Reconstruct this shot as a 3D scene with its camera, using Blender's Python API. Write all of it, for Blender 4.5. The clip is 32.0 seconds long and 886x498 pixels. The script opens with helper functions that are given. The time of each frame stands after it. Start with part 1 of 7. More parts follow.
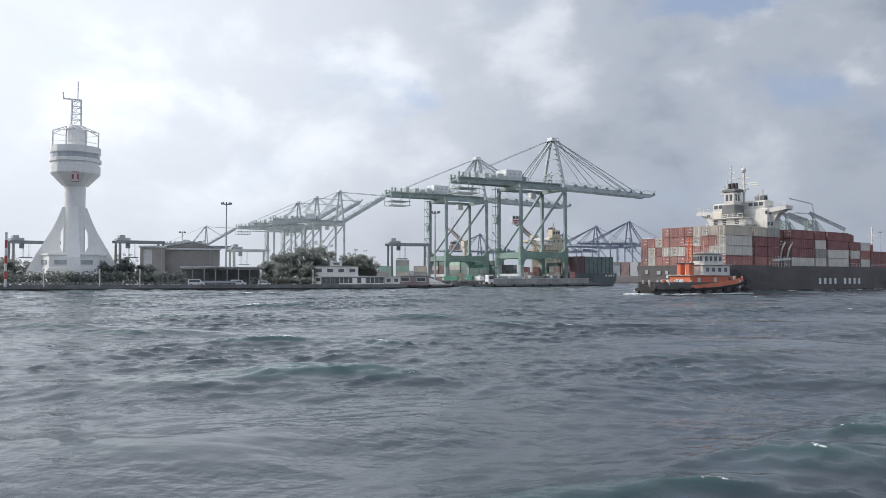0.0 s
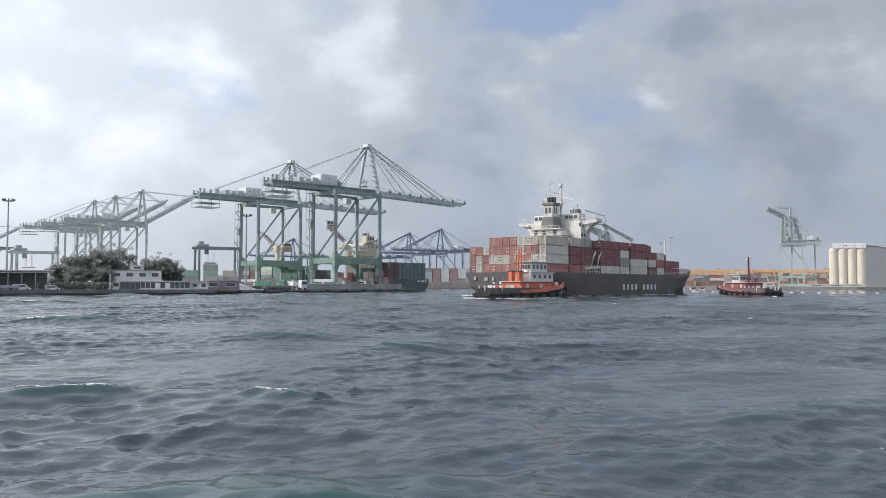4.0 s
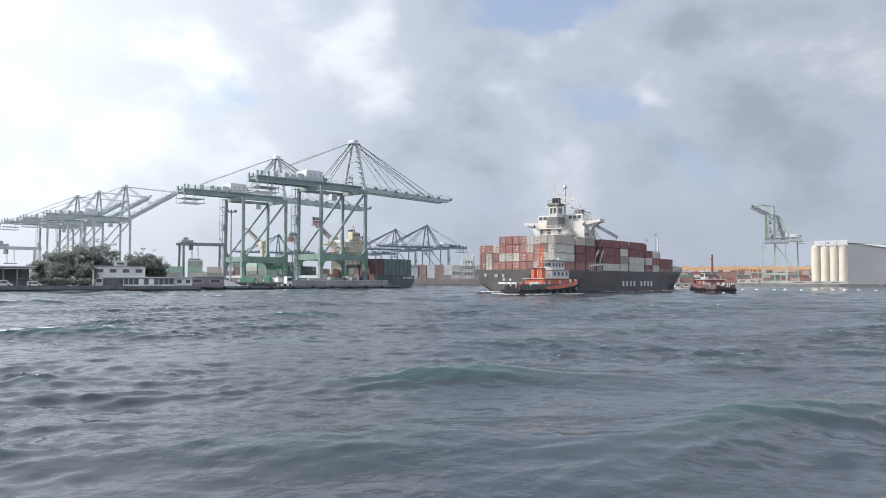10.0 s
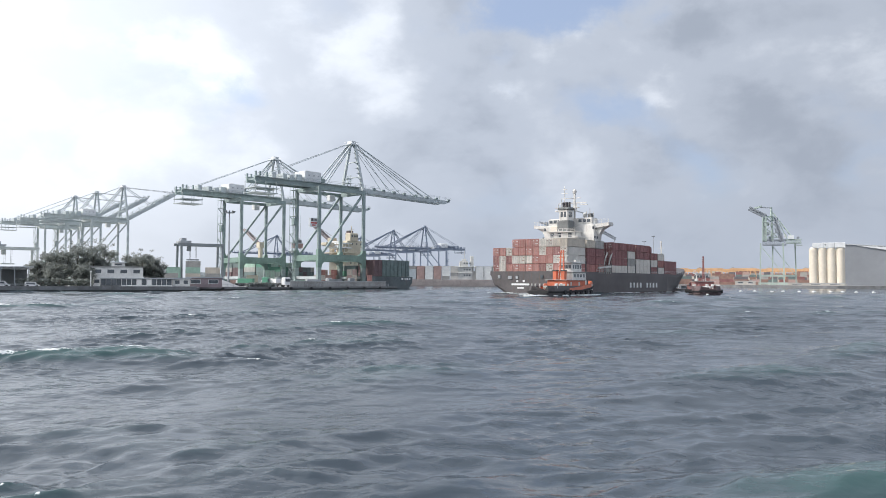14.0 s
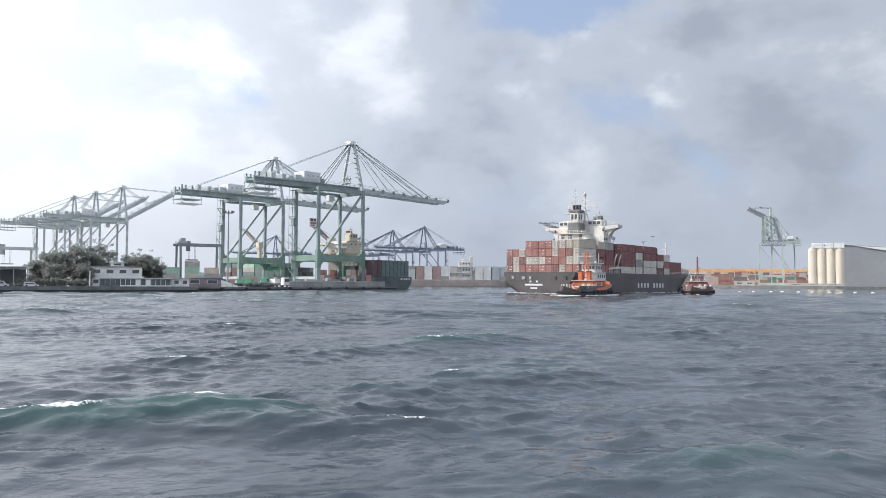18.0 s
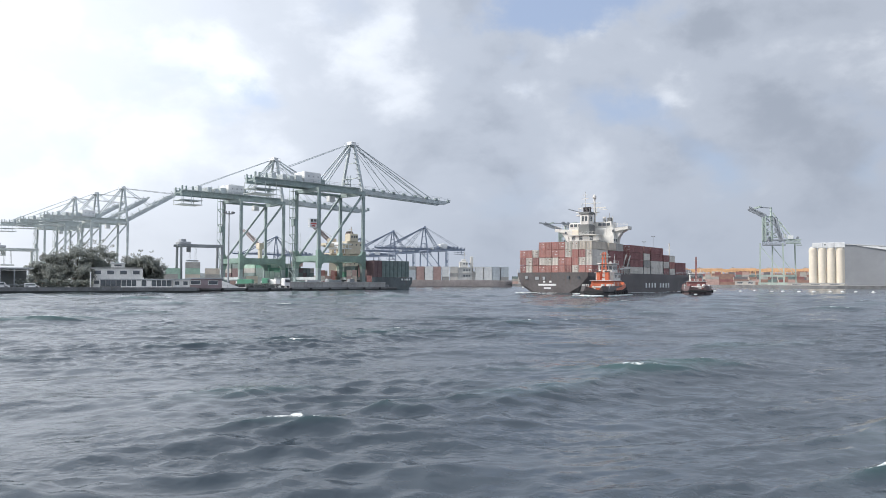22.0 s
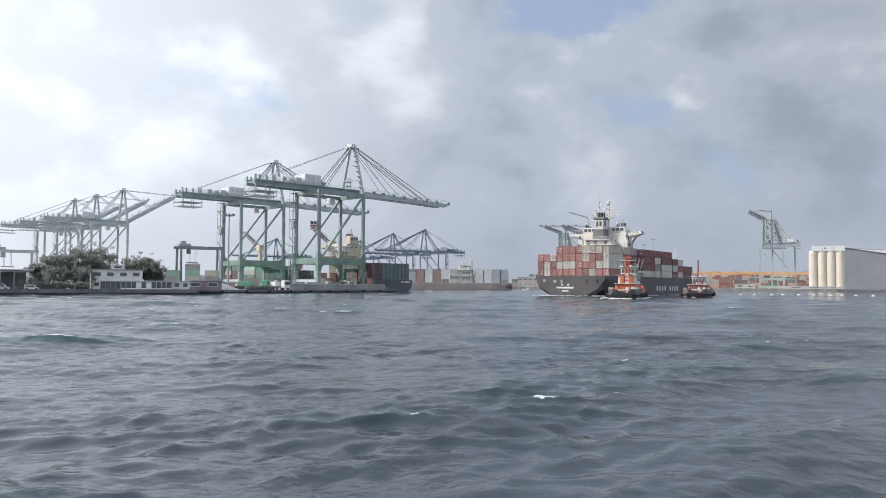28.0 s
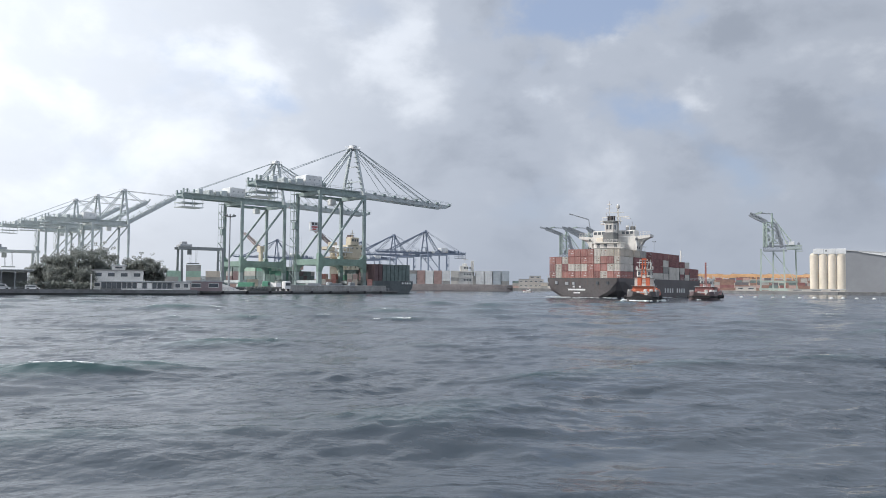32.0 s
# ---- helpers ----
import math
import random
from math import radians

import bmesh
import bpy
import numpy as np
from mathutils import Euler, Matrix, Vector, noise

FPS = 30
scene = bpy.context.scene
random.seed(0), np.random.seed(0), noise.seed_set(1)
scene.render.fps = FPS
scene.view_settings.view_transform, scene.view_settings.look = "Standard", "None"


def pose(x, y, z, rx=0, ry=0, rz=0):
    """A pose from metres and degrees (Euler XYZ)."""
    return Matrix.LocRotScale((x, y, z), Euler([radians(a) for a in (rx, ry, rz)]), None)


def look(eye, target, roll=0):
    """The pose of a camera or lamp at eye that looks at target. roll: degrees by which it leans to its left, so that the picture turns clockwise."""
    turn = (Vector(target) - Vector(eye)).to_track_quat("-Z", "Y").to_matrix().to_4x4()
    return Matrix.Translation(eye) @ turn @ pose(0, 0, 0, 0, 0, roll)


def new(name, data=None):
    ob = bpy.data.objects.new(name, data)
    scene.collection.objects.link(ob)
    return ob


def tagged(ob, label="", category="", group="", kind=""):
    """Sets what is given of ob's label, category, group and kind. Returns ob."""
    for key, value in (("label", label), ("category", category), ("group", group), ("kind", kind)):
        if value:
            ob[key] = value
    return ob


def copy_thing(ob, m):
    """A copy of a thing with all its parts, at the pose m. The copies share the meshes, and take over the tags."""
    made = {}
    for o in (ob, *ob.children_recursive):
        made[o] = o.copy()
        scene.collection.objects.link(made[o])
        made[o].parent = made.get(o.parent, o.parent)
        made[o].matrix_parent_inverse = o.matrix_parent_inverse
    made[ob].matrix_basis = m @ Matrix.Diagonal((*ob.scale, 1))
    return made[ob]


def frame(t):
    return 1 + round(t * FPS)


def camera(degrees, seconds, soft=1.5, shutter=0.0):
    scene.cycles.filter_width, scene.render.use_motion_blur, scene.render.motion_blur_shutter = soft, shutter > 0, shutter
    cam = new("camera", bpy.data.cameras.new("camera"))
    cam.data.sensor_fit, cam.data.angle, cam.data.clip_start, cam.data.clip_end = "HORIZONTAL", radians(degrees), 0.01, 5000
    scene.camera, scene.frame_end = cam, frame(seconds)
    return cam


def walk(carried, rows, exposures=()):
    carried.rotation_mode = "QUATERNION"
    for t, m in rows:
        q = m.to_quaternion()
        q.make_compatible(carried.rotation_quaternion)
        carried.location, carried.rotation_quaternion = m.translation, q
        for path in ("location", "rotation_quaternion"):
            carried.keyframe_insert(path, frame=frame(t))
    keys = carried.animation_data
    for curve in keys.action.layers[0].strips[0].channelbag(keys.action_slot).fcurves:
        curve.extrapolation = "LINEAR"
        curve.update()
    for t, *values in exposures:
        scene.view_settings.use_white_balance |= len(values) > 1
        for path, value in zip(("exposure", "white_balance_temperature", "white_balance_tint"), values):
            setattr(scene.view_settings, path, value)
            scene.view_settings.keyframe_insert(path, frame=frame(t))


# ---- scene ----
# ---------------------------------------------------------------- camera
EYE = 3.6
CAM_ROWS = [
    (0, 1.374, 2.17, 0.008),
    (0.5, 1.294, 2.17, -0.131),
    (1, 1.134, 2.156, -0.203),
    (1.5, -1.674, 2.329, -0.178),
    (2, -4.951, 2.433, -0.254),
    (2.5, -7.833, 2.41, -0.212),
    (3, -9.41, 2.499, -0.239),
    (3.5, -12.006, 2.621, -0.287),
    (4, -12.472, 2.599, -0.176),
    (4.5, -12.483, 2.552, -0.215),
    (6.5, -13.569, 2.42, -0.215),
    (7, -13.606, 2.468, -0.273),
    (7.5, -13.583, 2.429, -0.204),
    (8, -13.598, 2.491, -0.292),
    (8.5, -13.552, 2.374, -0.351),
    (9, -13.6, 2.366, -0.35),
    (9.5, -13.481, 2.302, -0.197),
    (10, -13.537, 2.343, -0.249),
    (10.5, -13.517, 2.293, -0.241),
    (11, -13.47, 2.289, -0.252),
    (11.5, -13.487, 2.303, -0.207),
    (12, -13.62, 2.35, -0.276),
    (12.5, -13.651, 2.398, -0.292),
    (13, -13.641, 2.422, -0.31),
    (13.5, -13.675, 2.431, -0.351),
    (14, -13.679, 2.432, -0.352),
    (14.5, -13.733, 2.449, -0.426),
    (16.5, -13.731, 2.433, -0.352),
    (17, -13.742, 2.441, -0.343),
    (17.5, -13.737, 2.454, -0.38),
    (18, -13.737, 2.45, -0.381),
    (18.5, -13.708, 2.431, -0.343),
    (19, -13.681, 2.493, -0.369),
    (19.5, -13.734, 2.432, -0.347),
    (20, -13.733, 2.455, -0.385),
    (20.5, -13.633, 2.468, -0.273),
    (21, -13.634, 2.42, -0.246),
    (21.5, -13.515, 2.42, -0.258),
    (22, -13.696, 2.473, -0.263),
    (22.5, -13.754, 2.509, -0.333),
    (23, -13.833, 2.501, -0.333),
    (23.5, -13.823, 2.797, -0.255),
    (24, -13.772, 2.615, -0.239),
    (24.5, -13.748, 2.534, -0.264),
    (25, -13.795, 2.538, -0.392),
    (25.5, -13.756, 2.514, -0.297),
    (27.5, -13.766, 2.587, -0.321),
    (28, -13.705, 2.666, -0.392),
    (28.5, -13.745, 2.654, -0.539),
    (29, -13.648, 2.837, -0.547),
    (29.5, -13.774, 2.717, -0.481),
    (30, -13.717, 2.72, -0.423),
    (30.5, -13.671, 2.797, -0.279),
    (31, -13.702, 2.735, -0.394),
    (31.5, -13.586, 2.796, -0.573),
    (32, -13.654, 2.775, -0.576),
]
cam = camera(60.09, 32.0, soft=0.9)
walk(cam, [(t, pose(0, 0, EYE, 90 + p, r, y)) for t, y, p, r in CAM_ROWS],
     exposures=[(0, -0.06), (4, 0.0), (8, 0.02), (9.5, 0.2), (13, 0.26), (20, 0.24), (25, 0.2), (28, 0.08), (32, 0.06)])

# ---------------------------------------------------------------- light
SUN_AZ, SUN_EL = -84.0, 38.0     # degrees: right of +y, above the horizon
sun_dir = Vector((math.sin(radians(SUN_AZ)) * math.cos(radians(SUN_EL)),
                  math.cos(radians(SUN_AZ)) * math.cos(radians(SUN_EL)), math.sin(radians(SUN_EL))))


def link(nt, a, b):
    nt.links.new(a, b)


def math_node(nt, op, a, b=None, c=None, clamp=False):
    n = nt.nodes.new("ShaderNodeMath")
    n.operation, n.use_clamp = op, clamp
    for i, v in enumerate((a, b, c)):
        if v is None:
            continue
        if isinstance(v, (int, float)):
            n.inputs[i].default_value = v
        else:
            link(nt, v, n.inputs[i])
    return n.outputs[0]


def vec_node(nt, op, a, b=None):
    n = nt.nodes.new("ShaderNodeVectorMath")
    n.operation = op
    for i, v in enumerate((a, b)):
        if v is None:
            continue
        if isinstance(v, (tuple, list, Vector)):
            n.inputs[i].default_value = v
        elif isinstance(v, (int, float)):
            n.inputs["Scale"].default_value = v
        else:
            link(nt, v, n.inputs[i])
    return n.outputs["Value"] if op in ("DOT_PRODUCT", "LENGTH") else n.outputs["Vector"]


def noise_node(nt, vec, scale, detail=4.0, rough=0.55, distort=0.0, colour=False):
    n = nt.nodes.new("ShaderNodeTexNoise")
    n.inputs["Scale"].default_value, n.inputs["Detail"].default_value = scale, detail
    n.inputs["Roughness"].default_value, n.inputs["Distortion"].default_value = rough, distort
    link(nt, vec, n.inputs["Vector"])
    return n.outputs["Color" if colour else "Fac"]


def ramp_node(nt, fac, stops, smooth=True):
    n = nt.nodes.new("ShaderNodeValToRGB")
    n.color_ramp.interpolation = "EASE" if smooth else "LINEAR"
    els = n.color_ramp.elements
    while len(els) < len(stops):
        els.new(0.5)
    for e, (p, c) in zip(els, stops):
        e.position, e.color = p, (*(c if isinstance(c, (tuple, list)) else (c, c, c)), 1)
    link(nt, fac, n.inputs["Fac"])
    return n.outputs["Color"]


def mix_node(nt, fac, a, b, blend="MIX"):
    n = nt.nodes.new("ShaderNodeMix")
    n.data_type, n.blend_type = "RGBA", blend
    for i, v in ((0, fac), (6, a), (7, b)):
        if isinstance(v, (int, float)):
            n.inputs[i].default_value = v
        elif isinstance(v, (tuple, list)):
            n.inputs[i].default_value = (*v, 1)
        else:
            link(nt, v, n.inputs[i])
    return n.outputs[2]


# bearing, height, size in degrees and strength of the gaps and of the bright and dark banks
SKY_GAPS = [
    (23.2, 19.6, 4.0, 0.46),
    (19.0, 18.0, 2.6, 0.18),
    (28.6, 12.0, 2.6, 0.22),
    (-9.0, 17.6, 3.0, 0.22),
    (-2.2, 13.0, 2.6, 0.22),
    (19.0, 15.0, 2.0, 0.16),
    (32.4, 9.4, 3.0, 0.14),
    (44.0, 8.6, 3.0, 0.18),
    (25.0, 13.4, 2.4, 0.14),
]
SKY_BANKS = [
    (8.6, 15.6, 3.4, 0.13),
    (23.6, 16.2, 2.6, 0.14),
    (18.2, 14.6, 1.8, 0.12),
    (42.6, 13.6, 3.0, 0.10),
    (36.0, 15.6, 2.2, 0.06),
    (-3.6, 16.0, 3.6, 0.10),
    (-12.7, 11.8, 6.0, 0.14),
    (30.8, 13.6, 1.8, 0.10),
    (17.4, 9.2, 3.4, -0.15),
    (12.0, 11.6, 2.8, -0.08),
    (31.4, 9.8, 3.2, -0.15),
    (37.6, 11.2, 3.4, -0.12),
    (42.6, 9.8, 3.4, -0.12),
    (31.6, 17.8, 3.0, -0.14),
    (38.6, 19.0, 3.4, -0.08),
    (44.5, 17.6, 3.0, -0.10),
    (4.0, 19.6, 3.0, -0.12),
    (12.6, 19.6, 3.0, -0.10),
    (2.0, 9.6, 3.4, -0.05),
]


def cloud_sky(nt, direction):
    """Colour of a broken, wind-driven cloud sky in the direction given."""
    d = vec_node(nt, "NORMALIZE", direction)
    sep = nt.nodes.new("ShaderNodeSeparateXYZ")
    link(nt, d, sep.inputs[0])
    z = math_node(nt, "MAXIMUM", sep.outputs[2], 0.0)
    flat = vec_node(nt, "MULTIPLY", d, (1.0, 1.0, 1.55))
    plane = vec_node(nt, "ADD", flat, (3.1, 1.7, 0.4))
    sky = nt.nodes.new("ShaderNodeTexSky")
    sky.sky_type, sky.sun_disc = "NISHITA", False
    sky.sun_elevation, sky.sun_rotation = radians(SUN_EL), radians(SUN_AZ)
    link(nt, d, sky.inputs[0])
    blue = mix_node(nt, 1.0, sky.outputs[0], (0.085, 0.085, 0.085), "MULTIPLY")
    blue = mix_node(nt, 0.55, blue, (0.50, 0.61, 0.85))
    # ragged edges: the gaps and banks below sit in a warped direction
    warp = vec_node(nt, "SCALE", vec_node(nt, "SUBTRACT", noise_node(nt, plane, 6.0, 8, 0.6, colour=True), (0.5, 0.5, 0.5)), 0.30)
    wd = vec_node(nt, "NORMALIZE", vec_node(nt, "ADD", flat, warp))
    cover = noise_node(nt, plane, 5.0, 7.0, 0.5, 0.1)
    thick = math_node(nt, "ADD", math_node(nt, "MULTIPLY", noise_node(nt, vec_node(nt, "ADD", plane, (7.3, -2.2, 1.9)), 6.0, 8.0, 0.52, 0.15), 0.95), 0.03)
    for az, el, size, gain in SKY_GAPS:
        v = Vector((math.sin(radians(az)) * math.cos(radians(el)), math.cos(radians(az)) * math.cos(radians(el)), 1.55 * math.sin(radians(el)))).normalized()
        near_it = math_node(nt, "EXPONENT", math_node(nt, "MULTIPLY", math_node(nt, "SUBTRACT", vec_node(nt, "DOT_PRODUCT", wd, tuple(v)), 1.0), 1 / (1 - math.cos(radians(size)))))
        cover = math_node(nt, "SUBTRACT", cover, math_node(nt, "MULTIPLY", near_it, gain))
    for az, el, size, gain in SKY_BANKS:
        v = Vector((math.sin(radians(az)) * math.cos(radians(el)), math.cos(radians(az)) * math.cos(radians(el)), 1.55 * math.sin(radians(el)))).normalized()
        near_it = math_node(nt, "EXPONENT", math_node(nt, "MULTIPLY", math_node(nt, "SUBTRACT", vec_node(nt, "DOT_PRODUCT", wd, tuple(v)), 1.0), 1 / (1 - math.cos(radians(size)))))
        thick = math_node(nt, "ADD", thick, math_node(nt, "MULTIPLY", near_it, gain))
    cover_mask = ramp_node(nt, cover, [(0.14, 0.0), (0.46, 1.0)])
    cloud = ramp_node(nt, thick, [(0.26, (0.345, 0.39, 0.472)), (0.48, (0.46, 0.51, 0.60)), (0.74, (0.70, 0.75, 0.835))])
    col = mix_node(nt, cover_mask, blue, cloud)
    # the cloud and the low air brighten towards the veiled sun
    side = vec_node(nt, "DOT_PRODUCT", d, (math.sin(radians(-48)), math.cos(radians(-48)), 0.12))
    lit = ramp_node(nt, side, [(0.41, 0.0), (1.0, 1.0)])
    # cloud edge-on to the sun is darker than cloud that faces it or that it shines through;
    # the unseen sky behind the eye is raised as fill for shaded fronts
    shade = ramp_node(nt, math_node(nt, "MULTIPLY_ADD", side, 0.5, 0.5), [(0.2, 1.2), (0.47, 0.88), (0.72, 1.0)])
    col = mix_node(nt, 1.0, col, shade, "MULTIPLY")
    glow = math_node(nt, "MAXIMUM", vec_node(nt, "DOT_PRODUCT", d, tuple(sun_dir)), 0.0)
    core = math_node(nt, "ADD", math_node(nt, "MULTIPLY", math_node(nt, "POWER", glow, 24.0), 2.5), math_node(nt, "MULTIPLY", math_node(nt, "POWER", glow, 3.0), 0.4))
    total = math_node(nt, "ADD", math_node(nt, "MULTIPLY", lit, 0.44), core)
    grow = nt.nodes.new("ShaderNodeCombineXYZ")
    for i, k in enumerate((0.97, 0.99, 1.0)):
        link(nt, math_node(nt, "MULTIPLY", total, k), grow.inputs[i])
    col = mix_node(nt, 1.0, col, grow.outputs[0], "ADD")
    # milky air close to the horizon
    air = math_node(nt, "POWER", math_node(nt, "SUBTRACT", 1.0, z, clamp=True), 10.0)
    return mix_node(nt, math_node(nt, "MULTIPLY", air, 0.85), col, mix_node(nt, lit, (0.375, 0.42, 0.505), (0.68, 0.715, 0.775)))


world = bpy.data.worlds.new("sky")
scene.world = world
world.use_nodes = True
wt = world.node_tree
coord = wt.nodes.new("ShaderNodeTexCoord")
wt.nodes["Background"].inputs["Strength"].default_value = 1.0
link(wt, cloud_sky(wt, coord.outputs["Generated"]), wt.nodes["Background"].inputs["Color"])

sun = new("sun", bpy.data.lights.new("sun", "SUN"))
sun.data.energy, sun.data.angle, sun.data.color = 2.5, radians(6.0), (1.0, 0.92, 0.83)
sun.matrix_world = look((0, 0, 300), Vector((0, 0, 300)) - sun_dir)

# ---------------------------------------------------------------- materials
MATS = {}


def paint(name, base, rough=0.6, vary=0.25, scale=0.5, fine=4.0, metal=0.0, rust=0.0, streak=False, bump=0.0, wave=0.0):
    """Painted, concrete or metal surface with blotches, grain, optional rust runs and corrugation."""
    if name in MATS:
        return MATS[name]
    m = bpy.data.materials.new(name)
    m.use_nodes = True
    nt = m.node_tree
    bsdf = nt.nodes["Principled BSDF"]
    tc = nt.nodes.new("ShaderNodeTexCoord")
    info = nt.nodes.new("ShaderNodeObjectInfo")
    vec = tc.outputs["Object"]
    shift = nt.nodes.new("ShaderNodeCombineXYZ")
    for i in range(3):
        link(nt, math_node(nt, "MULTIPLY", info.outputs["Random"], 40.0 + 17 * i), shift.inputs[i])
    vec = vec_node(nt, "ADD", vec, shift.outputs[0])
    big = noise_node(nt, vec, scale, 4)
    small = noise_node(nt, vec, fine, 3)
    both = math_node(nt, "ADD", math_node(nt, "MULTIPLY", big, 0.65), math_node(nt, "MULTIPLY", small, 0.35))
    dark = tuple(c * (1 - vary) for c in base)
    lite = tuple(min(1, c * (1 + vary * 0.8) + 0.01 * vary) for c in base)
    col = ramp_node(nt, both, [(0.3, dark), (0.7, lite)])
    if rust:
        sv = nt.nodes.new("ShaderNodeMapping")
        sv.inputs["Scale"].default_value = (1.3, 1.3, 0.12) if streak else (1, 1, 1)
        link(nt, vec, sv.inputs["Vector"])
        r = noise_node(nt, sv.outputs[0], 1.1, 5, 0.65)
        mask = ramp_node(nt, r, [(0.55, 0.0), (0.72, 1.0)])
        col = mix_node(nt, math_node(nt, "MULTIPLY", mask, rust), col, (0.16, 0.07, 0.035))
    link(nt, col, bsdf.inputs["Base Color"])
    rr = math_node(nt, "ADD", math_node(nt, "MULTIPLY", small, 0.25), rough - 0.12, clamp=True)
    link(nt, rr, bsdf.inputs["Roughness"])
    bsdf.inputs["Metallic"].default_value = metal
    if bump or wave:
        b = nt.nodes.new("ShaderNodeBump")
        b.inputs["Distance"].default_value = 0.05
        if wave:
            w = nt.nodes.new("ShaderNodeTexWave")
            w.wave_type, w.bands_direction = "BANDS", "DIAGONAL"
            w.inputs["Scale"].default_value = wave
            link(nt, tc.outputs["Object"], w.inputs["Vector"])
            link(nt, w.outputs["Fac"], b.inputs["Height"])
            b.inputs["Strength"].default_value = 0.5
        else:
            link(nt, small, b.inputs["Height"])
            b.inputs["Strength"].default_value = bump
        link(nt, b.outputs[0], bsdf.inputs["Normal"])
    MATS[name] = m
    return m


def glass_dark(name="window_glass"):
    if name in MATS:
        return MATS[name]
    m = paint(name, (0.11, 0.125, 0.14), 0.12, 0.3)
    return m


CONCRETE = paint("old_concrete", (0.34, 0.34, 0.33), 0.9, 0.35, 0.12, 1.5, rust=0.25, streak=True, bump=0.4)
APRON = paint("apron_concrete", (0.38, 0.38, 0.37), 0.9, 0.3, 0.05, 0.8)
SEAWALL = paint("dark_wet_concrete", (0.205, 0.21, 0.215), 0.8, 0.35, 0.25, 2.0, rust=0.3, streak=True, bump=0.5)
WEED = paint("tide_mark_weed", (0.035, 0.04, 0.038), 0.7, 0.4, 0.4, 3.0, bump=0.5)
TOWER_W = paint("white_tower_render", (0.86, 0.86, 0.85), 0.7, 0.08, 0.15, 2.0, rust=0.06, streak=True)
CRANE_G = paint("crane_green", (0.19, 0.285, 0.245), 0.5, 0.25, 0.2, 1.5, rust=0.2, streak=True)
CRANE_W = paint("crane_pale_grey", (0.50, 0.55, 0.56), 0.5, 0.2, 0.2, 1.5, rust=0.15, streak=True)
CRANE_LEG = paint("crane_leg_grey_green", (0.28, 0.35, 0.345), 0.5, 0.25, 0.2, 1.5, rust=0.2, streak=True)
HOUSE_W = paint("machinery_house_white", (0.72, 0.74, 0.75), 0.5, 0.1, 0.3, 2.0, rust=0.12, streak=True)
CABLE = paint("steel_cable", (0.22, 0.24, 0.25), 0.5, 0.2, metal=0.4)
BLUE_CRANE = paint("crane_blue_grey", (0.26, 0.31, 0.40), 0.6, 0.2, 0.1, 0.7, rust=0.1)
HULL = paint("black_hull_paint", (0.098, 0.090, 0.092), 0.5, 0.25, 0.15, 1.2, rust=0.35, streak=True)
HULL_RED = paint("red_boot_top", (0.16, 0.045, 0.035), 0.6, 0.3, 0.2, 1.2, rust=0.4, streak=True)
SHIP_W = paint("ship_white", (0.66, 0.65, 0.62), 0.5, 0.14, 0.3, 2.0, rust=0.3, streak=True)
SHIP_G = paint("ship_deck_grey", (0.17, 0.18, 0.18), 0.6, 0.25, 0.3, 2.0, rust=0.2)
MARK = paint("white_marking", (0.75, 0.76, 0.76), 0.6, 0.12)
ORANGE = paint("tug_orange", (0.62, 0.165, 0.085), 0.45, 0.2, 0.4, 2.5, rust=0.15, streak=True)
TUGRED = paint("tug_dull_red", (0.32, 0.14, 0.13), 0.5, 0.25, 0.4, 2.5, rust=0.2, streak=True)
RUBBER = paint("fender_rubber", (0.02, 0.02, 0.022), 0.8, 0.3)
GLASS = glass_dark()
YELLOW = paint("gantry_yellow", (0.72, 0.44, 0.24), 0.5, 0.2, 0.2, 1.5, rust=0.1)
CREAM = paint("cream_superstructure", (0.60, 0.54, 0.43), 0.5, 0.12, 0.2, 1.5, rust=0.15, streak=True)
DOCKHULL = paint("dark_green_hull", (0.115, 0.14, 0.148), 0.5, 0.3, 0.2, 1.0, rust=0.3, streak=True)
# brown of the far hull, lightened to hold the haze of distance
BROWNHULL = paint("hazed_brown_hull", (0.44, 0.385, 0.365), 0.6, 0.2, 0.2, 1.0, rust=0.3, streak=True)
SILO = paint("pale_silo_concrete", (0.72, 0.655, 0.555), 0.8, 0.1, 0.08, 0.8, rust=0.08, streak=True)
WARE = paint("grey_warehouse_sheet", (0.35, 0.37, 0.395), 0.6, 0.15, 0.05, 0.8)
WARE_ROOF = paint("pale_roof_sheet", (0.50, 0.52, 0.54), 0.5, 0.12, 0.1, 1.0)
WHITE_B = paint("whitewashed_wall", (0.80, 0.80, 0.78), 0.8, 0.15, 0.2, 1.5, rust=0.12, streak=True)
RED_SIGN = paint("red_panel", (0.45, 0.09, 0.09), 0.5, 0.1)
POLE = paint("galvanised_pole", (0.42, 0.44, 0.46), 0.5, 0.15, metal=0.5)
BARK = paint("bark", (0.10, 0.08, 0.06), 0.9, 0.3)


def foliage(name, base, through_col):
    """Leaves that let some of the light through."""
    m = paint(name, base, 0.7, 0.45, 0.5, 3.0)
    nt = m.node_tree
    bsdf = nt.nodes["Principled BSDF"]
    tr = nt.nodes.new("ShaderNodeBsdfTranslucent")
    tr.inputs["Color"].default_value = (*through_col, 1)
    mx = nt.nodes.new("ShaderNodeMixShader")
    mx.inputs[0].default_value = 0.55
    link(nt, bsdf.outputs[0], mx.inputs[1])
    link(nt, tr.outputs[0], mx.inputs[2])
    link(nt, mx.outputs[0], nt.nodes["Material Output"].inputs["Surface"])
    return m


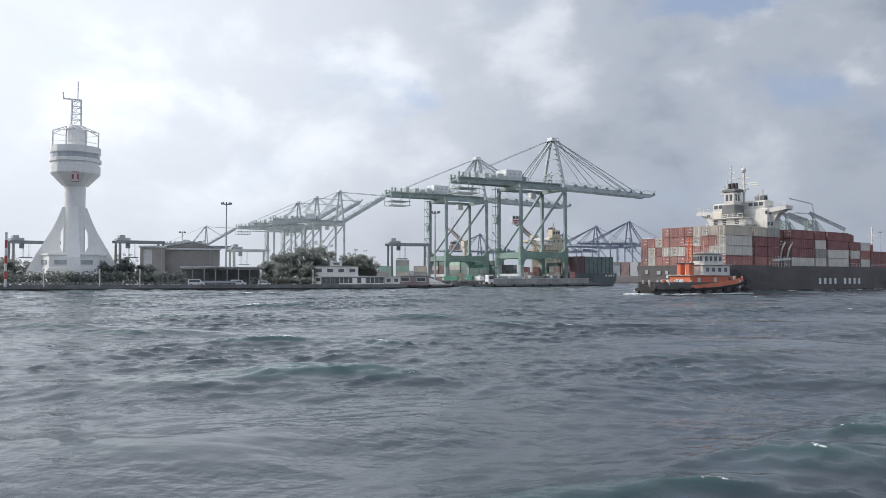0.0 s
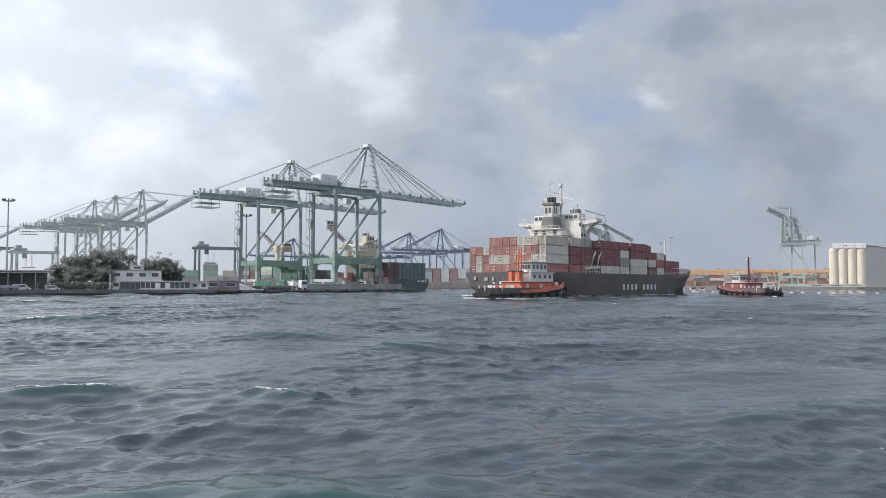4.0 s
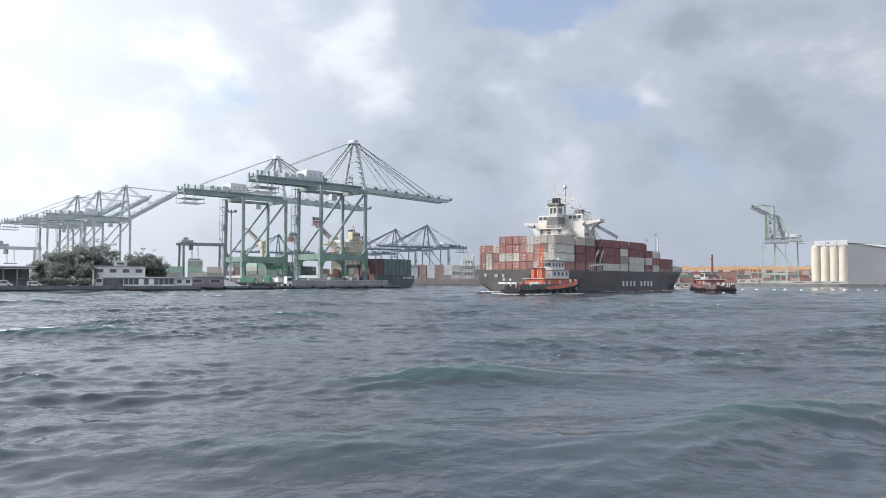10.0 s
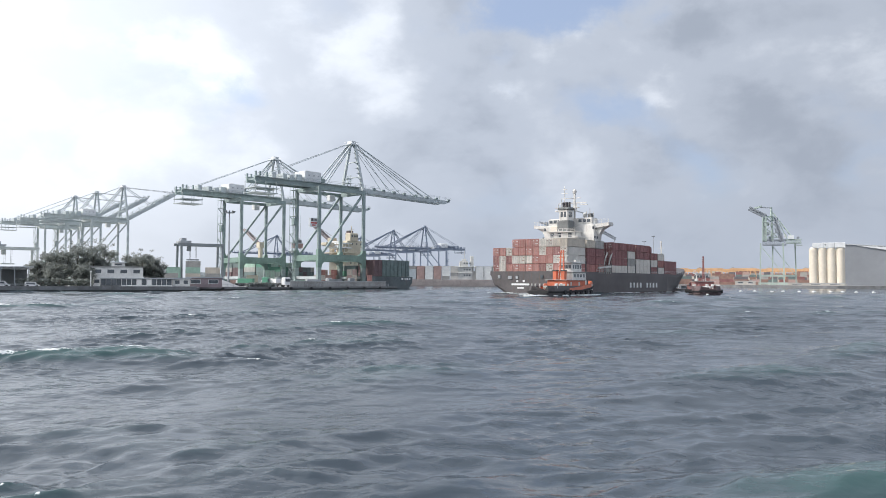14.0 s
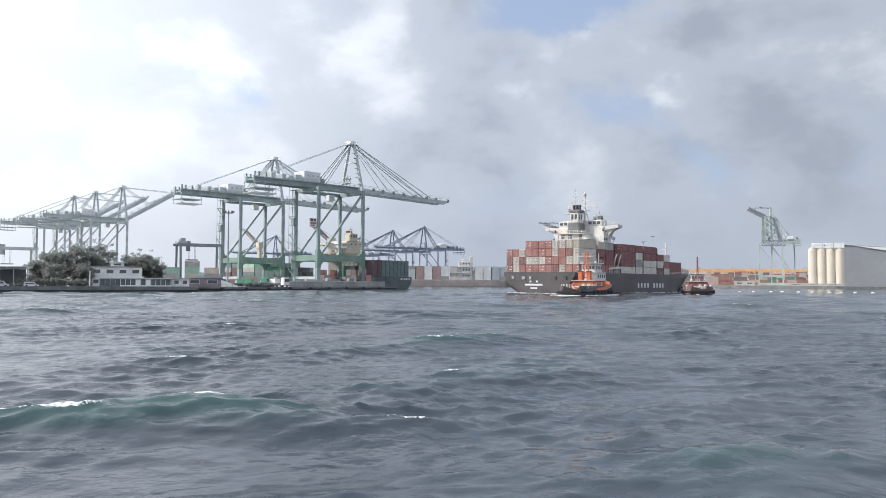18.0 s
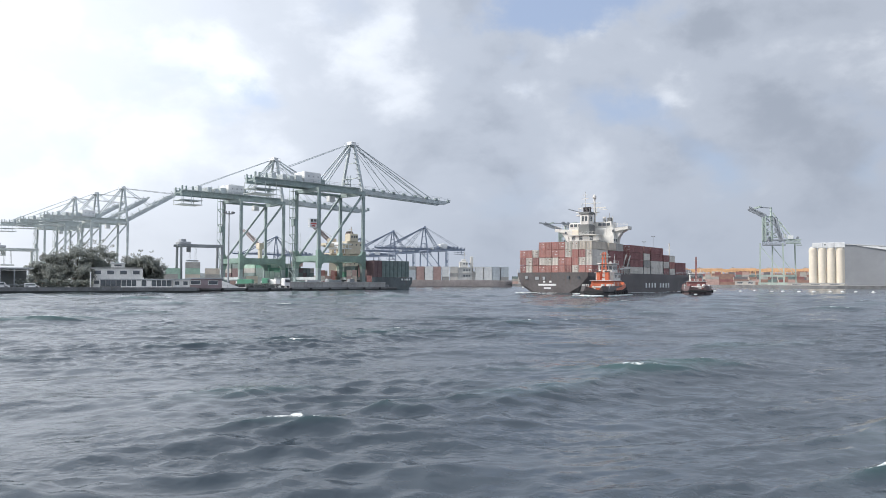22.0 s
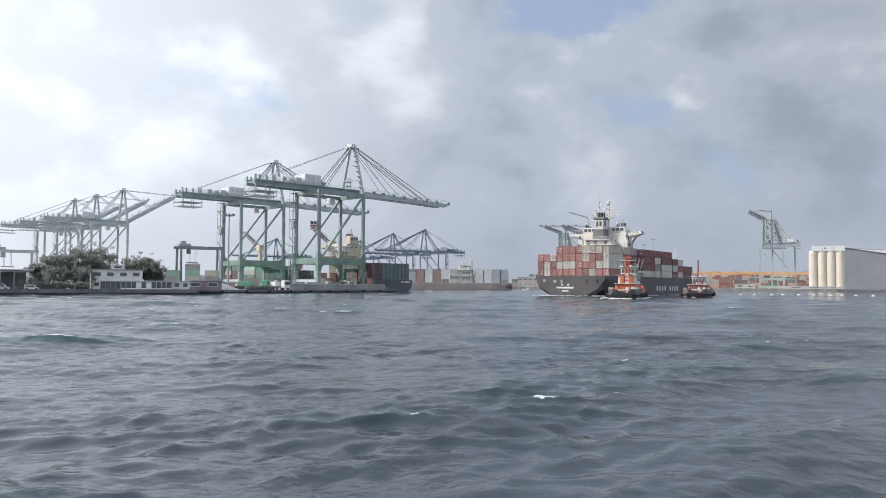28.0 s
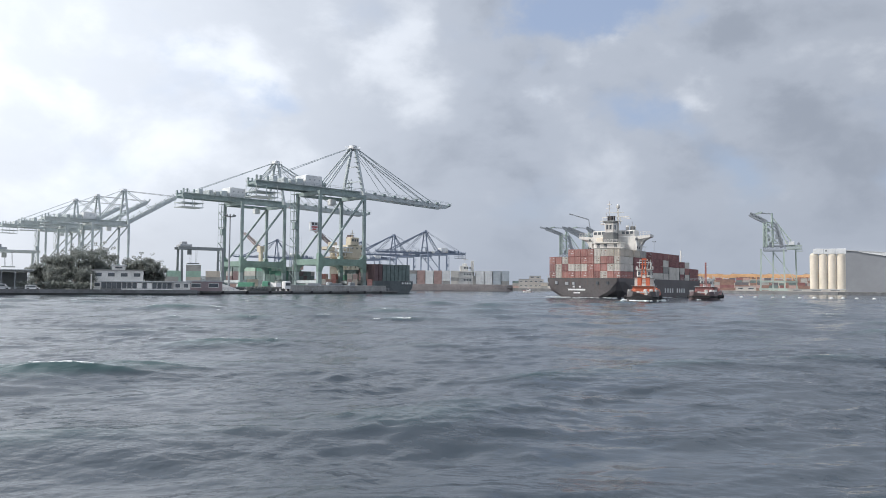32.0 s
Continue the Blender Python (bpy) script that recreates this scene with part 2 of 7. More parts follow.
LEAF = foliage("grey_green_foliage", (0.12, 0.13, 0.12), (0.42, 0.45, 0.43))
HEDGE = foliage("hedge_foliage", (0.115, 0.125, 0.115), (0.42, 0.45, 0.42))
BOX_COL = {
    "red": paint("container_red", (0.44, 0.20, 0.178), 0.6, 0.22, 0.3, 2.0, rust=0.25, streak=True, wave=2.6),
    "dark": paint("container_maroon", (0.285, 0.127, 0.125), 0.6, 0.25, 0.3, 2.0, rust=0.25, streak=True, wave=2.6),
    "white": paint("container_white", (0.70, 0.665, 0.61), 0.6, 0.12, 0.3, 2.0, rust=0.2, streak=True, wave=2.6),
    "grey": paint("container_grey", (0.40, 0.39, 0.37), 0.6, 0.2, 0.3, 2.0, rust=0.2, streak=True, wave=2.6),
    "green": paint("container_green", (0.085, 0.24, 0.175), 0.6, 0.2, 0.3, 2.0, rust=0.2, streak=True, wave=2.6),
    "navy": paint("container_navy", (0.16, 0.15, 0.165), 0.6, 0.25, 0.3, 2.0, rust=0.2, streak=True, wave=2.6),
    "teal": paint("container_teal", (0.16, 0.215, 0.21), 0.6, 0.25, 0.3, 2.0, rust=0.2, streak=True, wave=2.6),
    # red paled to carry distance haze; near boxes and door bars share it
    "pink": paint("container_pale_red", (0.50, 0.35, 0.315), 0.7, 0.15, 0.3, 2.0, rust=0.15, streak=True, wave=2.6),
    "mint": paint("container_pale_green", (0.36, 0.52, 0.43), 0.6, 0.18, 0.3, 2.0, rust=0.15, streak=True, wave=2.6),
    "plum": paint("container_plum", (0.15, 0.10, 0.105), 0.6, 0.25, 0.3, 2.0, rust=0.2, streak=True, wave=2.6),
    "pale": paint("container_pale_blue_grey", (0.54, 0.585, 0.61), 0.6, 0.12, 0.3, 2.0, rust=0.1, streak=True, wave=2.6),
    "bright": paint("container_bright_white", (0.86, 0.86, 0.84), 0.6, 0.1, 0.3, 2.0, rust=0.1, streak=True, wave=2.6),
    "cream": paint("container_cream", (0.60, 0.54, 0.46), 0.6, 0.15, 0.3, 2.0, rust=0.2, streak=True, wave=2.6),
    "brown": paint("container_brown", (0.29, 0.18, 0.145), 0.6, 0.25, 0.3, 2.0, rust=0.25, streak=True, wave=2.6),
}


def water_material():
    m = bpy.data.materials.new("choppy_sea_water")
    m.use_nodes = True
    nt = m.node_tree
    bsdf = nt.nodes["Principled BSDF"]
    tc = nt.nodes.new("ShaderNodeTexCoord")
    vec = tc.outputs["Object"]
    sep = nt.nodes.new("ShaderNodeSeparateXYZ")
    link(nt, vec, sep.inputs[0])
    # teal by wave height: light through thin crests, put into the body colour
    crest_light = ramp_node(nt, math_node(nt, "ADD", sep.outputs[2], 0.5, clamp=True), [(0.57, 0.0), (0.98, 1.0)])
    body = mix_node(nt, crest_light, (0.035, 0.051, 0.067), (0.034, 0.088, 0.086))
    mud = noise_node(nt, vec, 0.03, 3)
    body = mix_node(nt, math_node(nt, "MULTIPLY", mud, 0.4), body, (0.056, 0.068, 0.084))
    # broken crests
    fold = nt.nodes.new("ShaderNodeAttribute")
    fold.attribute_name = "fold"
    lace = noise_node(nt, vec, 4.5, 7, 0.75, 0.8)
    f1 = math_node(nt, "MULTIPLY", math_node(nt, "SUBTRACT", fold.outputs["Fac"], 0.66), 0.9)
    f3 = math_node(nt, "MULTIPLY", math_node(nt, "SUBTRACT", lace, 0.5), 2.2)
    foam = ramp_node(nt, math_node(nt, "ADD", f1, f3), [(0.04, 0.0), (0.22, 1.0)])
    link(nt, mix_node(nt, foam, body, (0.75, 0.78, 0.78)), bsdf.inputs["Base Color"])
    link(nt, math_node(nt, "ADD", math_node(nt, "MULTIPLY", foam, 0.6), 0.13), bsdf.inputs["Roughness"])
    bsdf.inputs["IOR"].default_value = 1.33
    bsdf.inputs["Specular IOR Level"].default_value = 0.5
    sv = nt.nodes.new("ShaderNodeMapping")
    sv.inputs["Rotation"].default_value = (0, 0, radians(-8))
    sv.inputs["Scale"].default_value = (0.9, 0.9, 1.0)
    link(nt, vec, sv.inputs["Vector"])
    h = math_node(nt, "ADD", math_node(nt, "MULTIPLY", noise_node(nt, sv.outputs[0], 2.0, 2, 0.5, 0.0), 1.0),
                  math_node(nt, "MULTIPLY", noise_node(nt, sv.outputs[0], 9.0, 2, 0.5), 0.10))
    # cat's paws: the ripples gather in patches
    h = math_node(nt, "MULTIPLY", h, ramp_node(nt, noise_node(nt, vec, 0.22, 4, 0.6), [(0.36, 0.25), (0.64, 1.0)]))
    b = nt.nodes.new("ShaderNodeBump")
    b.inputs["Distance"].default_value, b.inputs["Strength"].default_value = 0.08, 0.85
    link(nt, h, b.inputs["Height"])
    link(nt, b.outputs[0], bsdf.inputs["Normal"])
    return m


WATER = water_material()


# ---------------------------------------------------------------- mesh kit
class Kit:
    """Collects quads and polygons of one mesh."""

    def __init__(self):
        self.v, self.f = [], []

    def add(self, verts, faces):
        n = len(self.v)
        self.v.extend(tuple(p) for p in verts)
        self.f.extend(tuple(i + n for i in f) for f in faces)
        return self

    def box(self, x0, x1, y0, y1, z0, z1):
        return self.add([(x0, y0, z0), (x1, y0, z0), (x1, y1, z0), (x0, y1, z0), (x0, y0, z1), (x1, y0, z1), (x1, y1, z1), (x0, y1, z1)],
                        [(0, 3, 2, 1), (4, 5, 6, 7), (0, 1, 5, 4), (1, 2, 6, 5), (2, 3, 7, 6), (3, 0, 4, 7)])

    def bevel_box(self, x0, x1, y0, y1, z0, z1, c):
        """A box with cut upright edges and a cut top rim."""
        def ring(g, z):
            return [(x0 + g, y0 + g + c, z), (x0 + g + c, y0 + g, z), (x1 - g - c, y0 + g, z), (x1 - g, y0 + g + c, z),
                    (x1 - g, y1 - g - c, z), (x1 - g - c, y1 - g, z), (x0 + g + c, y1 - g, z), (x0 + g, y1 - g - c, z)]
        return self.loft([ring(0, z0), ring(0, z1 - c), ring(c, z1)])

    def loft(self, rings, caps=True):
        n, k = len(self.v), len(rings[0])
        for r in rings:
            self.v.extend(tuple(p) for p in r)
        for i in range(len(rings) - 1):
            for j in range(k):
                a, b = n + i * k + j, n + i * k + (j + 1) % k
                self.f.append((a, b, b + k, a + k))
        if caps:
            self.f.append(tuple(n + j for j in reversed(range(k))))
            self.f.append(tuple(n + (len(rings) - 1) * k + j for j in range(k)))
        return self

    def beam(self, p, q, w, h=None, up=(0, 0, 1)):
        """A straight bar of w x h between two points."""
        p, q, h = Vector(p), Vector(q), h or w
        d = (q - p).normalized()
        s = d.cross(Vector(up))
        s = s.normalized() if s.length > 1e-4 else Vector((1, 0, 0))
        t = s.cross(d)
        ring = lambda c: [c + s * a * w / 2 + t * b * h / 2 for a, b in ((-1, -1), (1, -1), (1, 1), (-1, 1))]
        return self.loft([ring(p), ring(q)])

    def rod(self, p, q, r, n=8, r2=None):
        p, q = Vector(p), Vector(q)
        d = (q - p).normalized()
        s = d.cross(Vector((0, 0, 1)))
        s = s.normalized() if s.length > 1e-4 else Vector((1, 0, 0))
        t = s.cross(d)
        ring = lambda c, rr: [c + (s * math.cos(a) + t * math.sin(a)) * rr for a in (2 * math.pi * i / n for i in range(n))]
        return self.loft([ring(p, r), ring(q, r if r2 is None else r2)])

    def turned(self, profile, n=24, x=0, y=0):
        return self.loft([[(x + r * math.cos(2 * math.pi * i / n), y + r * math.sin(2 * math.pi * i / n), z) for i in range(n)]
                          for r, z in profile])

    def rim(self, x0, x1, z0, z1, y0, y1, t):
        """A flat rectangular frame of width t round an opening, facing -y."""
        o = [(x0 - t, z0 - t), (x1 + t, z0 - t), (x1 + t, z1 + t), (x0 - t, z1 + t)]
        i = [(x0, z0), (x1, z0), (x1, z1), (x0, z1)]
        vs = [(x, y, z) for y in (y0, y1) for x, z in o + i]
        fs = []
        for a in range(4):
            b = (a + 1) % 4
            fs += [(a, b, 4 + b, 4 + a), (8 + b, 8 + a, 12 + a, 12 + b), (b, a, 8 + a, 8 + b), (4 + a, 4 + b, 12 + b, 12 + a)]
        return self.add(vs, fs)

    def mesh(self, name, mat, smooth=False):
        me = bpy.data.meshes.new(name)
        me.from_pydata(self.v, [], self.f)
        me.materials.append(mat)
        if smooth:
            me.polygons.foreach_set("use_smooth", [True] * len(me.polygons))
        me.update()
        return me

    def paint_from(self, me, start, mat):
        """Gives the faces added since start a material of their own."""
        me.materials.append(mat)
        slot = len(me.materials) - 1
        for p in me.polygons[start[0]:start[1]]:
            p.material_index = slot


def part(name, kit, mat, parent, label="", smooth=False, m=None):
    ob = new(name, kit if isinstance(kit, bpy.types.Mesh) else kit.mesh(name, mat, smooth))
    ob.parent = parent
    if m is not None:
        ob.matrix_basis = m
    return tagged(ob, label)


def thing(name, m, label, category, group=""):
    ob = new(name)
    ob.empty_display_size = 0.5
    ob.matrix_basis = m
    return tagged(ob, label, category, group)


def solid(name, kit, mat, m, label, category, group="", kind="", smooth=False):
    ob = new(name, kit.mesh(name, mat, smooth))
    ob.matrix_basis = m
    return tagged(ob, label, category, group, kind)


# ---------------------------------------------------------------- sea
def wave_field(n, size, wind, lo, hi, power, seed, floor, spread):
    """Height and choppy shift of a tileable wind sea, n x n over size metres."""
    rng = np.random.RandomState(seed)
    k1 = np.fft.fftfreq(n, size / n) * 2 * np.pi
    kx, ky = np.meshgrid(k1, k1)
    k = np.hypot(kx, ky)
    k[0, 0] = 1
    lam = 2 * np.pi / k
    c = (kx * math.sin(wind) + ky * math.cos(wind)) / k
    amp = k ** -power * (floor + np.abs(c) ** spread) * np.exp(-(lo / lam) ** 2) * np.exp(-(lam / hi) ** 2)
    amp[0, 0] = 0
    spec = (rng.normal(size=(n, n)) + 1j * rng.normal(size=(n, n))) * amp
    z = np.fft.ifft2(spec).real
    s = z.std()
    dx = np.fft.ifft2(1j * kx / k * spec).real
    dy = np.fft.ifft2(1j * ky / k * spec).real
    fold = np.fft.ifft2(k * spec).real
    return z / s, dx / s, dy / s, fold / fold.std()


def sample(field, x, y, size):
    n = field.shape[0]
    fx, fy = (x / size % 1) * n, (y / size % 1) * n
    i, j = np.floor(fx).astype(int), np.floor(fy).astype(int)
    a, b = fx - i, fy - j
    i0, j0, i1, j1 = i % n, j % n, (i + 1) % n, (j + 1) % n
    return (field[j0, i0] * (1 - a) + field[j0, i1] * a) * (1 - b) + (field[j1, i0] * (1 - a) + field[j1, i1] * a) * b


SEA_YAW = -13.6                # the sheet lies along the view
SEA_DRIFT = (62.0, -116.0)     # metres that the wave pattern runs in 32 s, across and along the sheet
WAVE_WIND = math.atan2(*SEA_DRIFT)


def build_sea():
    swell = wave_field(256, 233.0, WAVE_WIND, 5.2, 13.0, 2.4, 3, 0.06, 3.0)
    cross = wave_field(512, 139.0, WAVE_WIND + 0.3, 1.5, 5.0, 2.0, 7, 0.08, 2.6)
    chop = wave_field(512, 61.0, WAVE_WIND - 0.2, 0.42, 1.6, 1.6, 5, 0.2, 1.6)
    half = -SEA_DRIFT[1] / 2
    ahead = [-4700, -2200, -900, -300, -160, -110, -85] + [-half - 18 + 1.0 * i for i in range(26)]
    d = -half + 8.0
    while d < half + 900:
        ahead.append(d)
        d += 0.19 + max(0.0, d - half - 30) * 0.0105
    ahead += [half + 905, 1300, 1800, 2600, 4700]
    rows_y = np.array(ahead)
    side, w = [0.0], 0.0
    while w < 200:
        w += max(0.21, 0.0135 * w)
        side.append(w)
    s = np.array([-v for v in reversed(side[1:])] + side)
    far = (rows_y > half + 900) | (rows_y < -100)
    grow = 1 + np.clip(rows_y - half, 0, None) / 150
    grow[far] = 4700 / 200
    # the finest strip follows the water that passes under the eye
    lean = SEA_DRIFT[0] / SEA_DRIFT[1] * np.clip(rows_y, -half - 30, half + 30)
    lean[far] = 0
    cols = len(s)
    y = np.repeat(rows_y[:, None], cols, 1)
    x = s[None, :] * grow[:, None] + lean[:, None]
    fade = 1 / (1 + np.clip(y - half - 160, 0, None) / 200)
    z, hx, hy, hc = (sample(f, x, y, 233.0) for f in swell)
    z1, ix, iy, ic = (sample(f, x, y, 139.0) for f in cross)
    z2, gx, gy, gc = (sample(f, x, y, 61.0) for f in chop)
    # gusts: the chop comes and goes in patches
    gust = np.clip(0.9 + 0.32 * sample(wave_field(128, 173.0, WAVE_WIND, 6.0, 34.0, 2.0, 9, 0.6, 1.0)[0], x, y, 173.0), 0.3, 1.6)
    A0, A1, A2 = 0.125, 0.045, 0.027
    away = np.clip(y - half, 0, None)
    mid, near = np.exp(-away / 400), np.exp(-away / 160)
    z = A0 * (z + 0.16 * (z * z - 1))
    X = x + (A0 * 1.15 * hx + A1 * 1.2 * mid * gust * ix + A2 * 1.2 * near * gust * gx) * fade
    Y = y + (A0 * 1.15 * hy + A1 * 1.2 * mid * gust * iy + A2 * 1.2 * near * gust * gy) * fade
    Zz = (z + A1 * z1 * mid * gust + A2 * z2 * near * gust) * fade
    X[far], Y[far], Zz[far] = x[far], y[far], -0.4
    # crests that fold over break into foam
    fold = 0.48 * hc + 0.62 * ic * gust + 0.28 * gc
    inner = np.abs(s) < 120
    lo_f, hi_f = np.quantile(fold[40:900][:, inner], (0.986, 0.9992))
    fold = np.clip((fold - lo_f) / (hi_f - lo_f), 0, 1) * fade
    fold[far] = 0
    n, m = X.shape
    me = bpy.data.meshes.new("sea")
    co = np.stack([X, Y, Zz], -1).reshape(-1, 3)
    idx = np.arange(n * m).reshape(n, m)
    quads = np.stack([idx[:-1, :-1], idx[:-1, 1:], idx[1:, 1:], idx[1:, :-1]], -1).reshape(-1, 4)
    me.vertices.add(n * m)
    me.vertices.foreach_set("co", co.ravel())
    me.loops.add(quads.size)
    me.loops.foreach_set("vertex_index", quads.ravel().astype(np.int32))
    me.polygons.add(len(quads))
    me.polygons.foreach_set("loop_start", np.arange(0, quads.size, 4, dtype=np.int32))
    me.polygons.foreach_set("use_smooth", np.ones(len(quads), bool))
    me.update(calc_edges=True)
    me.materials.append(WATER)
    me.attributes.new("fold", "FLOAT", "POINT").data.foreach_set("value", fold.ravel().astype(np.float32))
    return tagged(new("water", me), "choppy grey-green harbour water with small breaking crests", "sea", kind="structure")


sea = build_sea()


# ---------------------------------------------------------------- sky backdrop
def build_sky():
    k = Kit()
    azs = [radians(a) for a in range(-75, 106, 5)]
    els = [radians(e) for e in (-1.5, 4, 10, 16, 22, 28)]
    vs = [(4200 * math.sin(a) * math.cos(e), 4200 * math.cos(a) * math.cos(e), 4200 * math.sin(e)) for e in els for a in azs]
    n = len(azs)
    fs = [(i * n + j, i * n + j + 1, (i + 1) * n + j + 1, (i + 1) * n + j) for i in range(len(els) - 1) for j in range(n - 1)]
    k.add(vs, fs)
    m = bpy.data.materials.new("drifting_cloud_sky")
    m.use_nodes = True
    nt = m.node_tree
    nt.nodes.remove(nt.nodes["Principled BSDF"])
    em = nt.nodes.new("ShaderNodeEmission")
    tc = nt.nodes.new("ShaderNodeTexCoord")
    link(nt, cloud_sky(nt, tc.outputs["Object"]), em.inputs["Color"])
    link(nt, em.outputs[0], nt.nodes["Material Output"].inputs["Surface"])
    return solid("backdrop", k, m, pose(0, 0, EYE), "bright broken cloud with blue gaps behind the harbour", "sky", kind="structure", smooth=True)


sky_backdrop = build_sky()

# ---------------------------------------------------------------- land
LAND_Z = 1.2
RAIL_Z = LAND_Z + 0.8    # datum of the quay cranes above their rails
U = Vector((0.857, 0.515))       # from the quay out over the berth
V = Vector((0.515, -0.857))      # along the quay towards the harbour mouth
Q0 = Vector((33.6, 364.3))       # foot of the nearest crane


def quay(u, v, z=0.0):
    p = Q0 + U * u + V * v
    return (p.x, p.y, z)


def land(name, outline, label, top=LAND_Z, mat=APRON):
    """A slab of land with its face down into the water."""
    k = Kit()
    k.loft([[(x, y, -3.0) for x, y in outline], [(x, y, top) for x, y in outline]])
    return solid(name, k, mat, pose(0, 0, 0), label, "ground", kind="structure")


c1, c2 = quay(16, 30)[:2], quay(16, -960)[:2]
shore = [(-900, -60), (-260, 166), (-135, 209), (-18, 249), (-18, 268), c1, c2, (-700, 1500), (-1500, 1500)]
land("ground", shore, "grey concrete quay apron and port land")


def wall_run(name, pts, label, h0=-2.0, h1=2.25, thick=0.8, mat=SEAWALL):
    k = Kit()
    for (ax, ay), (bx, by) in zip(pts, pts[1:]):
        d = Vector((bx - ax, by - ay)).normalized() * thick
        k.loft([[(ax + d.y * s, ay - d.x * s, z) for s, z in ((0.15, h0), (0.15, h1), (-0.85, h1), (-0.85, h0))],
                [(bx + d.y * s, by - d.x * s, z) for s, z in ((0.15, h0), (0.15, h1), (-0.85, h1), (-0.85, h0))]])
    return solid(name, k, mat, pose(0, 0, 0), label, "seawall", kind="structure")


wall_run("seawall", shore[:4], "dark wet concrete seawall along the shore", h1=1.62)
wall_run("quay_wall", shore[3:6], "dark stained concrete face of the pier", h1=LAND_Z + 0.06)
wall_run("seawall_tide_mark", shore[:4], "black weed-covered tide mark along the seawall", h1=0.55, thick=1.05, mat=WEED)
wall_run("quay_tide_mark", shore[3:6], "black weed-covered tide mark along the pier", h1=0.6, thick=1.05, mat=WEED)
# the far side of the harbour
land("far_shore", [(60, 960), (330, 700), (380, 560), (425, 490), (520, 430), (900, 300), (2500, 300), (2500, 2600), (60, 2600)],
     "distant low container terminal land across the harbour", top=2.2)
far_edge = [(900, 300), (520, 430), (425, 490), (380, 560), (330, 700), (60, 960)]
wall_run("far_quay_wall", far_edge, "dark stained concrete quay across the harbour", h1=2.26)


# ---------------------------------------------------------------- signal tower
def signal_tower():
    t = thing("signal_tower", pose(-119.5, 233.4, LAND_Z + 0.8, 0, 0, 27), "tall white concrete signal tower with a lookout drum and mast", "tower")
    for i in range(4):
        a = math.pi / 2 * i
        c, d = math.cos(a), math.sin(a)
        k = Kit()
        toe = 10.6 if i == 3 else 12.9
        outer = [(toe, -0.75), (min(toe, 11.6), 3.6), (9.9, 7.2), (7.9, 10.8), (5.9, 14.4), (4.4, 17.8), (3.1, 21.4)]
        inner = [(2.0, -0.75), (2.0, 3.6), (2.0, 7.2), (3.6, 10.2), (3.4, 14.4), (2.2, 17.0), (2.0, 21.4)]
        k.loft([[(r * c - o * d, r * d + o * c, z) for r, z, o in ((ro, zo, -w), (ro, zo, w), (ri, zi, w), (ri, zi, -w))]
                for (ro, zo), (ri, zi), w in zip(outer, inner, (1.9, 1.8, 1.6, 1.35, 1.15, 1.0, 0.9))])
        part("buttress", k, TOWER_W, t)
    k = Kit()
    k.turned([(9.2, -0.75), (9.0, 4.2), (8.6, 4.3), (8.6, 7.6), (8.9, 7.7), (8.9, 8.2), (3.0, 8.6)], 8)
    part("base_hall", k, TOWER_W, t)
    k = Kit()
    k.turned([(2.75, 0), (2.75, 28.0)], 20)
    part("shaft", k, TOWER_W, t)
    k = Kit()
    k.turned([(2.8, 27.4), (3.4, 27.5), (6.3, 30.6), (6.5, 30.9), (6.5, 33.2), (6.2, 33.3), (6.2, 34.0), (6.75, 34.1), (6.75, 35.0), (6.3, 35.1), (6.3, 36.4), (6.6, 36.6), (6.6, 38.4), (5.8, 38.5)], 16)
    part("lookout_drum", k, TOWER_W, t)
    k = Kit()
    k.turned([(6.36, 35.15), (6.36, 36.35)], 16)
    part("window_band", k, paint("tinted_tower_glass", (0.42, 0.45, 0.48), 0.2, 0.2), t)
    k = Kit()
    k.turned([(2.9, 38.4), (2.9, 43.6), (2.4, 44.5)], 16)
    part("cabin", k, TOWER_W, t)
    for i in range(8):
        a = math.pi / 4 * i + 0.39
        k = Kit()
        k.beam((6.3 * math.cos(a), 6.3 * math.sin(a), 38.4), (6.3 * math.cos(a), 6.3 * math.sin(a), 42.6), 0.28)
        k.beam((6.3 * math.cos(a), 6.3 * math.sin(a), 42.6), (2.6 * math.cos(a), 2.6 * math.sin(a), 44.2), 0.24)
        b = a + math.pi / 4
        k.beam((6.3 * math.cos(a), 6.3 * math.sin(a), 42.6), (6.3 * math.cos(b), 6.3 * math.sin(b), 42.6), 0.22)
        k.beam((6.3 * math.cos(a), 6.3 * math.sin(a), 39.5), (6.3 * math.cos(b), 6.3 * math.sin(b), 39.5), 0.1)
        part("cage_post", k, TOWER_W, t)
    k = Kit()
    for sx, sy in ((-1, -1), (1, -1), (1, 1), (-1, 1)):
        k.beam((1.25 * sx, 1.25 * sy, 44.2), (1.15 * sx, 1.15 * sy, 52.0), 0.34)
    for i in range(5):
        z = 44.6 + i * 1.8
        for (ax, ay), (bx, by) in (((-1, -1), (1, -1)), ((1, -1), (1, 1)), ((1, 1), (-1, 1)), ((-1, 1), (-1, -1))):
            k.beam((1.1 * ax, 1.1 * ay, z), (1.1 * bx, 1.1 * by, z), 0.18)
            k.beam((1.1 * ax, 1.1 * ay, z), (1.05 * bx, 1.05 * by, min(52, z + 1.8)), 0.12)
    part("lattice_mast", k, TOWER_W, t)
    k = Kit()
    k.beam((-3.4, 0, 52.2), (1.4, 0, 52.2), 0.35)
    k.beam((-3.3, 0, 52.2), (-3.5, 0, 54.0), 0.35)
    part("radar_arm", k, TOWER_W, t)
    k = Kit()
    k.rod((0.3, 0, 52), (0.3, 0, 57.5), 0.12, 6)
    part("antenna", k, POLE, t)
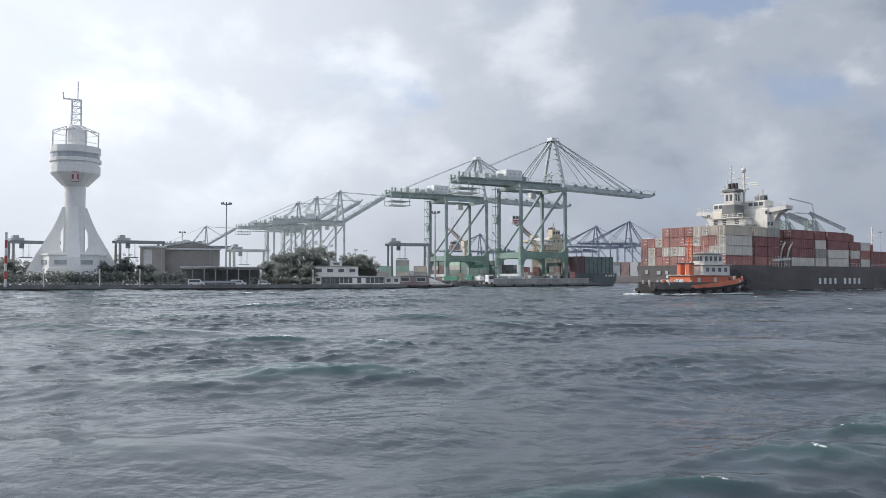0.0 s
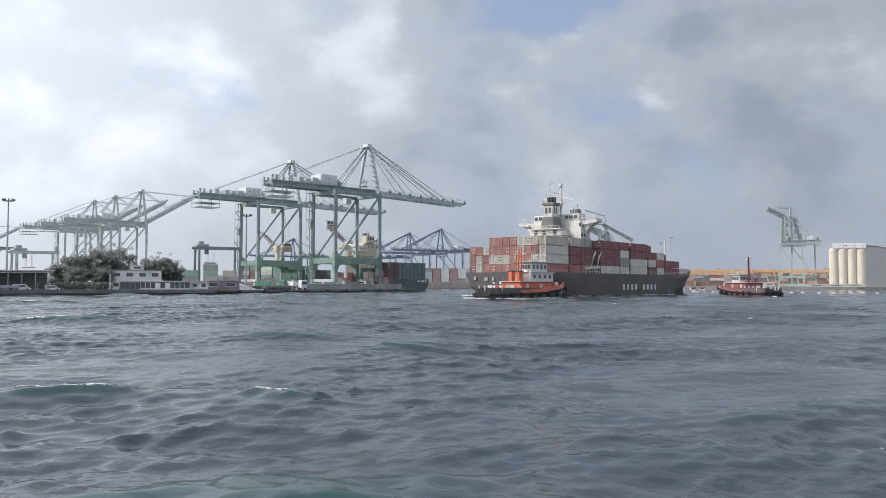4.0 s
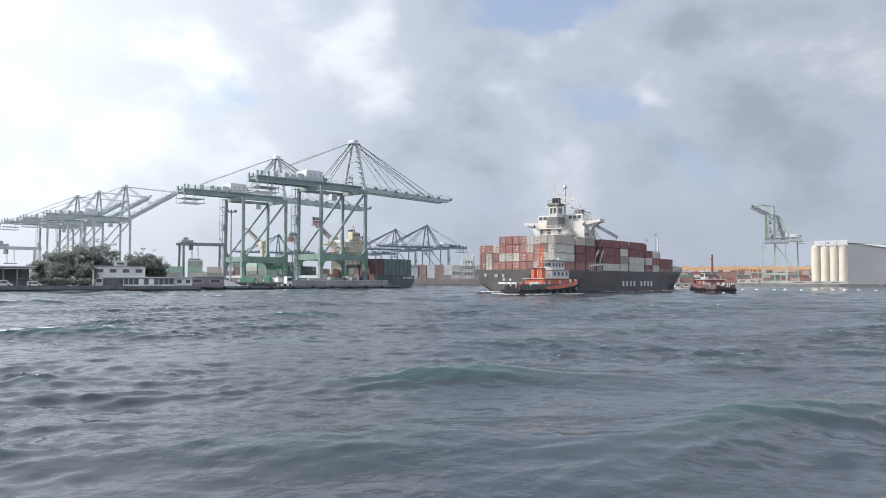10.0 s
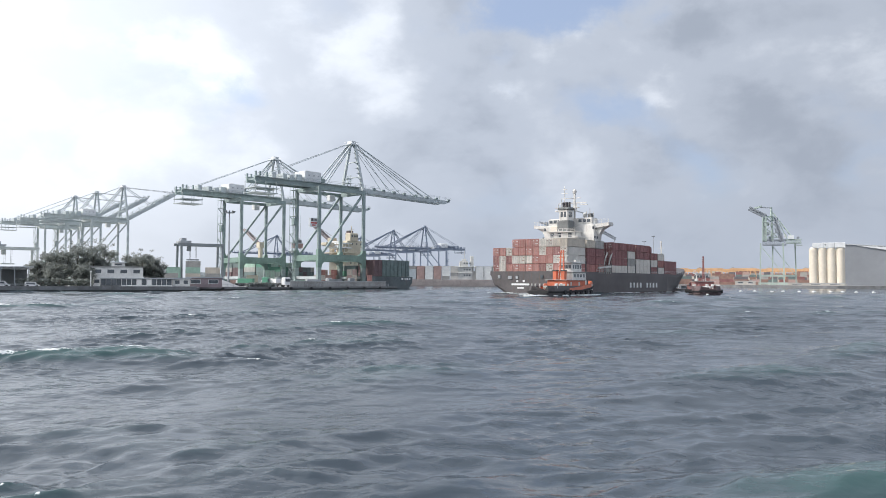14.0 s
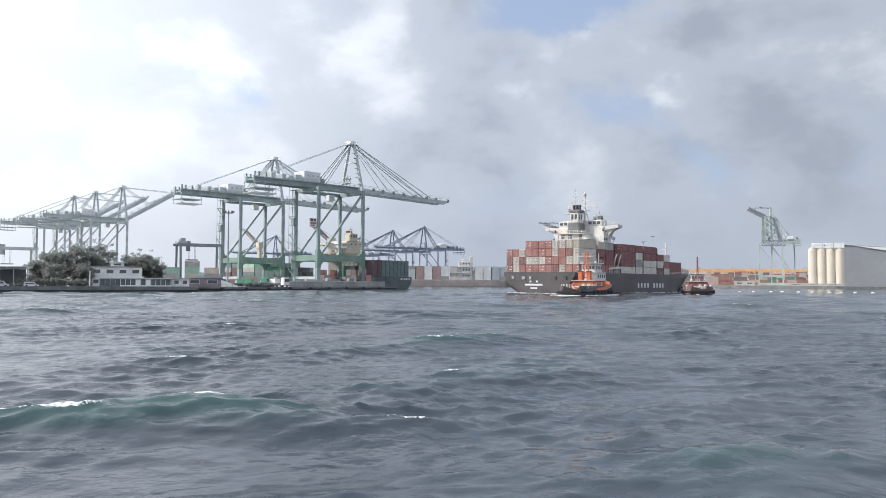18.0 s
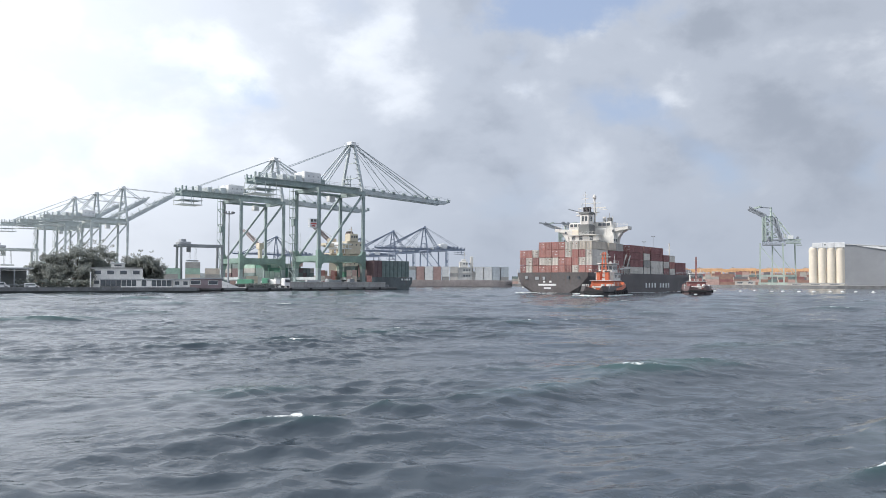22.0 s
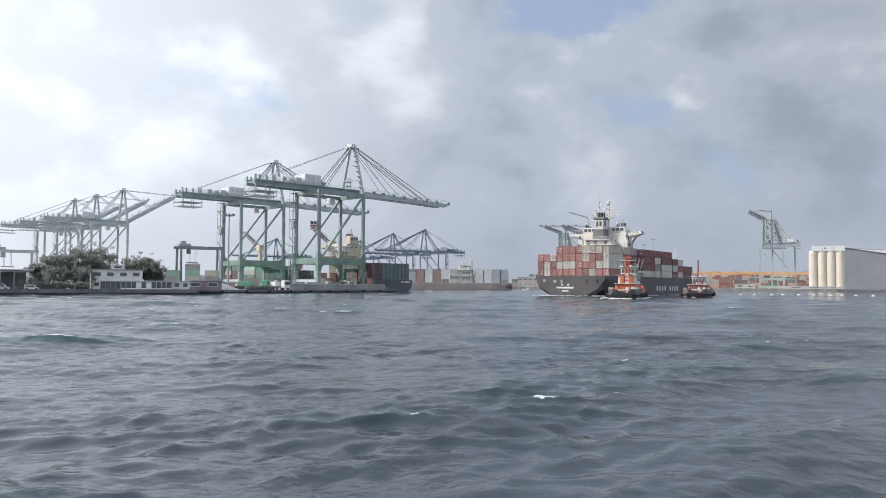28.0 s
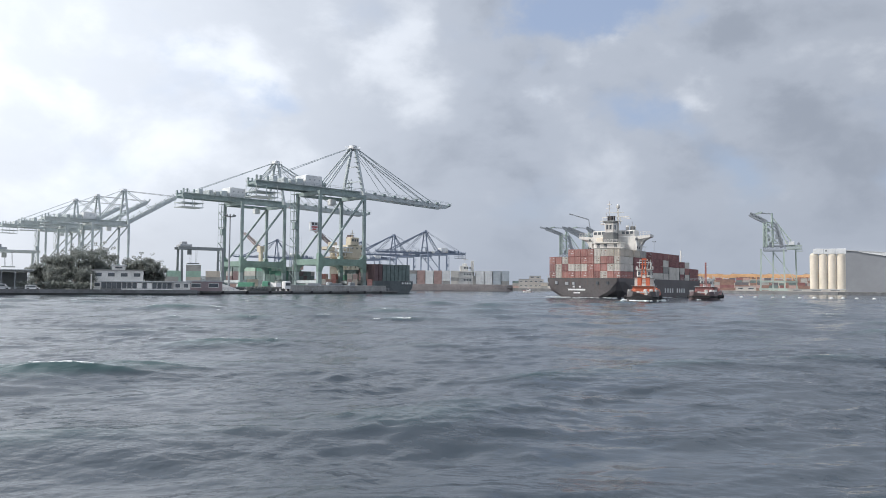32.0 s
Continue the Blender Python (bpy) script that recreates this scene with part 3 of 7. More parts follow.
    # lettered signal panel facing the fairway
    k = Kit()
    k.box(-0.86, 0.86, -5.25, -5.15, 29.2, 32.0)
    part("signal_panel", k, RED_SIGN, t, "red signal board", m=pose(0, -1.55, -1.2))
    k = Kit()
    k.box(-0.34, 0.34, -5.4, -5.3, 29.4, 31.8)
    k.box(-0.78, 0.78, -5.4, -5.3, 31.3, 31.85)
    k.box(-0.78, 0.78, -5.4, -5.3, 29.35, 29.9)
    part("signal_letter", k, MARK, t, "white letter I on the signal board", m=pose(0, -1.55, -1.2))
    for i in range(8):
        a = math.pi / 4 * (i + 0.5)
        for z, r, w in ((5.2, 8.02, 2.3), (1.4, 8.45, 1.7)):
            part("window", Kit().box(-w * 0.8, w * 0.8, -0.06, 0.08, 0, 1.2), paint("tinted_tower_glass", (0.42, 0.45, 0.48), 0.2, 0.2), t, m=pose(r * math.cos(a), r * math.sin(a), z, 0, 0, math.degrees(a) + 90))
    for ob in t.children:
        ob.data.transform(Matrix.Scale(1.092, 4))
        ob.matrix_basis.translation *= 1.092
    return t


signal_tower()


# ---------------------------------------------------------------- ship-to-shore cranes
def sts_crane(boom_raise, label, colours, stay=1.0):
    """x: out over the water, y: along the quay; foot at the middle of the portal."""
    leg_m, beam_m, pale_m = colours
    t = thing("quay_crane", pose(0, 0, 0), label, "crane", "container cranes on the quay")
    G, W, GZ = 12.8, 9.0, 43.1          # half gauge, half portal width, girder underside
    for sx in (-1, 1):
        for sy in (-1, 1):
            k = Kit()
            k.beam((sx * G, sy * W, 0.8), (sx * G, sy * W, 12.0), 1.6, 1.9, (1, 0, 0))
            k.beam((sx * G, sy * W, 12.0), (sx * G, sy * W, GZ + 1.44), 1.06, 1.4, (1, 0, 0))
            part("leg", k, leg_m, t)
            k = Kit()
            for i in range(4):
                y = sy * W + (i - 1.5) * 2.0
                k.box(sx * G - 0.5, sx * G + 0.5, y - 0.8, y + 0.8, -0.45, 0.7)
                k.rod((sx * G - 0.3, y, -0.4), (sx * G + 0.3, y, -0.4), 0.4, 10)
            k.box(sx * G - 0.6, sx * G + 0.6, sy * W - 3.2, sy * W + 3.2, 0.6, 1.6)
            part("bogie", k, pale_m, t)
    for sy in (-1, 1):
        k = Kit()
        side = ((-G - 1.0, 7.6), (-G + 1.0, 7.6), (-G + 1.4, 9.2), (-G + 2.4, 10.2), (-G + 4.0, 10.7), (G - 4.0, 10.7), (G - 2.4, 10.2), (G - 1.4, 9.2), (G - 1.0, 7.6), (G + 1.0, 7.6),
                (G + 1.0, 15.8), (G - 0.8, 15.8), (G - 1.3, 14.5), (G - 3.0, 13.6), (-G + 3.0, 13.6), (-G + 1.3, 14.5), (-G + 0.8, 15.8), (-G - 1.0, 15.8))
        k.loft([[(x, sy * W + o, z) for x, z in side] for o in (-0.9, 0.9)])
        part("portal_beam", k, beam_m, t)
        k = Kit()
        k.beam((-G + 0.5, sy * W, 12.3), (G - 0.4, sy * W, GZ), 0.85, 0.85)
        part("diagonal_brace", k, leg_m, t)
        k = Kit()
        k.beam((-G - 0.7, sy * W, GZ + 0.6), (G + 0.7, sy * W, GZ + 0.6), 1.1, 1.5)
        part("upper_tie", k, leg_m, t)
    for sx in (-1, 1):
        k = Kit()
        k.beam((sx * G, -W, 12.1), (sx * G, W, 12.1), 1.7, 2.6)
        part("sill_beam", k, beam_m, t)
        k = Kit()
        k.beam((sx * G, -W, GZ + 0.6), (sx * G, W, GZ + 0.6), 1.3, 1.8)
        part("cross_beam", k, leg_m, t)
        k = Kit()
        k.beam((sx * G, -W, 3.0), (sx * G, W, 3.0), 1.0, 1.2)
        part("ground_beam", k, pale_m, t)
    # girder: two box beams, rear platform
    for y in (-3.2, 3.2):
        k = Kit()
        k.beam((-43, y, GZ + 2.6), (14, y, GZ + 2.6), 1.2, 2.6)
        part("girder", k, leg_m, t)
    tie = Kit().beam((0, -3.2, GZ + 2.6), (0, 3.2, GZ + 2.6), 0.5, 0.8).mesh("girder_tie", leg_m)
    for i in range(14):
        part("girder_tie", tie, None, t, m=pose(-42.5 + i * 4.3, 0, 0))
    part("lift_cage", Kit().bevel_box(-G - 2.2, -G - 0.6, W - 1.2, W + 1.2, 27.5, 30.8, 0.15), leg_m, t)
    k = Kit()
    for y in (-4.6, 4.6):
        for z in (GZ + 4.4, GZ + 5.1):
            k.beam((-43, y, z), (14, y, z), 0.09)
        for i in range(20):
            k.beam((-43 + i * 3, y, GZ + 3.6), (-43 + i * 3, y, GZ + 5.1), 0.09)
        k.box(-43, 14, y - 0.5, y + 0.5, GZ + 3.5, GZ + 3.65)
    part("walkway", k, pale_m, t)
    k = Kit()
    k.box(-43.5, -32, -4.6, 4.6, GZ - 3.4, GZ - 3.1)
    k.box(-43.5, -32, -4.6, 4.6, GZ - 1.2, GZ - 0.9)
    for x in (-43, -38, -32.5):
        for y in (-4.4, 4.4):
            k.beam((x, y, GZ - 3.4), (x, y, GZ + 2), 0.22)
    part("service_platform", k, pale_m, t)
    for x in (-42.5, -40.5, -37):
        part("rear_sheave", Kit().beam((x, -3.5, GZ + 3.8), (x, -3.5, GZ + 5.9), 0.7), leg_m, t)
        part("rear_sheave", Kit().beam((x, 3.5, GZ + 3.8), (x, 3.5, GZ + 5.4), 0.6), leg_m, t)
    k = Kit()
    k.bevel_box(-17.6, -8.6, -4.4, 4.4, GZ + 3.9, GZ + 8.6, 0.25)
    house = part("machinery_house", k, HOUSE_W, t, "white machinery house")
    for x in (-15.8, -13.2, -10.6):
        for y in (-4.46, 4.38):
            part("vent", Kit().box(x, x + 0.7, y, y + 0.08, GZ + 6.2, GZ + 6.9), POLE, house)
    part("house_door", Kit().box(-8.62, -8.54, -1.4, 0.2, GZ + 4.2, GZ + 6.4), POLE, house)
    part("roof_vent", Kit().bevel_box(-14.6, -12.8, -1.0, 1.0, GZ + 8.6, GZ + 9.3, 0.1), HOUSE_W, house)
    # low switchgear cabins and railed stores behind the house
    for x, w, h in ((-21.6, 3.2, 2.7), (-25.0, 2.4, 2.0), (-28.6, 2.2, 2.4), (-34.2, 2.2, 2.5)):
        part("drive_cabin", Kit().bevel_box(x, x + w, -3.4, 3.4, GZ + 3.9, GZ + 3.9 + h, 0.15), pale_m, t)
    for y in (-3.9, 3.9):
        part("store_rail", Kit().beam((-29, y, GZ + 6.0), (-17.6, y, GZ + 6.0), 0.12).beam((-23, y, GZ + 3.6), (-23, y, GZ + 7.4), 0.14).beam((-27, y, GZ + 3.6), (-27, y, GZ + 7.0), 0.14), pale_m, t)
    k = Kit()
    k.box(-8.0, -5.8, -3.6, 3.6, GZ + 3.9, GZ + 5.8)
    k.box(-7.4, -6.4, -2.2, 2.2, GZ + 5.8, GZ + 7.0)
    part("winch", k, leg_m, t)
    # apex frame: two legs spread over the seaside legs, stays down to the girder behind
    AP = Vector((12.2, 0, 68.0 if boom_raise < 5 else 69.8))
    for y in (-1, 1):
        part("apex_leg", Kit().beam((G, y * (W - 0.6), GZ + 1.6), (AP.x + 0.4, y * 1.7, AP.z), 1.1, 1.2, (1, 0, 0)), pale_m, t)
        for dx, w in ((0.0, 0.5), (1.7, 0.36)):
            part("back_stay", Kit().beam((-6.4 + dx, y * 3.2, GZ + 4.0), (AP.x - 1.2 + dx * 0.4, y * 1.4, AP.z - 0.4), w), pale_m, t)
        part("back_link", Kit().beam((-33.0, y * 3.2, GZ + 6.4), (AP.x - 1.4, y * 1.4, AP.z + 0.2), 0.24 if boom_raise < 5 else 0.2), pale_m, t)
    for f in (0.3, 0.62):
        z = GZ + 1.6 + (AP.z - GZ - 1.6) * f
        yy = (W - 0.6) * (1 - f) + 1.7 * f
        part("apex_cross_tie", Kit().beam((G, -yy, z), (G, yy, z), 0.45), pale_m, t)
    for i in range(7):
        f = 0.14 + 0.11 * i
        yy = -((W - 0.6) * (1 - f) + 1.7 * f)
        z = GZ + 1.6 + (AP.z - GZ - 1.6) * f
        part("ladder_landing", Kit().box(G - 2.0, G - 0.6, yy - 0.7, yy + 0.7, z, z + 0.16), pale_m, t)
    k = Kit()
    k.box(AP.x - 2.6, AP.x + 2.6, -2.6, 2.6, AP.z - 0.4, AP.z - 0.1)
    cap_m = HOUSE_W if stay == 1.0 else leg_m
    plate = part("apex_platform", k, cap_m, t)
    part("sheave_block", Kit().bevel_box(AP.x - 1.4, AP.x + 1.4, -1.9, 1.9, AP.z - 0.1, AP.z + 1.5, 0.15), cap_m, t)
    for s in (-1, 1):
        part("rail", Kit().beam((AP.x - 2.6, 2.6 * s, AP.z + 0.9), (AP.x + 2.6, 2.6 * s, AP.z + 0.9), 0.1), HOUSE_W, plate)
        part("rail", Kit().beam((AP.x + 2.6 * s, -2.6, AP.z + 0.9), (AP.x + 2.6 * s, 2.6, AP.z + 0.9), 0.1), HOUSE_W, plate)
    # service tower: posts, platforms and braces
    for x in (9.0, 10.8):
        for y in (-1.4, 1.4):
            part("tower_post", Kit().beam((x, y, GZ + 4.0), (x, y, GZ + 9.4), 0.26), pale_m, t)
    for i in range(2):
        z = GZ + 5.5 + i * 2.2
        part("tower_platform", Kit().box(8.4, 11.4, -1.9, 1.9, z, z + 0.18), pale_m, t)
        part("tower_brace", Kit().beam((9.0, -1.4, z), (10.8, -1.4, z + 2.2), 0.2), pale_m, t)
    # boom, turned about its hinge
    a = radians(boom_raise)
    H = Vector((14.2, 0, GZ + 2.6))

    def bp(x, y, z):
        return (H.x + x * math.cos(a) - z * math.sin(a), y, H.z + x * math.sin(a) + z * math.cos(a))
    L = 63.0 if boom_raise < 5 else 46.0
    k = Kit()
    for y in (-2.6, 2.6):
        k.loft([[bp(x, y + o, z) for x, z in ((0, -1.2), (L - 4, -1.0), (L, 0.6), (L, 1.0), (0, 1.2))] for o in (-0.5, 0.5)])
    for i in range(int(L / 4.8)):
        k.beam(bp(2 + i * 4.8, -2.6, 0), bp(2 + i * 4.8, 2.6, 0), 0.4, 0.7)
        k.beam(bp(2 + i * 4.8, -2.6, 0.2), bp(min(L - 1, 6.8 + i * 4.8), 2.6, 0.2), 0.2)
    boom = part("boom", k, pale_m, t)
    k = Kit()
    for y in (-3.6, 3.6):
        for z in (2.0, 2.6):
            k.beam(bp(0, y, z), bp(L, y, z), 0.08)
        for i in range(int(L / 4.2) + 1):
            k.beam(bp(i * 4.2, y, 1.1), bp(i * 4.2, y, 2.6), 0.08)
    part("handrail", k, pale_m, boom)
    for x, h in ((9, 1.4), (15, 2.0), (22, 1.3), (29, 1.8), (37, 1.4), (45, 2.0), (52, 1.5), (61, 2.6)):
        if x > L:
            break
        part("boom_lamp", Kit().beam(bp(x, 3.2, 1.0), bp(x, 3.2, 1.4 + h), 0.35), pale_m, boom)
        part("boom_box", Kit().beam(bp(x, -3.0, 1.3), bp(x + 1.6, -3.0, 1.3), 0.9, 1.1), leg_m, boom)
    if boom_raise < 5:
        for x, w in ((20.0, 0.13), (27.0, 0.13), (44.0, 0.2), (50.0, 0.2)):
            for y in (-1, 1):
                part("forestay", Kit().rod((AP.x + 1.4, y * 1.6, AP.z), bp(x, y * 2.6, 1.2), w * stay, 6), pale_m, t)
    else:
        for y in (-1, 1):
            k = Kit()
            k.rod((AP.x + 1.4, y * 1.6, AP.z), bp(L - 2, y * 2.6, 1.2), 0.14, 6)
            part("hoist_rope", k, CABLE, t)
            k = Kit()
            k.beam((AP.x + 1.4, y * 1.6, AP.z), bp(22, y * 2.6, 2.4), 0.35)
            k.beam(bp(22, y * 2.6, 2.4), bp(L - 3, y * 2.6, 1.2), 0.35)
            part("forestay", k, pale_m, t)
    k = Kit()
    k.bevel_box(-1.6, 1.6, -1.4, 1.4, 0, 2.8, 0.2)
    part("operator_cab", k, HOUSE_W, t, m=pose(3.5, 4.5, GZ - 3.2))
    # stair tower on the landside leg
    k = Kit()
    for i in range(10):
        z = 3 + i * 4.1
        x0, x1 = (-G - 2.6, -G - 0.9) if i % 2 else (-G - 0.9, -G - 2.6)
        k.beam((x0, W - 1, z), (x1, W + 1.8, z + 4.1), 0.35)
        k.box(-G - 2.8, -G - 0.8, W - 1.4, W + 2, z + 4.0, z + 4.12)
    for sx in (-2.7, -0.9):
        for sy in (-1.3, 1.9):
            k.beam((-G + sx, W + sy, 2), (-G + sx, W + sy, 46), 0.14)
    part("stair_tower", k, leg_m, t)
    return t


GREENS = (CRANE_LEG, CRANE_G, CRANE_W)
YAW = math.degrees(math.atan2(U.y, U.x))
near = sts_crane(-1.5, "tall weathered green container crane with its boom lowered over the berth", GREENS)
near.matrix_basis = pose(*quay(0, 0, RAIL_Z), 0, 0, YAW)
copy_thing(near, pose(*quay(0, -68.5, RAIL_Z), 0, 0, YAW))
for x, y, z, w, h in ((-17.3, -7.9, 26.0, 3.6, 4.0),):
    cage = part("sign_cage", Kit().bevel_box(x, x + w, y - 0.8, y + 0.8, z, z + h, 0.12), HOUSE_W, near, "white cage with dark and red sign bars")
    for x0, x1, z0, z1, mm in ((0.08, 0.42, 0.62, 0.92, HULL), (0.55, 0.92, 0.66, 0.92, SHIP_G), (0.06, 0.94, 0.34, 0.5, RED_SIGN), (0.2, 0.75, 0.1, 0.24, RED_SIGN)):
        for yy in (-0.86, 0.8):
            part("sign_bar", Kit().box(x + w * x0, x + w * x1, y + yy, y + yy + 0.06, z + h * z0, z + h * z1), mm, cage)
    part("bracket", Kit().beam((x + w, y, z + h * 0.5), (-12.2 if x < -12 else x + w + 2.5, 9.0 if y > 0 else -9.0, z + h * 0.5), 0.5), CRANE_LEG, near)
# paler copies of the crane paints: distance haze put into the base colour
PALES = (paint("crane_hazed_grey", (0.50, 0.55, 0.55), 0.6, 0.2, 0.2, 1.5, rust=0.15, streak=True),
         paint("crane_hazed_green", (0.42, 0.52, 0.49), 0.6, 0.2, 0.2, 1.5, rust=0.15, streak=True), CRANE_W)
up = sts_crane(30.5, "haze-pale grey-green container crane with its boom raised", PALES)
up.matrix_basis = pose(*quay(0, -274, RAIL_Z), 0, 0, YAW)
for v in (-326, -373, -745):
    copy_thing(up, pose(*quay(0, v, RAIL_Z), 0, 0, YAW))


# ---------------------------------------------------------------- containers
BOXES = {}


def box_mesh(colour, length=12.19, height=2.59, marked=False):
    """A container: corner posts and rails proud of the recessed panels, door bars at the -y end."""
    key = (colour, length, height, marked)
    if key in BOXES:
        return BOXES[key]
    k = Kit()
    w, d = 1.16, 0.08
    k.box(-w + d, w - d, d, length - d, 0.1, height - 0.03)
    for x in (-w, w - 0.14):
        for y in (0, length - 0.14):
            k.box(x, x + 0.14, y, y + 0.14, 0, height)
        for z in (0, height - 0.12):
            k.box(x, x + 0.14, 0.14, length - 0.14, z, z + 0.12)
    for y in (0, length - 0.14):
        for z in (0, height - 0.12):
            k.box(-w + 0.14, w - 0.14, y, y + 0.14, z, z + 0.12)
    n = int(length / 1.2)
    for x in (-w + 0.03, w - 0.09):
        for i in range(n):
            y = 0.14 + (i + 0.5) * (length - 0.28) / n
            k.box(x, x + 0.06, y - 0.22, y + 0.22, 0.12, height - 0.12)
    a = len(k.f)
    for x in (-0.8, -0.3, 0.3, 0.8):
        k.box(x - 0.04, x + 0.04, 0.0, 0.06, 0.12, height - 0.12)
    k.box(-0.04, 0.04, 0.02, 0.07, 0.12, height - 0.12)
    for x in (-w + 0.14, w - 0.2):
        k.box(x, x + 0.06, 0.02, 0.07, 0.12, height - 0.12)
    b = len(k.f)
    if marked:
        k.box(0.35, 0.85, 0.0, 0.065, height - 0.8, height - 0.5)
        k.box(-0.9, -0.65, 0.0, 0.065, height - 0.7, height - 0.5)
        k.box(-0.1, 0.9, 0.0, 0.066, 0.9, 1.05)
    c = len(k.f)
    me = k.mesh("container", BOX_COL[colour])
    k.paint_from(me, (a, b), BOX_COL["grey"] if colour in ("white", "grey", "pink", "mint", "cream") else BOX_COL["pink"] if colour in ("red", "dark") else SHIP_G)
    k.paint_from(me, (b, c), MARK if colour not in ("white", "grey") else BOX_COL["brown"])
    BOXES[key] = me
    return me


def box_at(colour, m, length=12.19, label="", group="containers stacked in the yard"):
    ob = new("container", box_mesh(colour, length))
    ob.matrix_basis = m
    names = {"red": "rust red", "dark": "dark maroon", "white": "dirty white", "grey": "grey", "green": "green", "navy": "dark navy", "teal": "dark teal", "brown": "brown", "pink": "pale red", "mint": "pale green", "cream": "cream", "pale": "pale blue-grey", "bright": "bright white", "plum": "dull plum"}
    return tagged(ob, label or names[colour] + " steel shipping container stacked in the yard", "container", group)


# ---------------------------------------------------------------- the container ship under way
DECK = 6.8
PALETTE = {"r": "red", "d": "dark", "w": "white", "c": "cream", "g": "grey", "n": "navy", "t": "teal", "b": "brown", "e": "green"}


def hull_ring(u, hb, hw, z_top, bottom=-2.5, flare=0.55):
    side = [(hb, z_top), (hb, z_top - 1.2), (hb * flare + hw * (1 - flare), 2.6), (hw, 0.4), (hw * 0.96, -0.6), (hw * 0.7, bottom)]
    return [(x, u, z) for x, z in side] + [(-x, u, z) for x, z in reversed(side)]


FOAM = paint("churned_foam", (0.72, 0.75, 0.75), 0.8, 0.2, 0.8, 5.0, bump=0.6)


def wash(parent, spots, seed):
    """Low broken foam that runs along a hull, one thin lumpy patch after another."""
    rng = random.Random(seed)
    k = Kit()
    for x, y in spots:
        for _ in range(3):
            cx, cy = x + rng.gauss(0, 0.5), y + rng.gauss(0, 1.6)
            a, b, h = rng.uniform(0.3, 0.9), rng.uniform(0.5, 1.8), rng.uniform(0.05, 0.22)
            n = 9
            edge = [(cx + a * rng.uniform(0.6, 1.2) * math.cos(2 * math.pi * i / n), cy + b * rng.uniform(0.6, 1.2) * math.sin(2 * math.pi * i / n)) for i in range(n)]
            k.loft([[(px, py, -0.3) for px, py in edge], [(px, py, h * 0.7) for px, py in edge], [(cx + (px - cx) * 0.5, cy + (py - cy) * 0.5, h + 0.05) for px, py in edge]])
    return tagged(part("wash", k, FOAM, parent, "white broken wash along the waterline"), kind="stuff")


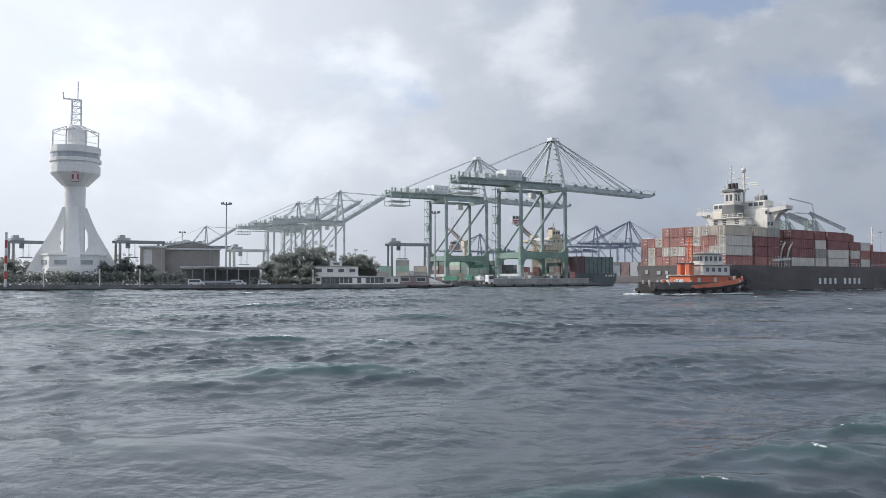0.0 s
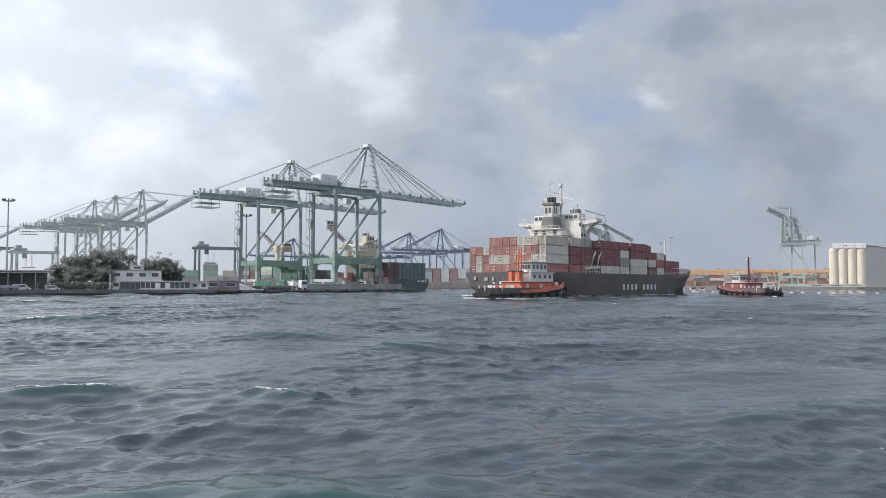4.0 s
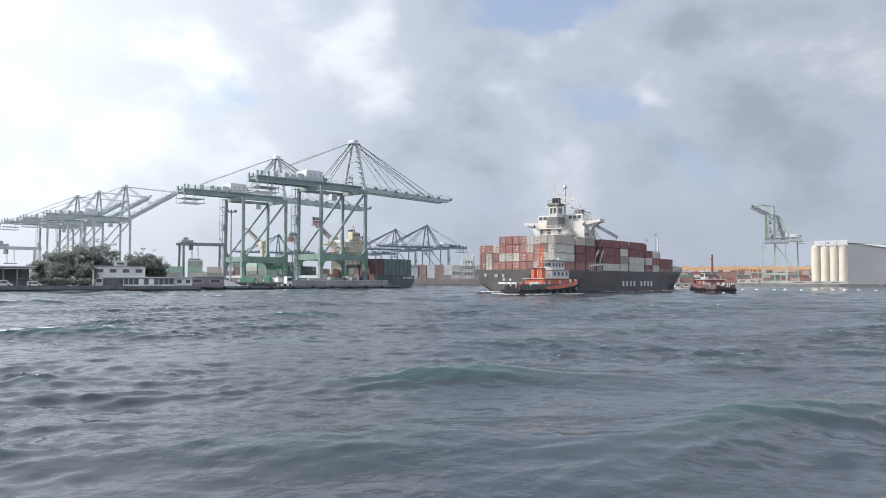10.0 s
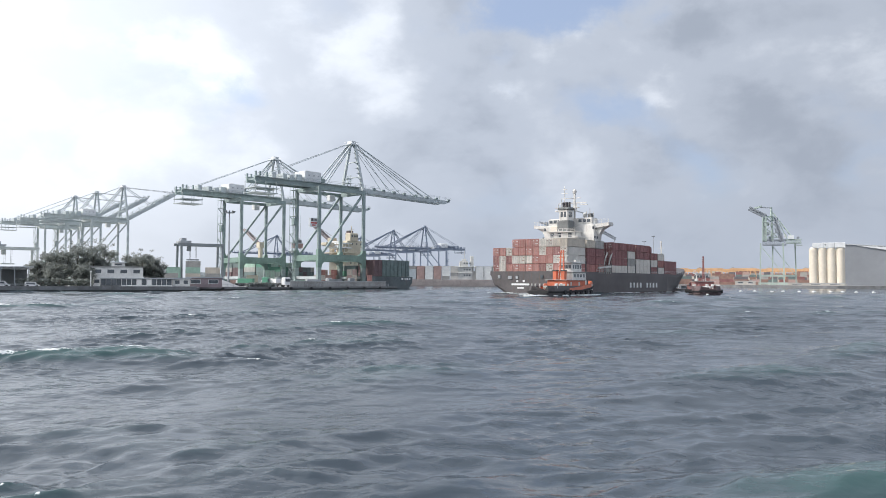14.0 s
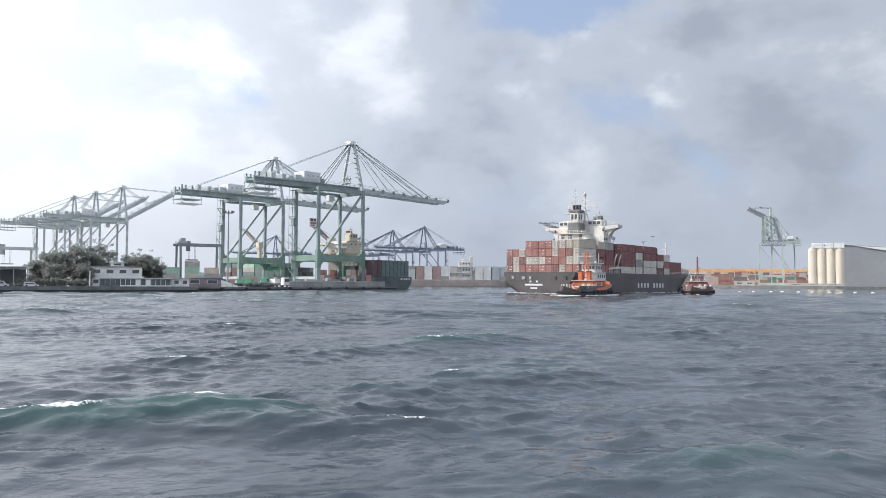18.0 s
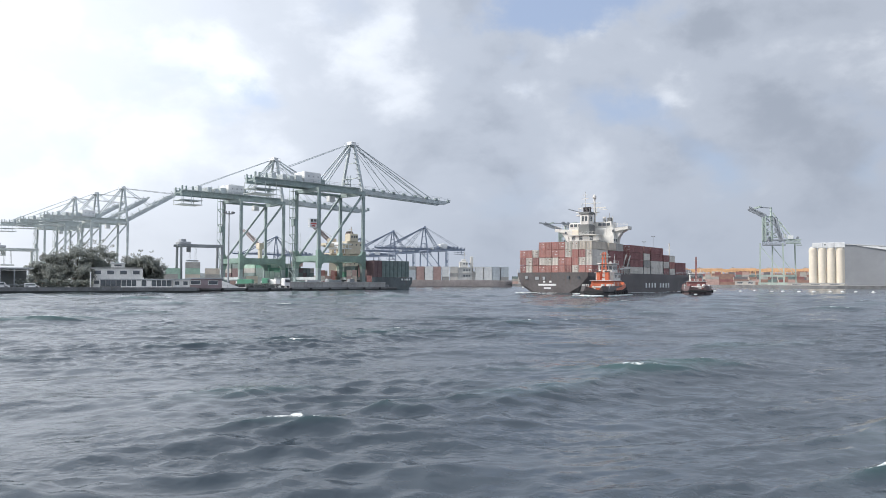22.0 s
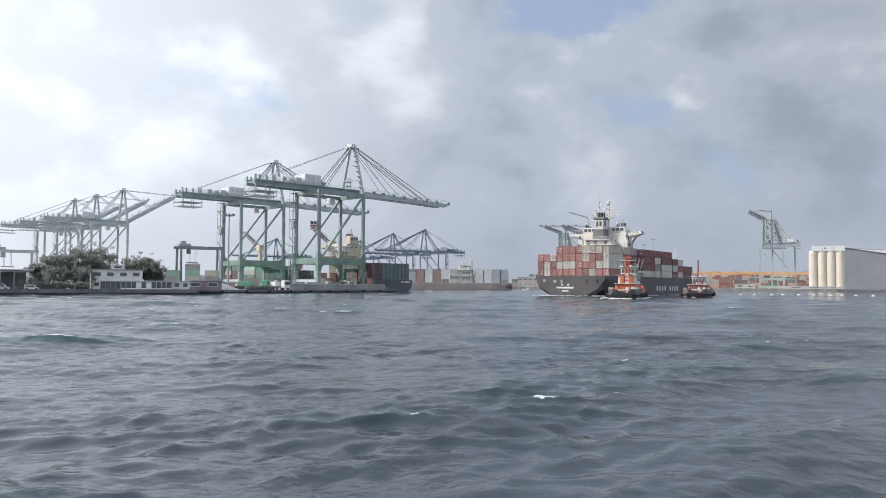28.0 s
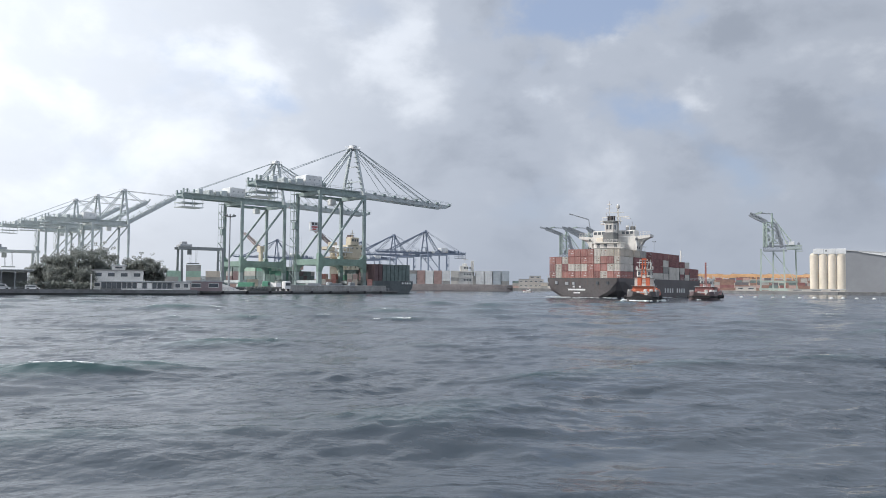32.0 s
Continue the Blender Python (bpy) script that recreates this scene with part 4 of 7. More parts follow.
def container_ship():
    s = thing("container_ship", pose(0, 0, 0), "black-hulled container ship under way, loaded with red, maroon and white containers", "ship")
    st = [(-2.2, 13.2, 6.5, 7.0, 0.6), (-1.2, 13.6, 8.6, 7.0, 0.75), (4, 13.7, 11.0, 7.0, 0.7), (12, 13.7, 13.2, 7.0, 0.6), (24, 13.7, 13.6, 7.0, 0.5), (80, 13.7, 13.5, 7.0, 0.5),
          (88, 13.5, 12.3, 7.0, 0.55), (96, 12.9, 9.4, 7.6, 0.52), (104, 11.4, 6.4, 8.6, 0.46), (112, 8.8, 3.6, 9.2, 0.42), (119, 5.2, 1.5, 9.8, 0.4), (124.0, 0.7, 0.3, 10.2, 0.4)]
    k = Kit()
    sa = np.array(st)
    fine = np.concatenate([sa[:6, 0], np.arange(82, 124, 1.5), [124.0]])
    soft = [np.interp(fine, sa[:, 0], sa[:, i]) for i in range(1, 5)]
    for i in range(4):
        # fair the lines of the bow
        q = soft[i].copy()
        for _ in range(6):
            q[8:-1] = 0.25 * q[7:-2] + 0.5 * q[8:-1] + 0.25 * q[9:]
        soft[i] = q
    k.loft([hull_ring(float(u), float(a), float(b), float(z), flare=float(f)) for u, a, b, z, f in zip(fine, *soft)])
    part("hull", k, HULL, s, "black hull with rust runs")
    k = Kit()
    rings = []
    for u, a, b, z, f in st[2:]:
        rings.append([(x * (b + 0.06), u, zz) for x, zz in ((1, 0.16), (0.985, -0.9), (-0.985, -0.9), (-1, 0.16))])
    k.loft(rings)
    part("boot_top", k, HULL_RED, s)
    # bulwark rails on the poop and the forecastle
    k = Kit()
    for y0, y1, x in ((-2.0, 12, 13.5), (20, 30, 13.6), (30, 98, 13.6)):
        for sx in (-1, 1):
            for z in (7.5, 8.0):
                k.beam((sx * x, y0, z), (sx * x, y1, z), 0.08)
            for i in range(int((y1 - y0) / 2) + 1):
                k.beam((sx * x, y0 + 2 * i, 6.9), (sx * x, y0 + 2 * i, 8.0), 0.08)
    part("deck_rail", k, SHIP_W, s)
    # mooring openings and marks in the transom
    for x, w, z in ((-9.6, 0.9, 5.2), (-5.5, 1.3, 5.0), (-2.9, 0.8, 5.0), (6.2, 0.9, 5.2), (10.0, 0.8, 5.2)):
        k = Kit()
        k.box(x - w / 2, x + w / 2, -2.5, -1.9, z - 0.45, z + 0.55)
        part("mooring_port", k, POLE if x < 0 else GLASS, s)
    for x0, x1, z0, z1 in ((-3.2, -2.5, 3.6, 4.2), (-0.8, -0.1, 3.6, 4.2), (-5.0, 1.6, 2.55, 3.15), (-2.9, -0.4, 1.5, 2.0)):
        k = Kit()
        k.box(x0, x1, -2.32, -1.8, z0, z1)
        part("name_bar", k, MARK, s)
    # name of the line as plain bars on the side
    u = 45.4
    for i in range(9):
        if i != 4:
            for sx in (-1, 1):
                k = Kit()
                x = 13.62
                k.box(*(sorted((sx * (x - 0.5), sx * (x + 0.16)))), u + 0.1, u + 1.3, 1.85, 3.6)
                part("name_bar", k, MARK, s)
        u += 2.9
    # accommodation block
    part("accommodation", Kit().box(-7.6, 9.9, 25.5, 31.0, 6.9, 20.6), SHIP_W, s, "white accommodation block")
    part("upper_house", Kit().bevel_box(-9.0, 9.4, 26.6, 31.0, 20.6, 23.4, 0.3), SHIP_W, s)
    part("bridge", Kit().bevel_box(-8.6, 8.6, 27.0, 31.2, 23.4, 25.7, 0.3), SHIP_W, s)
    for sx in (-1, 1):
        k = Kit()
        k.loft([[(sx * x, y, z) for x, z in ((9.0, 22.0), (14.5, 22.7), (14.5, 23.8), (9.0, 23.3))] for y in (27.2, 30.6)])
        part("bridge_wing", k, SHIP_W, s)
        k = Kit()
        arc = [(9.9, 14.0), (10.0, 17.5), (10.5, 19.8), (11.6, 21.5), (13.6, 22.6)]
        for (xa, za), (xb, zb) in zip(arc, arc[1:]):
            k.loft([[(sx * 9.3, y, za), (sx * xa, y, za), (sx * xb, y, zb), (sx * 9.3, y, zb)] for y in (28.0, 30.2)])
        part("wing_bracket", k, SHIP_W, s)
        k = Kit()
        for z in (24.3, 24.9):
            k.beam((sx * 9.2, 27.2, z), (sx * 14.5, 27.2, z), 0.08)
        for i in range(5):
            k.beam((sx * (9.4 + i * 1.25), 27.2, 23.3), (sx * (9.4 + i * 1.25), 27.2, 24.9), 0.08)
        part("wing_rail", k, SHIP_W, s)
        for z in (15.6, 18.4, 21.6):
            for i in range(3):
                k = Kit()
                hw = 10.0 if z < 20 else 9.4
                k.box(*sorted((sx * (hw - 0.2), sx * (hw + 0.06))), 25.6 + i * 1.8, 26.4 + i * 1.8, z, z + 0.9)
                part("window", k, GLASS, s)
    for i in range(10):
        for y in ((31.15,) if i in (3, 4, 5, 6) else (26.9, 31.15)):
            k = Kit()
            k.box(-8.0 + i * 1.62, -6.8 + i * 1.62, y, y + 0.14, 24.2, 25.2)
            part("window", k, GLASS, s)
    # stepped aft decks and funnel
    part("aft_deckhouse", Kit().bevel_box(-5.6, 6.2, 20.6, 25.6, 6.9, 18.6, 0.2), SHIP_W, s)
    k = Kit()
    for z, x0, x1 in ((18.6, -6.2, 6.6), (20.6, -5.4, 5.6)):
        k.box(x0, x1, 20.2, 26.2, z, z + 0.25)
        for zz in (0.65, 1.15):
            k.beam((x0, 20.3, z + zz), (x1, 20.3, z + zz), 0.08)
        for i in range(8):
            k.beam((x0 + i * (x1 - x0) / 7, 20.3, z), (x0 + i * (x1 - x0) / 7, 20.3, z + 1.15), 0.08)
    part("aft_deck", k, SHIP_W, s)
    part("engine_casing", Kit().bevel_box(-5.4, 5.2, 21.4, 26.0, 18.8, 20.6, 0.15), SHIP_W, s)
    for x in (-4.4, -1.6, 2.4):
        part("opening", Kit().box(x, x + 1.3, 21.3, 21.5, 18.9, 20.3), GLASS, s)
    part("funnel_casing", Kit().bevel_box(-2.3, 2.3, 22.0, 26.4, 20.8, 24.7, 0.35), SHIP_G, s, "dark grey funnel casing")
    part("vent_house", Kit().bevel_box(-5.2, -2.5, 22.6, 25.6, 20.8, 22.8, 0.2), SILO, s)
    part("funnel_top", Kit().bevel_box(-1.7, 1.9, 22.3, 26.0, 24.7, 28.4, 0.3), SHIP_W, s)
    for x in (-0.95, 0.35):
        part("louvre", Kit().box(x, x + 0.75, 22.2, 22.4, 25.8, 27.6), GLASS, s)
        part("louvre", Kit().box(1.82, 1.98, 23.6 + x, 24.3 + x, 25.8, 27.6), GLASS, s)
    part("funnel_cap", Kit().bevel_box(-2.1, 2.3, 22.0, 26.3, 28.4, 29.2, 0.2), SHIP_G, s)
    for x, r in ((-0.9, 0.45), (0.3, 0.6), (1.4, 0.35)):
        part("exhaust_pipe", Kit().rod((x, 24.4, 29.1), (x + 0.1, 24.0, 31.0), r, 10), HULL, s)
    part("monkey_island", Kit().bevel_box(-4.4, -2.3, 24.4, 26.6, 28.0, 28.4, 0.1), SHIP_W, s)
    # radar mast
    mast = part("radar_mast", Kit().beam((1.9, 26.9, 25.5), (1.9, 26.9, 34.2), 0.6, 0.5), SHIP_W, s)
    k = Kit()
    k.beam((-4.6, 26.9, 30.9), (6.4, 26.9, 30.9), 0.32)
    part("yardarm", k, SHIP_W, mast)
    part("radar_scanner", Kit().beam((4.0, 26.7, 30.4), (6.9, 26.7, 30.1), 0.4, 0.3), SHIP_W, mast)
    part("upper_yard", Kit().beam((-1.4, 26.9, 32.6), (4.2, 26.9, 32.6), 0.25), SHIP_W, mast)
    k = Kit()
    k.turned([(0.1, 34.0), (0.6, 34.3), (0.72, 34.9), (0.5, 35.5), (0.1, 35.8)], 12, 1.9, 26.9)
    part("radome", k, SHIP_W, mast)
    for x, z0, z1 in ((-0.9, 29.1, 36.8), (-2.2, 28.3, 32.6), (5.6, 25.6, 28.0), (6.9, 25.6, 28.8), (8.2, 25.6, 27.6)):
        part("whip_aerial", Kit().rod((x, 25.0 if x < 0 else 28.5, z0), (x, 25.0 if x < 0 else 28.5, z1), 0.14, 6), SHIP_W, mast)
    for z, w in ((35.6, 0.9), (34.2, 1.3), (32.4, 1.0)):
        part("aerial_bar", Kit().beam((-0.9 - w, 25.0, z), (-0.9 + w, 25.0, z), 0.2), SHIP_W, mast)
    for x, z in ((-3.6, 29.2), (3.4, 29.0)):
        part("lamp_post", Kit().rod((x, 25.4, z - 1.2), (x, 25.4, z + 1.6), 0.16, 6), SHIP_W, mast)
        part("lamp_platform", Kit().box(x - 0.9, x + 0.9, 24.8, 26.0, z, z + 0.2), SHIP_W, mast)
    part("satellite_dome", Kit().turned([(0.2, 25.6), (0.6, 26.2), (0.7, 26.9), (0.4, 27.5), (0.05, 27.6)], 12, 5.0, 28.5), SHIP_W, s)
    part("signal_lamp_house", Kit().bevel_box(6.4, 8.0, 27.6, 29.4, 25.6, 27.2, 0.2), SHIP_G, s)
    # gangways and davits abreast the house
    for sx in (-1, 1):
        k = Kit()
        for y in (26.4, 30.0):
            k.beam((sx * 12.4, y, 7.0), (sx * 13.6, y, 11.6), 0.35)
            k.beam((sx * 13.6, y, 11.6), (sx * 13.4, y + 2.0, 13.6), 0.35)
        part("davit", k, SHIP_W, s)
        k = Kit()
        k.beam((sx * 13.8, 21.0, 8.4), (sx * 13.8, 30.0, 8.9), 0.5, 0.6)
        gang = part("gangway", k, SHIP_W, s)
        for i in range(7):
            part("stanchion", Kit().beam((sx * 13.8, 21.4 + i * 1.4, 6.6), (sx * 13.8, 21.4 + i * 1.4, 9.6), 0.14), SHIP_W, gang)
    # lashing bridges
    for u in (12.9, 31.2, 44.0, 50.9, 64.2, 70.85, 77.3):
        k = Kit()
        for i in range(12):
            k.beam((-13.6 + i * 2.47, u - 0.35, 6.9), (-13.6 + i * 2.47, u - 0.35, 10.2), 0.25)
        k.box(-13.7, 13.7, u - 0.6, u - 0.15, 10.1, 10.3)
        part("lashing_bridge", k, SHIP_G, s)
    # foremast
    k = Kit()
    k.beam((0, 108, 9.6), (0, 108, 21.5), 0.45)
    k.beam((-1.5, 108, 18.5), (1.5, 108, 18.5), 0.15)
    part("foremast", k, SHIP_W, s)
    wash(s, [(-13 + 2.0 * i, -2.4 - 0.5 * (i % 3)) for i in range(14)] + [(13.9, 2 + 5.5 * i) for i in range(17)] + [(-13.9, 2 + 5.5 * i) for i in range(17)], 11)
    # cargo: one string a tier from port to starboard, lowest first
    bays = [
        (0.0, 12.19, ["dwrrrrrdwrr", "dwdwwwrrrww", "rrwrrrrwrdw", "   rrrrwwcc"]),
        (13.1, 6.06, ["rdrrdddrrdr", "ddrdgdrdddd", "drdgggrdddd", "    wgggccc"]),
        (19.35, 6.06, ["dr       dr", "dd       dd", "rd       dd", "dg       gg"]),
        (31.4, 12.19, ["rdgddrdgddw", "drddndrdddd", "rrddrdrdddd", "drdddrddddd"]),
        (44.2, 6.06, ["ddgddrdgddw", "drddndrddng", "rrddrdrdddw", "drddnrddndd"]),
        (51.3, 12.19, ["rdgddrdgdww", "drddndrddnw", "rrddrdrdddd", "drdnnrddndd"]),
        (64.6, 6.06, ["ddgdgrdgdgd", "drdgndrdgnw", "rrddrdrdgdd", "dnddnrdddd "]),
        (71.0, 6.06, ["ddgdgrdgdgw", "drdgndrdgnr", "rrddrdrdgdw", "dnddnrddd  "]),
        (77.6, 12.19, ["  ddgrdgddd", "  drdndrddd", "  ddrddrd  "]),
    ]
    for u0, length, tiers in bays:
        for z, row in enumerate(tiers):
            for c, ch in enumerate(row):
                if ch == " ":
                    continue
                me = box_mesh(PALETTE[ch], length - 0.1, 2.49, marked=(c * 7 + z * 3 + int(u0)) % 5 < 2)
                part("container", me, None, s, m=pose((c - 5) * 2.49, u0, DECK + 0.1 + z * 2.62))
    return s


ship = container_ship()


# ---------------------------------------------------------------- tugs
def tug(red, white, label, mast_w=0.3, mast_h=12.8, black=HULL, low=0.0, spread=1.0):
    t = thing("tugboat", pose(0, 0, 0), label, "tugboat", "tugboats with the ship")
    st = [(-14.2, 2.6, 1.8, 1.25), (-13.0, 3.9, 3.0, 1.2), (-6, 4.5, 4.2, 1.25), (2, 4.6, 4.3, 1.6), (8, 4.2, 3.4, 2.2), (12, 2.9, 1.7, 2.8), (14.0, 0.9, 0.4, 3.1)]
    k = Kit()
    k.loft([hull_ring(y, a, b, z, -1.8, 0.6) for y, a, b, z in st])
    part("hull", k, black, t, "black hull")
    for sx in (-1, 1):
        k = Kit()
        for (y0, a0, _, z0), (y1, a1, _, z1) in zip(st, st[1:]):
            k.beam((sx * (a0 + 0.1), y0, z0 - 0.3), (sx * (a1 + 0.1), y1, z1 - 0.3), 0.45, 0.45)
        part("rubber_fender", k, RUBBER, t)
        k = Kit()
        for (y0, a0, _, z0), (y1, a1, _, z1) in zip(st[2:-1], st[3:]):
            k.loft([[(sx * (a0 - o), y0, z0 + h) for o, h in ((0, -0.1), (0.12, 0.95), (0.28, 0.95), (0.2, -0.1))],
                    [(sx * (a1 - o), y1, z1 + h) for o, h in ((0, -0.1), (0.12, 0.95), (0.28, 0.95), (0.2, -0.1))]])
        part("bulwark", k, red, t)
    part("stern_fender", Kit().beam((-2.8, -14.4, 1.0), (2.8, -14.4, 1.0), 0.6, 0.6), RUBBER, t)
    part("bow_fender", Kit().rod((-2.4, 13.0, 2.4), (2.4, 13.0, 2.4), 0.7, 10), RUBBER, t)
    part("deckhouse", Kit().bevel_box(-3.0, 3.0, -4.6, 7.0, 1.4, 4.1, 0.25), red, t)
    wh = 5.0 if low else 6.6          # front of the wheelhouse
    if not low:
        part("upper_deckhouse", Kit().bevel_box(-2.7, 2.7, -0.4, 8.0, 4.1, 6.4, 0.2), white, t)
        part("bridge_deck", Kit().box(-3.0, 3.0, -0.6, 8.2, 6.35, 6.5), white, t)
    part("boat_deck", Kit().box(-3.3, 3.3, -5.0, 7.2, 4.05, 4.2), white, t)
    part("wheelhouse", Kit().bevel_box(-2.1, 2.1, 0.4, wh, 6.4 - low, 8.9 - low, 0.3), white, t)
    for i in range(4):
        for y in (0.33, wh - 0.07):
            part("window", Kit().box(-1.75 + i * 0.92, -1.05 + i * 0.92, y, y + 0.14, 7.3 - low, 8.3 - low), GLASS, t)
        for x in (-2.18, 2.04):
            part("window", Kit().box(x, x + 0.14, 0.8 + i * (wh - 0.8) / 4, 1.5 + i * (wh - 0.8) / 4, 7.3 - low, 8.3 - low), GLASS, t)
    for i in range(0 if low else 4):
        for x in (-2.77, 2.63):
            part("window", Kit().box(x, x + 0.14, 0.4 + i * 1.9, 1.2 + i * 1.9, 4.9, 5.8), GLASS, t)
    for i in range(2):
        for x in (-3.06, 2.92):
            part("door", Kit().box(x, x + 0.14, -2.6 + i * 5.0, -1.7 + i * 5.0, 1.6, 3.6), white, t)
    part("wheelhouse_roof", Kit().bevel_box(-2.4, 2.4, 0.0, wh + 0.4, 8.9 - low, 9.15 - low, 0.08), white, t)
    k = Kit()
    for x in (-2.3, 2.3):
        k.beam((x, 0.2, 9.9 - low), (x, wh + 0.2, 9.9 - low), 0.08)
        for y in (0.2, wh * 0.35, wh * 0.7, wh + 0.2):
            k.beam((x, y, 9.1 - low), (x, y, 9.9 - low), 0.08)
    part("roof_rail", k, white, t)
    for sx in (-1, 1):
        part("funnel", Kit().loft([[(sx * x, y, z) for x, y in ((0.7, -3.6), (1.7, -3.6), (1.7, -2.2), (0.7, -2.2))] for z in (4.1, 6.5 - 0.6 * low)]), red, t)
        part("funnel_cap", Kit().box(*sorted((sx * 0.6, sx * 1.8)), -3.7, -2.1, 6.5 - 0.6 * low, 6.8 - 0.6 * low), HULL, t)
        part("mast_leg", Kit().beam((sx * 0.75 * spread, -1.7, 4.1), (sx * 0.3 * spread, -1.3, mast_h), mast_w, mast_w, (0, 1, 0)), red, t)
    for i in range(6):
        z = 5.0 + i * (mast_h - 5.6) / 5
        part("mast_rung", Kit().beam((-0.8 * spread, -1.6, z), (0.8 * spread, -1.6, z), 0.22), red, t)
    part("mast_yard", Kit().beam((-2.0 * spread, -1.4, 10.9), (2.0 * spread, -1.4, 10.9), 0.2), white, t)
    part("radar", Kit().box(-1.1 * spread, 1.1 * spread, -1.5, -0.6, mast_h - 0.8, mast_h - 0.5), white, t)
    for x in (-1.6, 1.6):
        part("whip_aerial", Kit().rod((x, 4.6, 9.1 - low), (x, 4.6, 12.0 - 1.6 * low), 0.06, 6), white, t)
    part("searchlight", Kit().rod((0, wh - 0.2, 9.5 - low), (0, wh + 0.4, 9.5 - low), 0.35, 10), white, t)
    part("towing_winch", Kit().rod((-1.4, 9.0, 3.0), (1.4, 9.0, 3.0), 0.85, 12), SHIP_G, t)
    for x in (-1.1, 1.1):
        part("bow_bitt", Kit().rod((x, 11.2, 2.4), (x, 11.2, 4.0), 0.28, 8), white, t)
        part("aft_bitt", Kit().rod((x, -8.6, 1.2), (x, -8.6, 2.6), 0.3, 8), white, t)
    part("aft_bitt_bar", Kit().rod((-1.8, -8.6, 2.3), (1.8, -8.6, 2.3), 0.22, 8), white, t)
    part("life_raft", Kit().rod((-2.4, -3.4, 3.2), (-2.4, -2.0, 3.2), 0.4, 10), white, t)
    for sx in (-1, 1):
        for y in (-11.6, -9.8, -7.4, -5.2, 8.0, 9.8):
            part("bulwark_post", Kit().rod((sx * 3.6, y, 1.2), (sx * 3.6, y, 3.1), 0.22, 8), white, t)
    for x, y in ((2.2, -6.4), (-2.0, -7.2), (0.6, -5.9)):
        part("ventilator", Kit().turned([(0.25, 1.2), (0.25, 2.4), (0.55, 2.6), (0.5, 3.1), (0.1, 3.2)], 10, x, y), white if x > 0 else red, t)
    tyre = Kit().turned([(0.35, -0.12), (0.6, -0.2), (0.6, 0.2), (0.35, 0.12)], 10).mesh("tyre_fender", RUBBER)
    for sx in (-1, 1):
        for i in range(6):
            part("tyre_fender", tyre, None, t, m=pose(sx * 4.7, -9 + i * 3.2, 0.9, 0, 90, 0))
    wash(t, [(4.9, -12 + 2.4 * i) for i in range(10)] + [(-4.9, -12 + 2.4 * i) for i in range(10)] + [(-2 + i, -15.2) for i in range(5)] + [(rx, -17.5) for rx in (-1.6, 0.2, 1.4)] if not low else [(0, -15)], 21)
    return t


tug_a = tug(ORANGE, SHIP_W, "bright orange tugboat with white wheelhouse and red lattice mast", mast_h=12.3)
for ob in tug_a.children:
    if ob.name.startswith("tyre"):
        ob.matrix_basis.translation.y *= 1.07
    else:
        ob.data.transform(Matrix.Diagonal((1.0, 1.07, 1.0, 1.0)))
# this tug's reddish-black hull is painted paler to show haze
tug_b = tug(TUGRED, paint("tug_dull_white", (0.60, 0.60, 0.59), 0.6, 0.15, 0.4, 2.5, rust=0.15, streak=True), "red tugboat with low white wheelhouse, tall mast and haze-pale dark hull", 0.28, 12.2, paint("hazed_tug_hull", (0.155, 0.115, 0.12), 0.6, 0.25, 0.3, 1.5, rust=0.3, streak=True), 2.3, 0.3)

# ---------------------------------------------------------------- placing by bearing
def spot(az, r, z=LAND_Z, turn=0.0):
    """A place on land by bearing (degrees right of +y) and range; its -y side faces the water."""
    a = radians(az)
    return pose(r * math.sin(a), r * math.cos(a), z, 0, 0, -az + turn)


def lattice(k, p, q, w, h, n, chord=0.45, lace=0.22):
    """A square lattice girder from p to q: four chords and zigzag lacing on its faces."""
    p, q = Vector(p), Vector(q)
    d = (q - p).normalized()
    side = Vector((0, 1, 0))
    up = d.cross(side).normalized()
    corner = [side * (w / 2 * a) + up * (h / 2 * b) for a, b in ((-1, -1), (1, -1), (1, 1), (-1, 1))]
    for c in corner:
        k.beam(p + c, q + c, chord)
    for i in range(n):
        a, b = p + (q - p) * (i / n), p + (q - p) * ((i + 1) / n)
        for j in range(4):
            c0, c1 = corner[j], corner[(j + 1) % 4]
            k.beam(a + c0, b + c1, lace) if i % 2 else k.beam(a + c1, b + c0, lace)
            k.beam(a + c0, a + c1, lace)
    return k


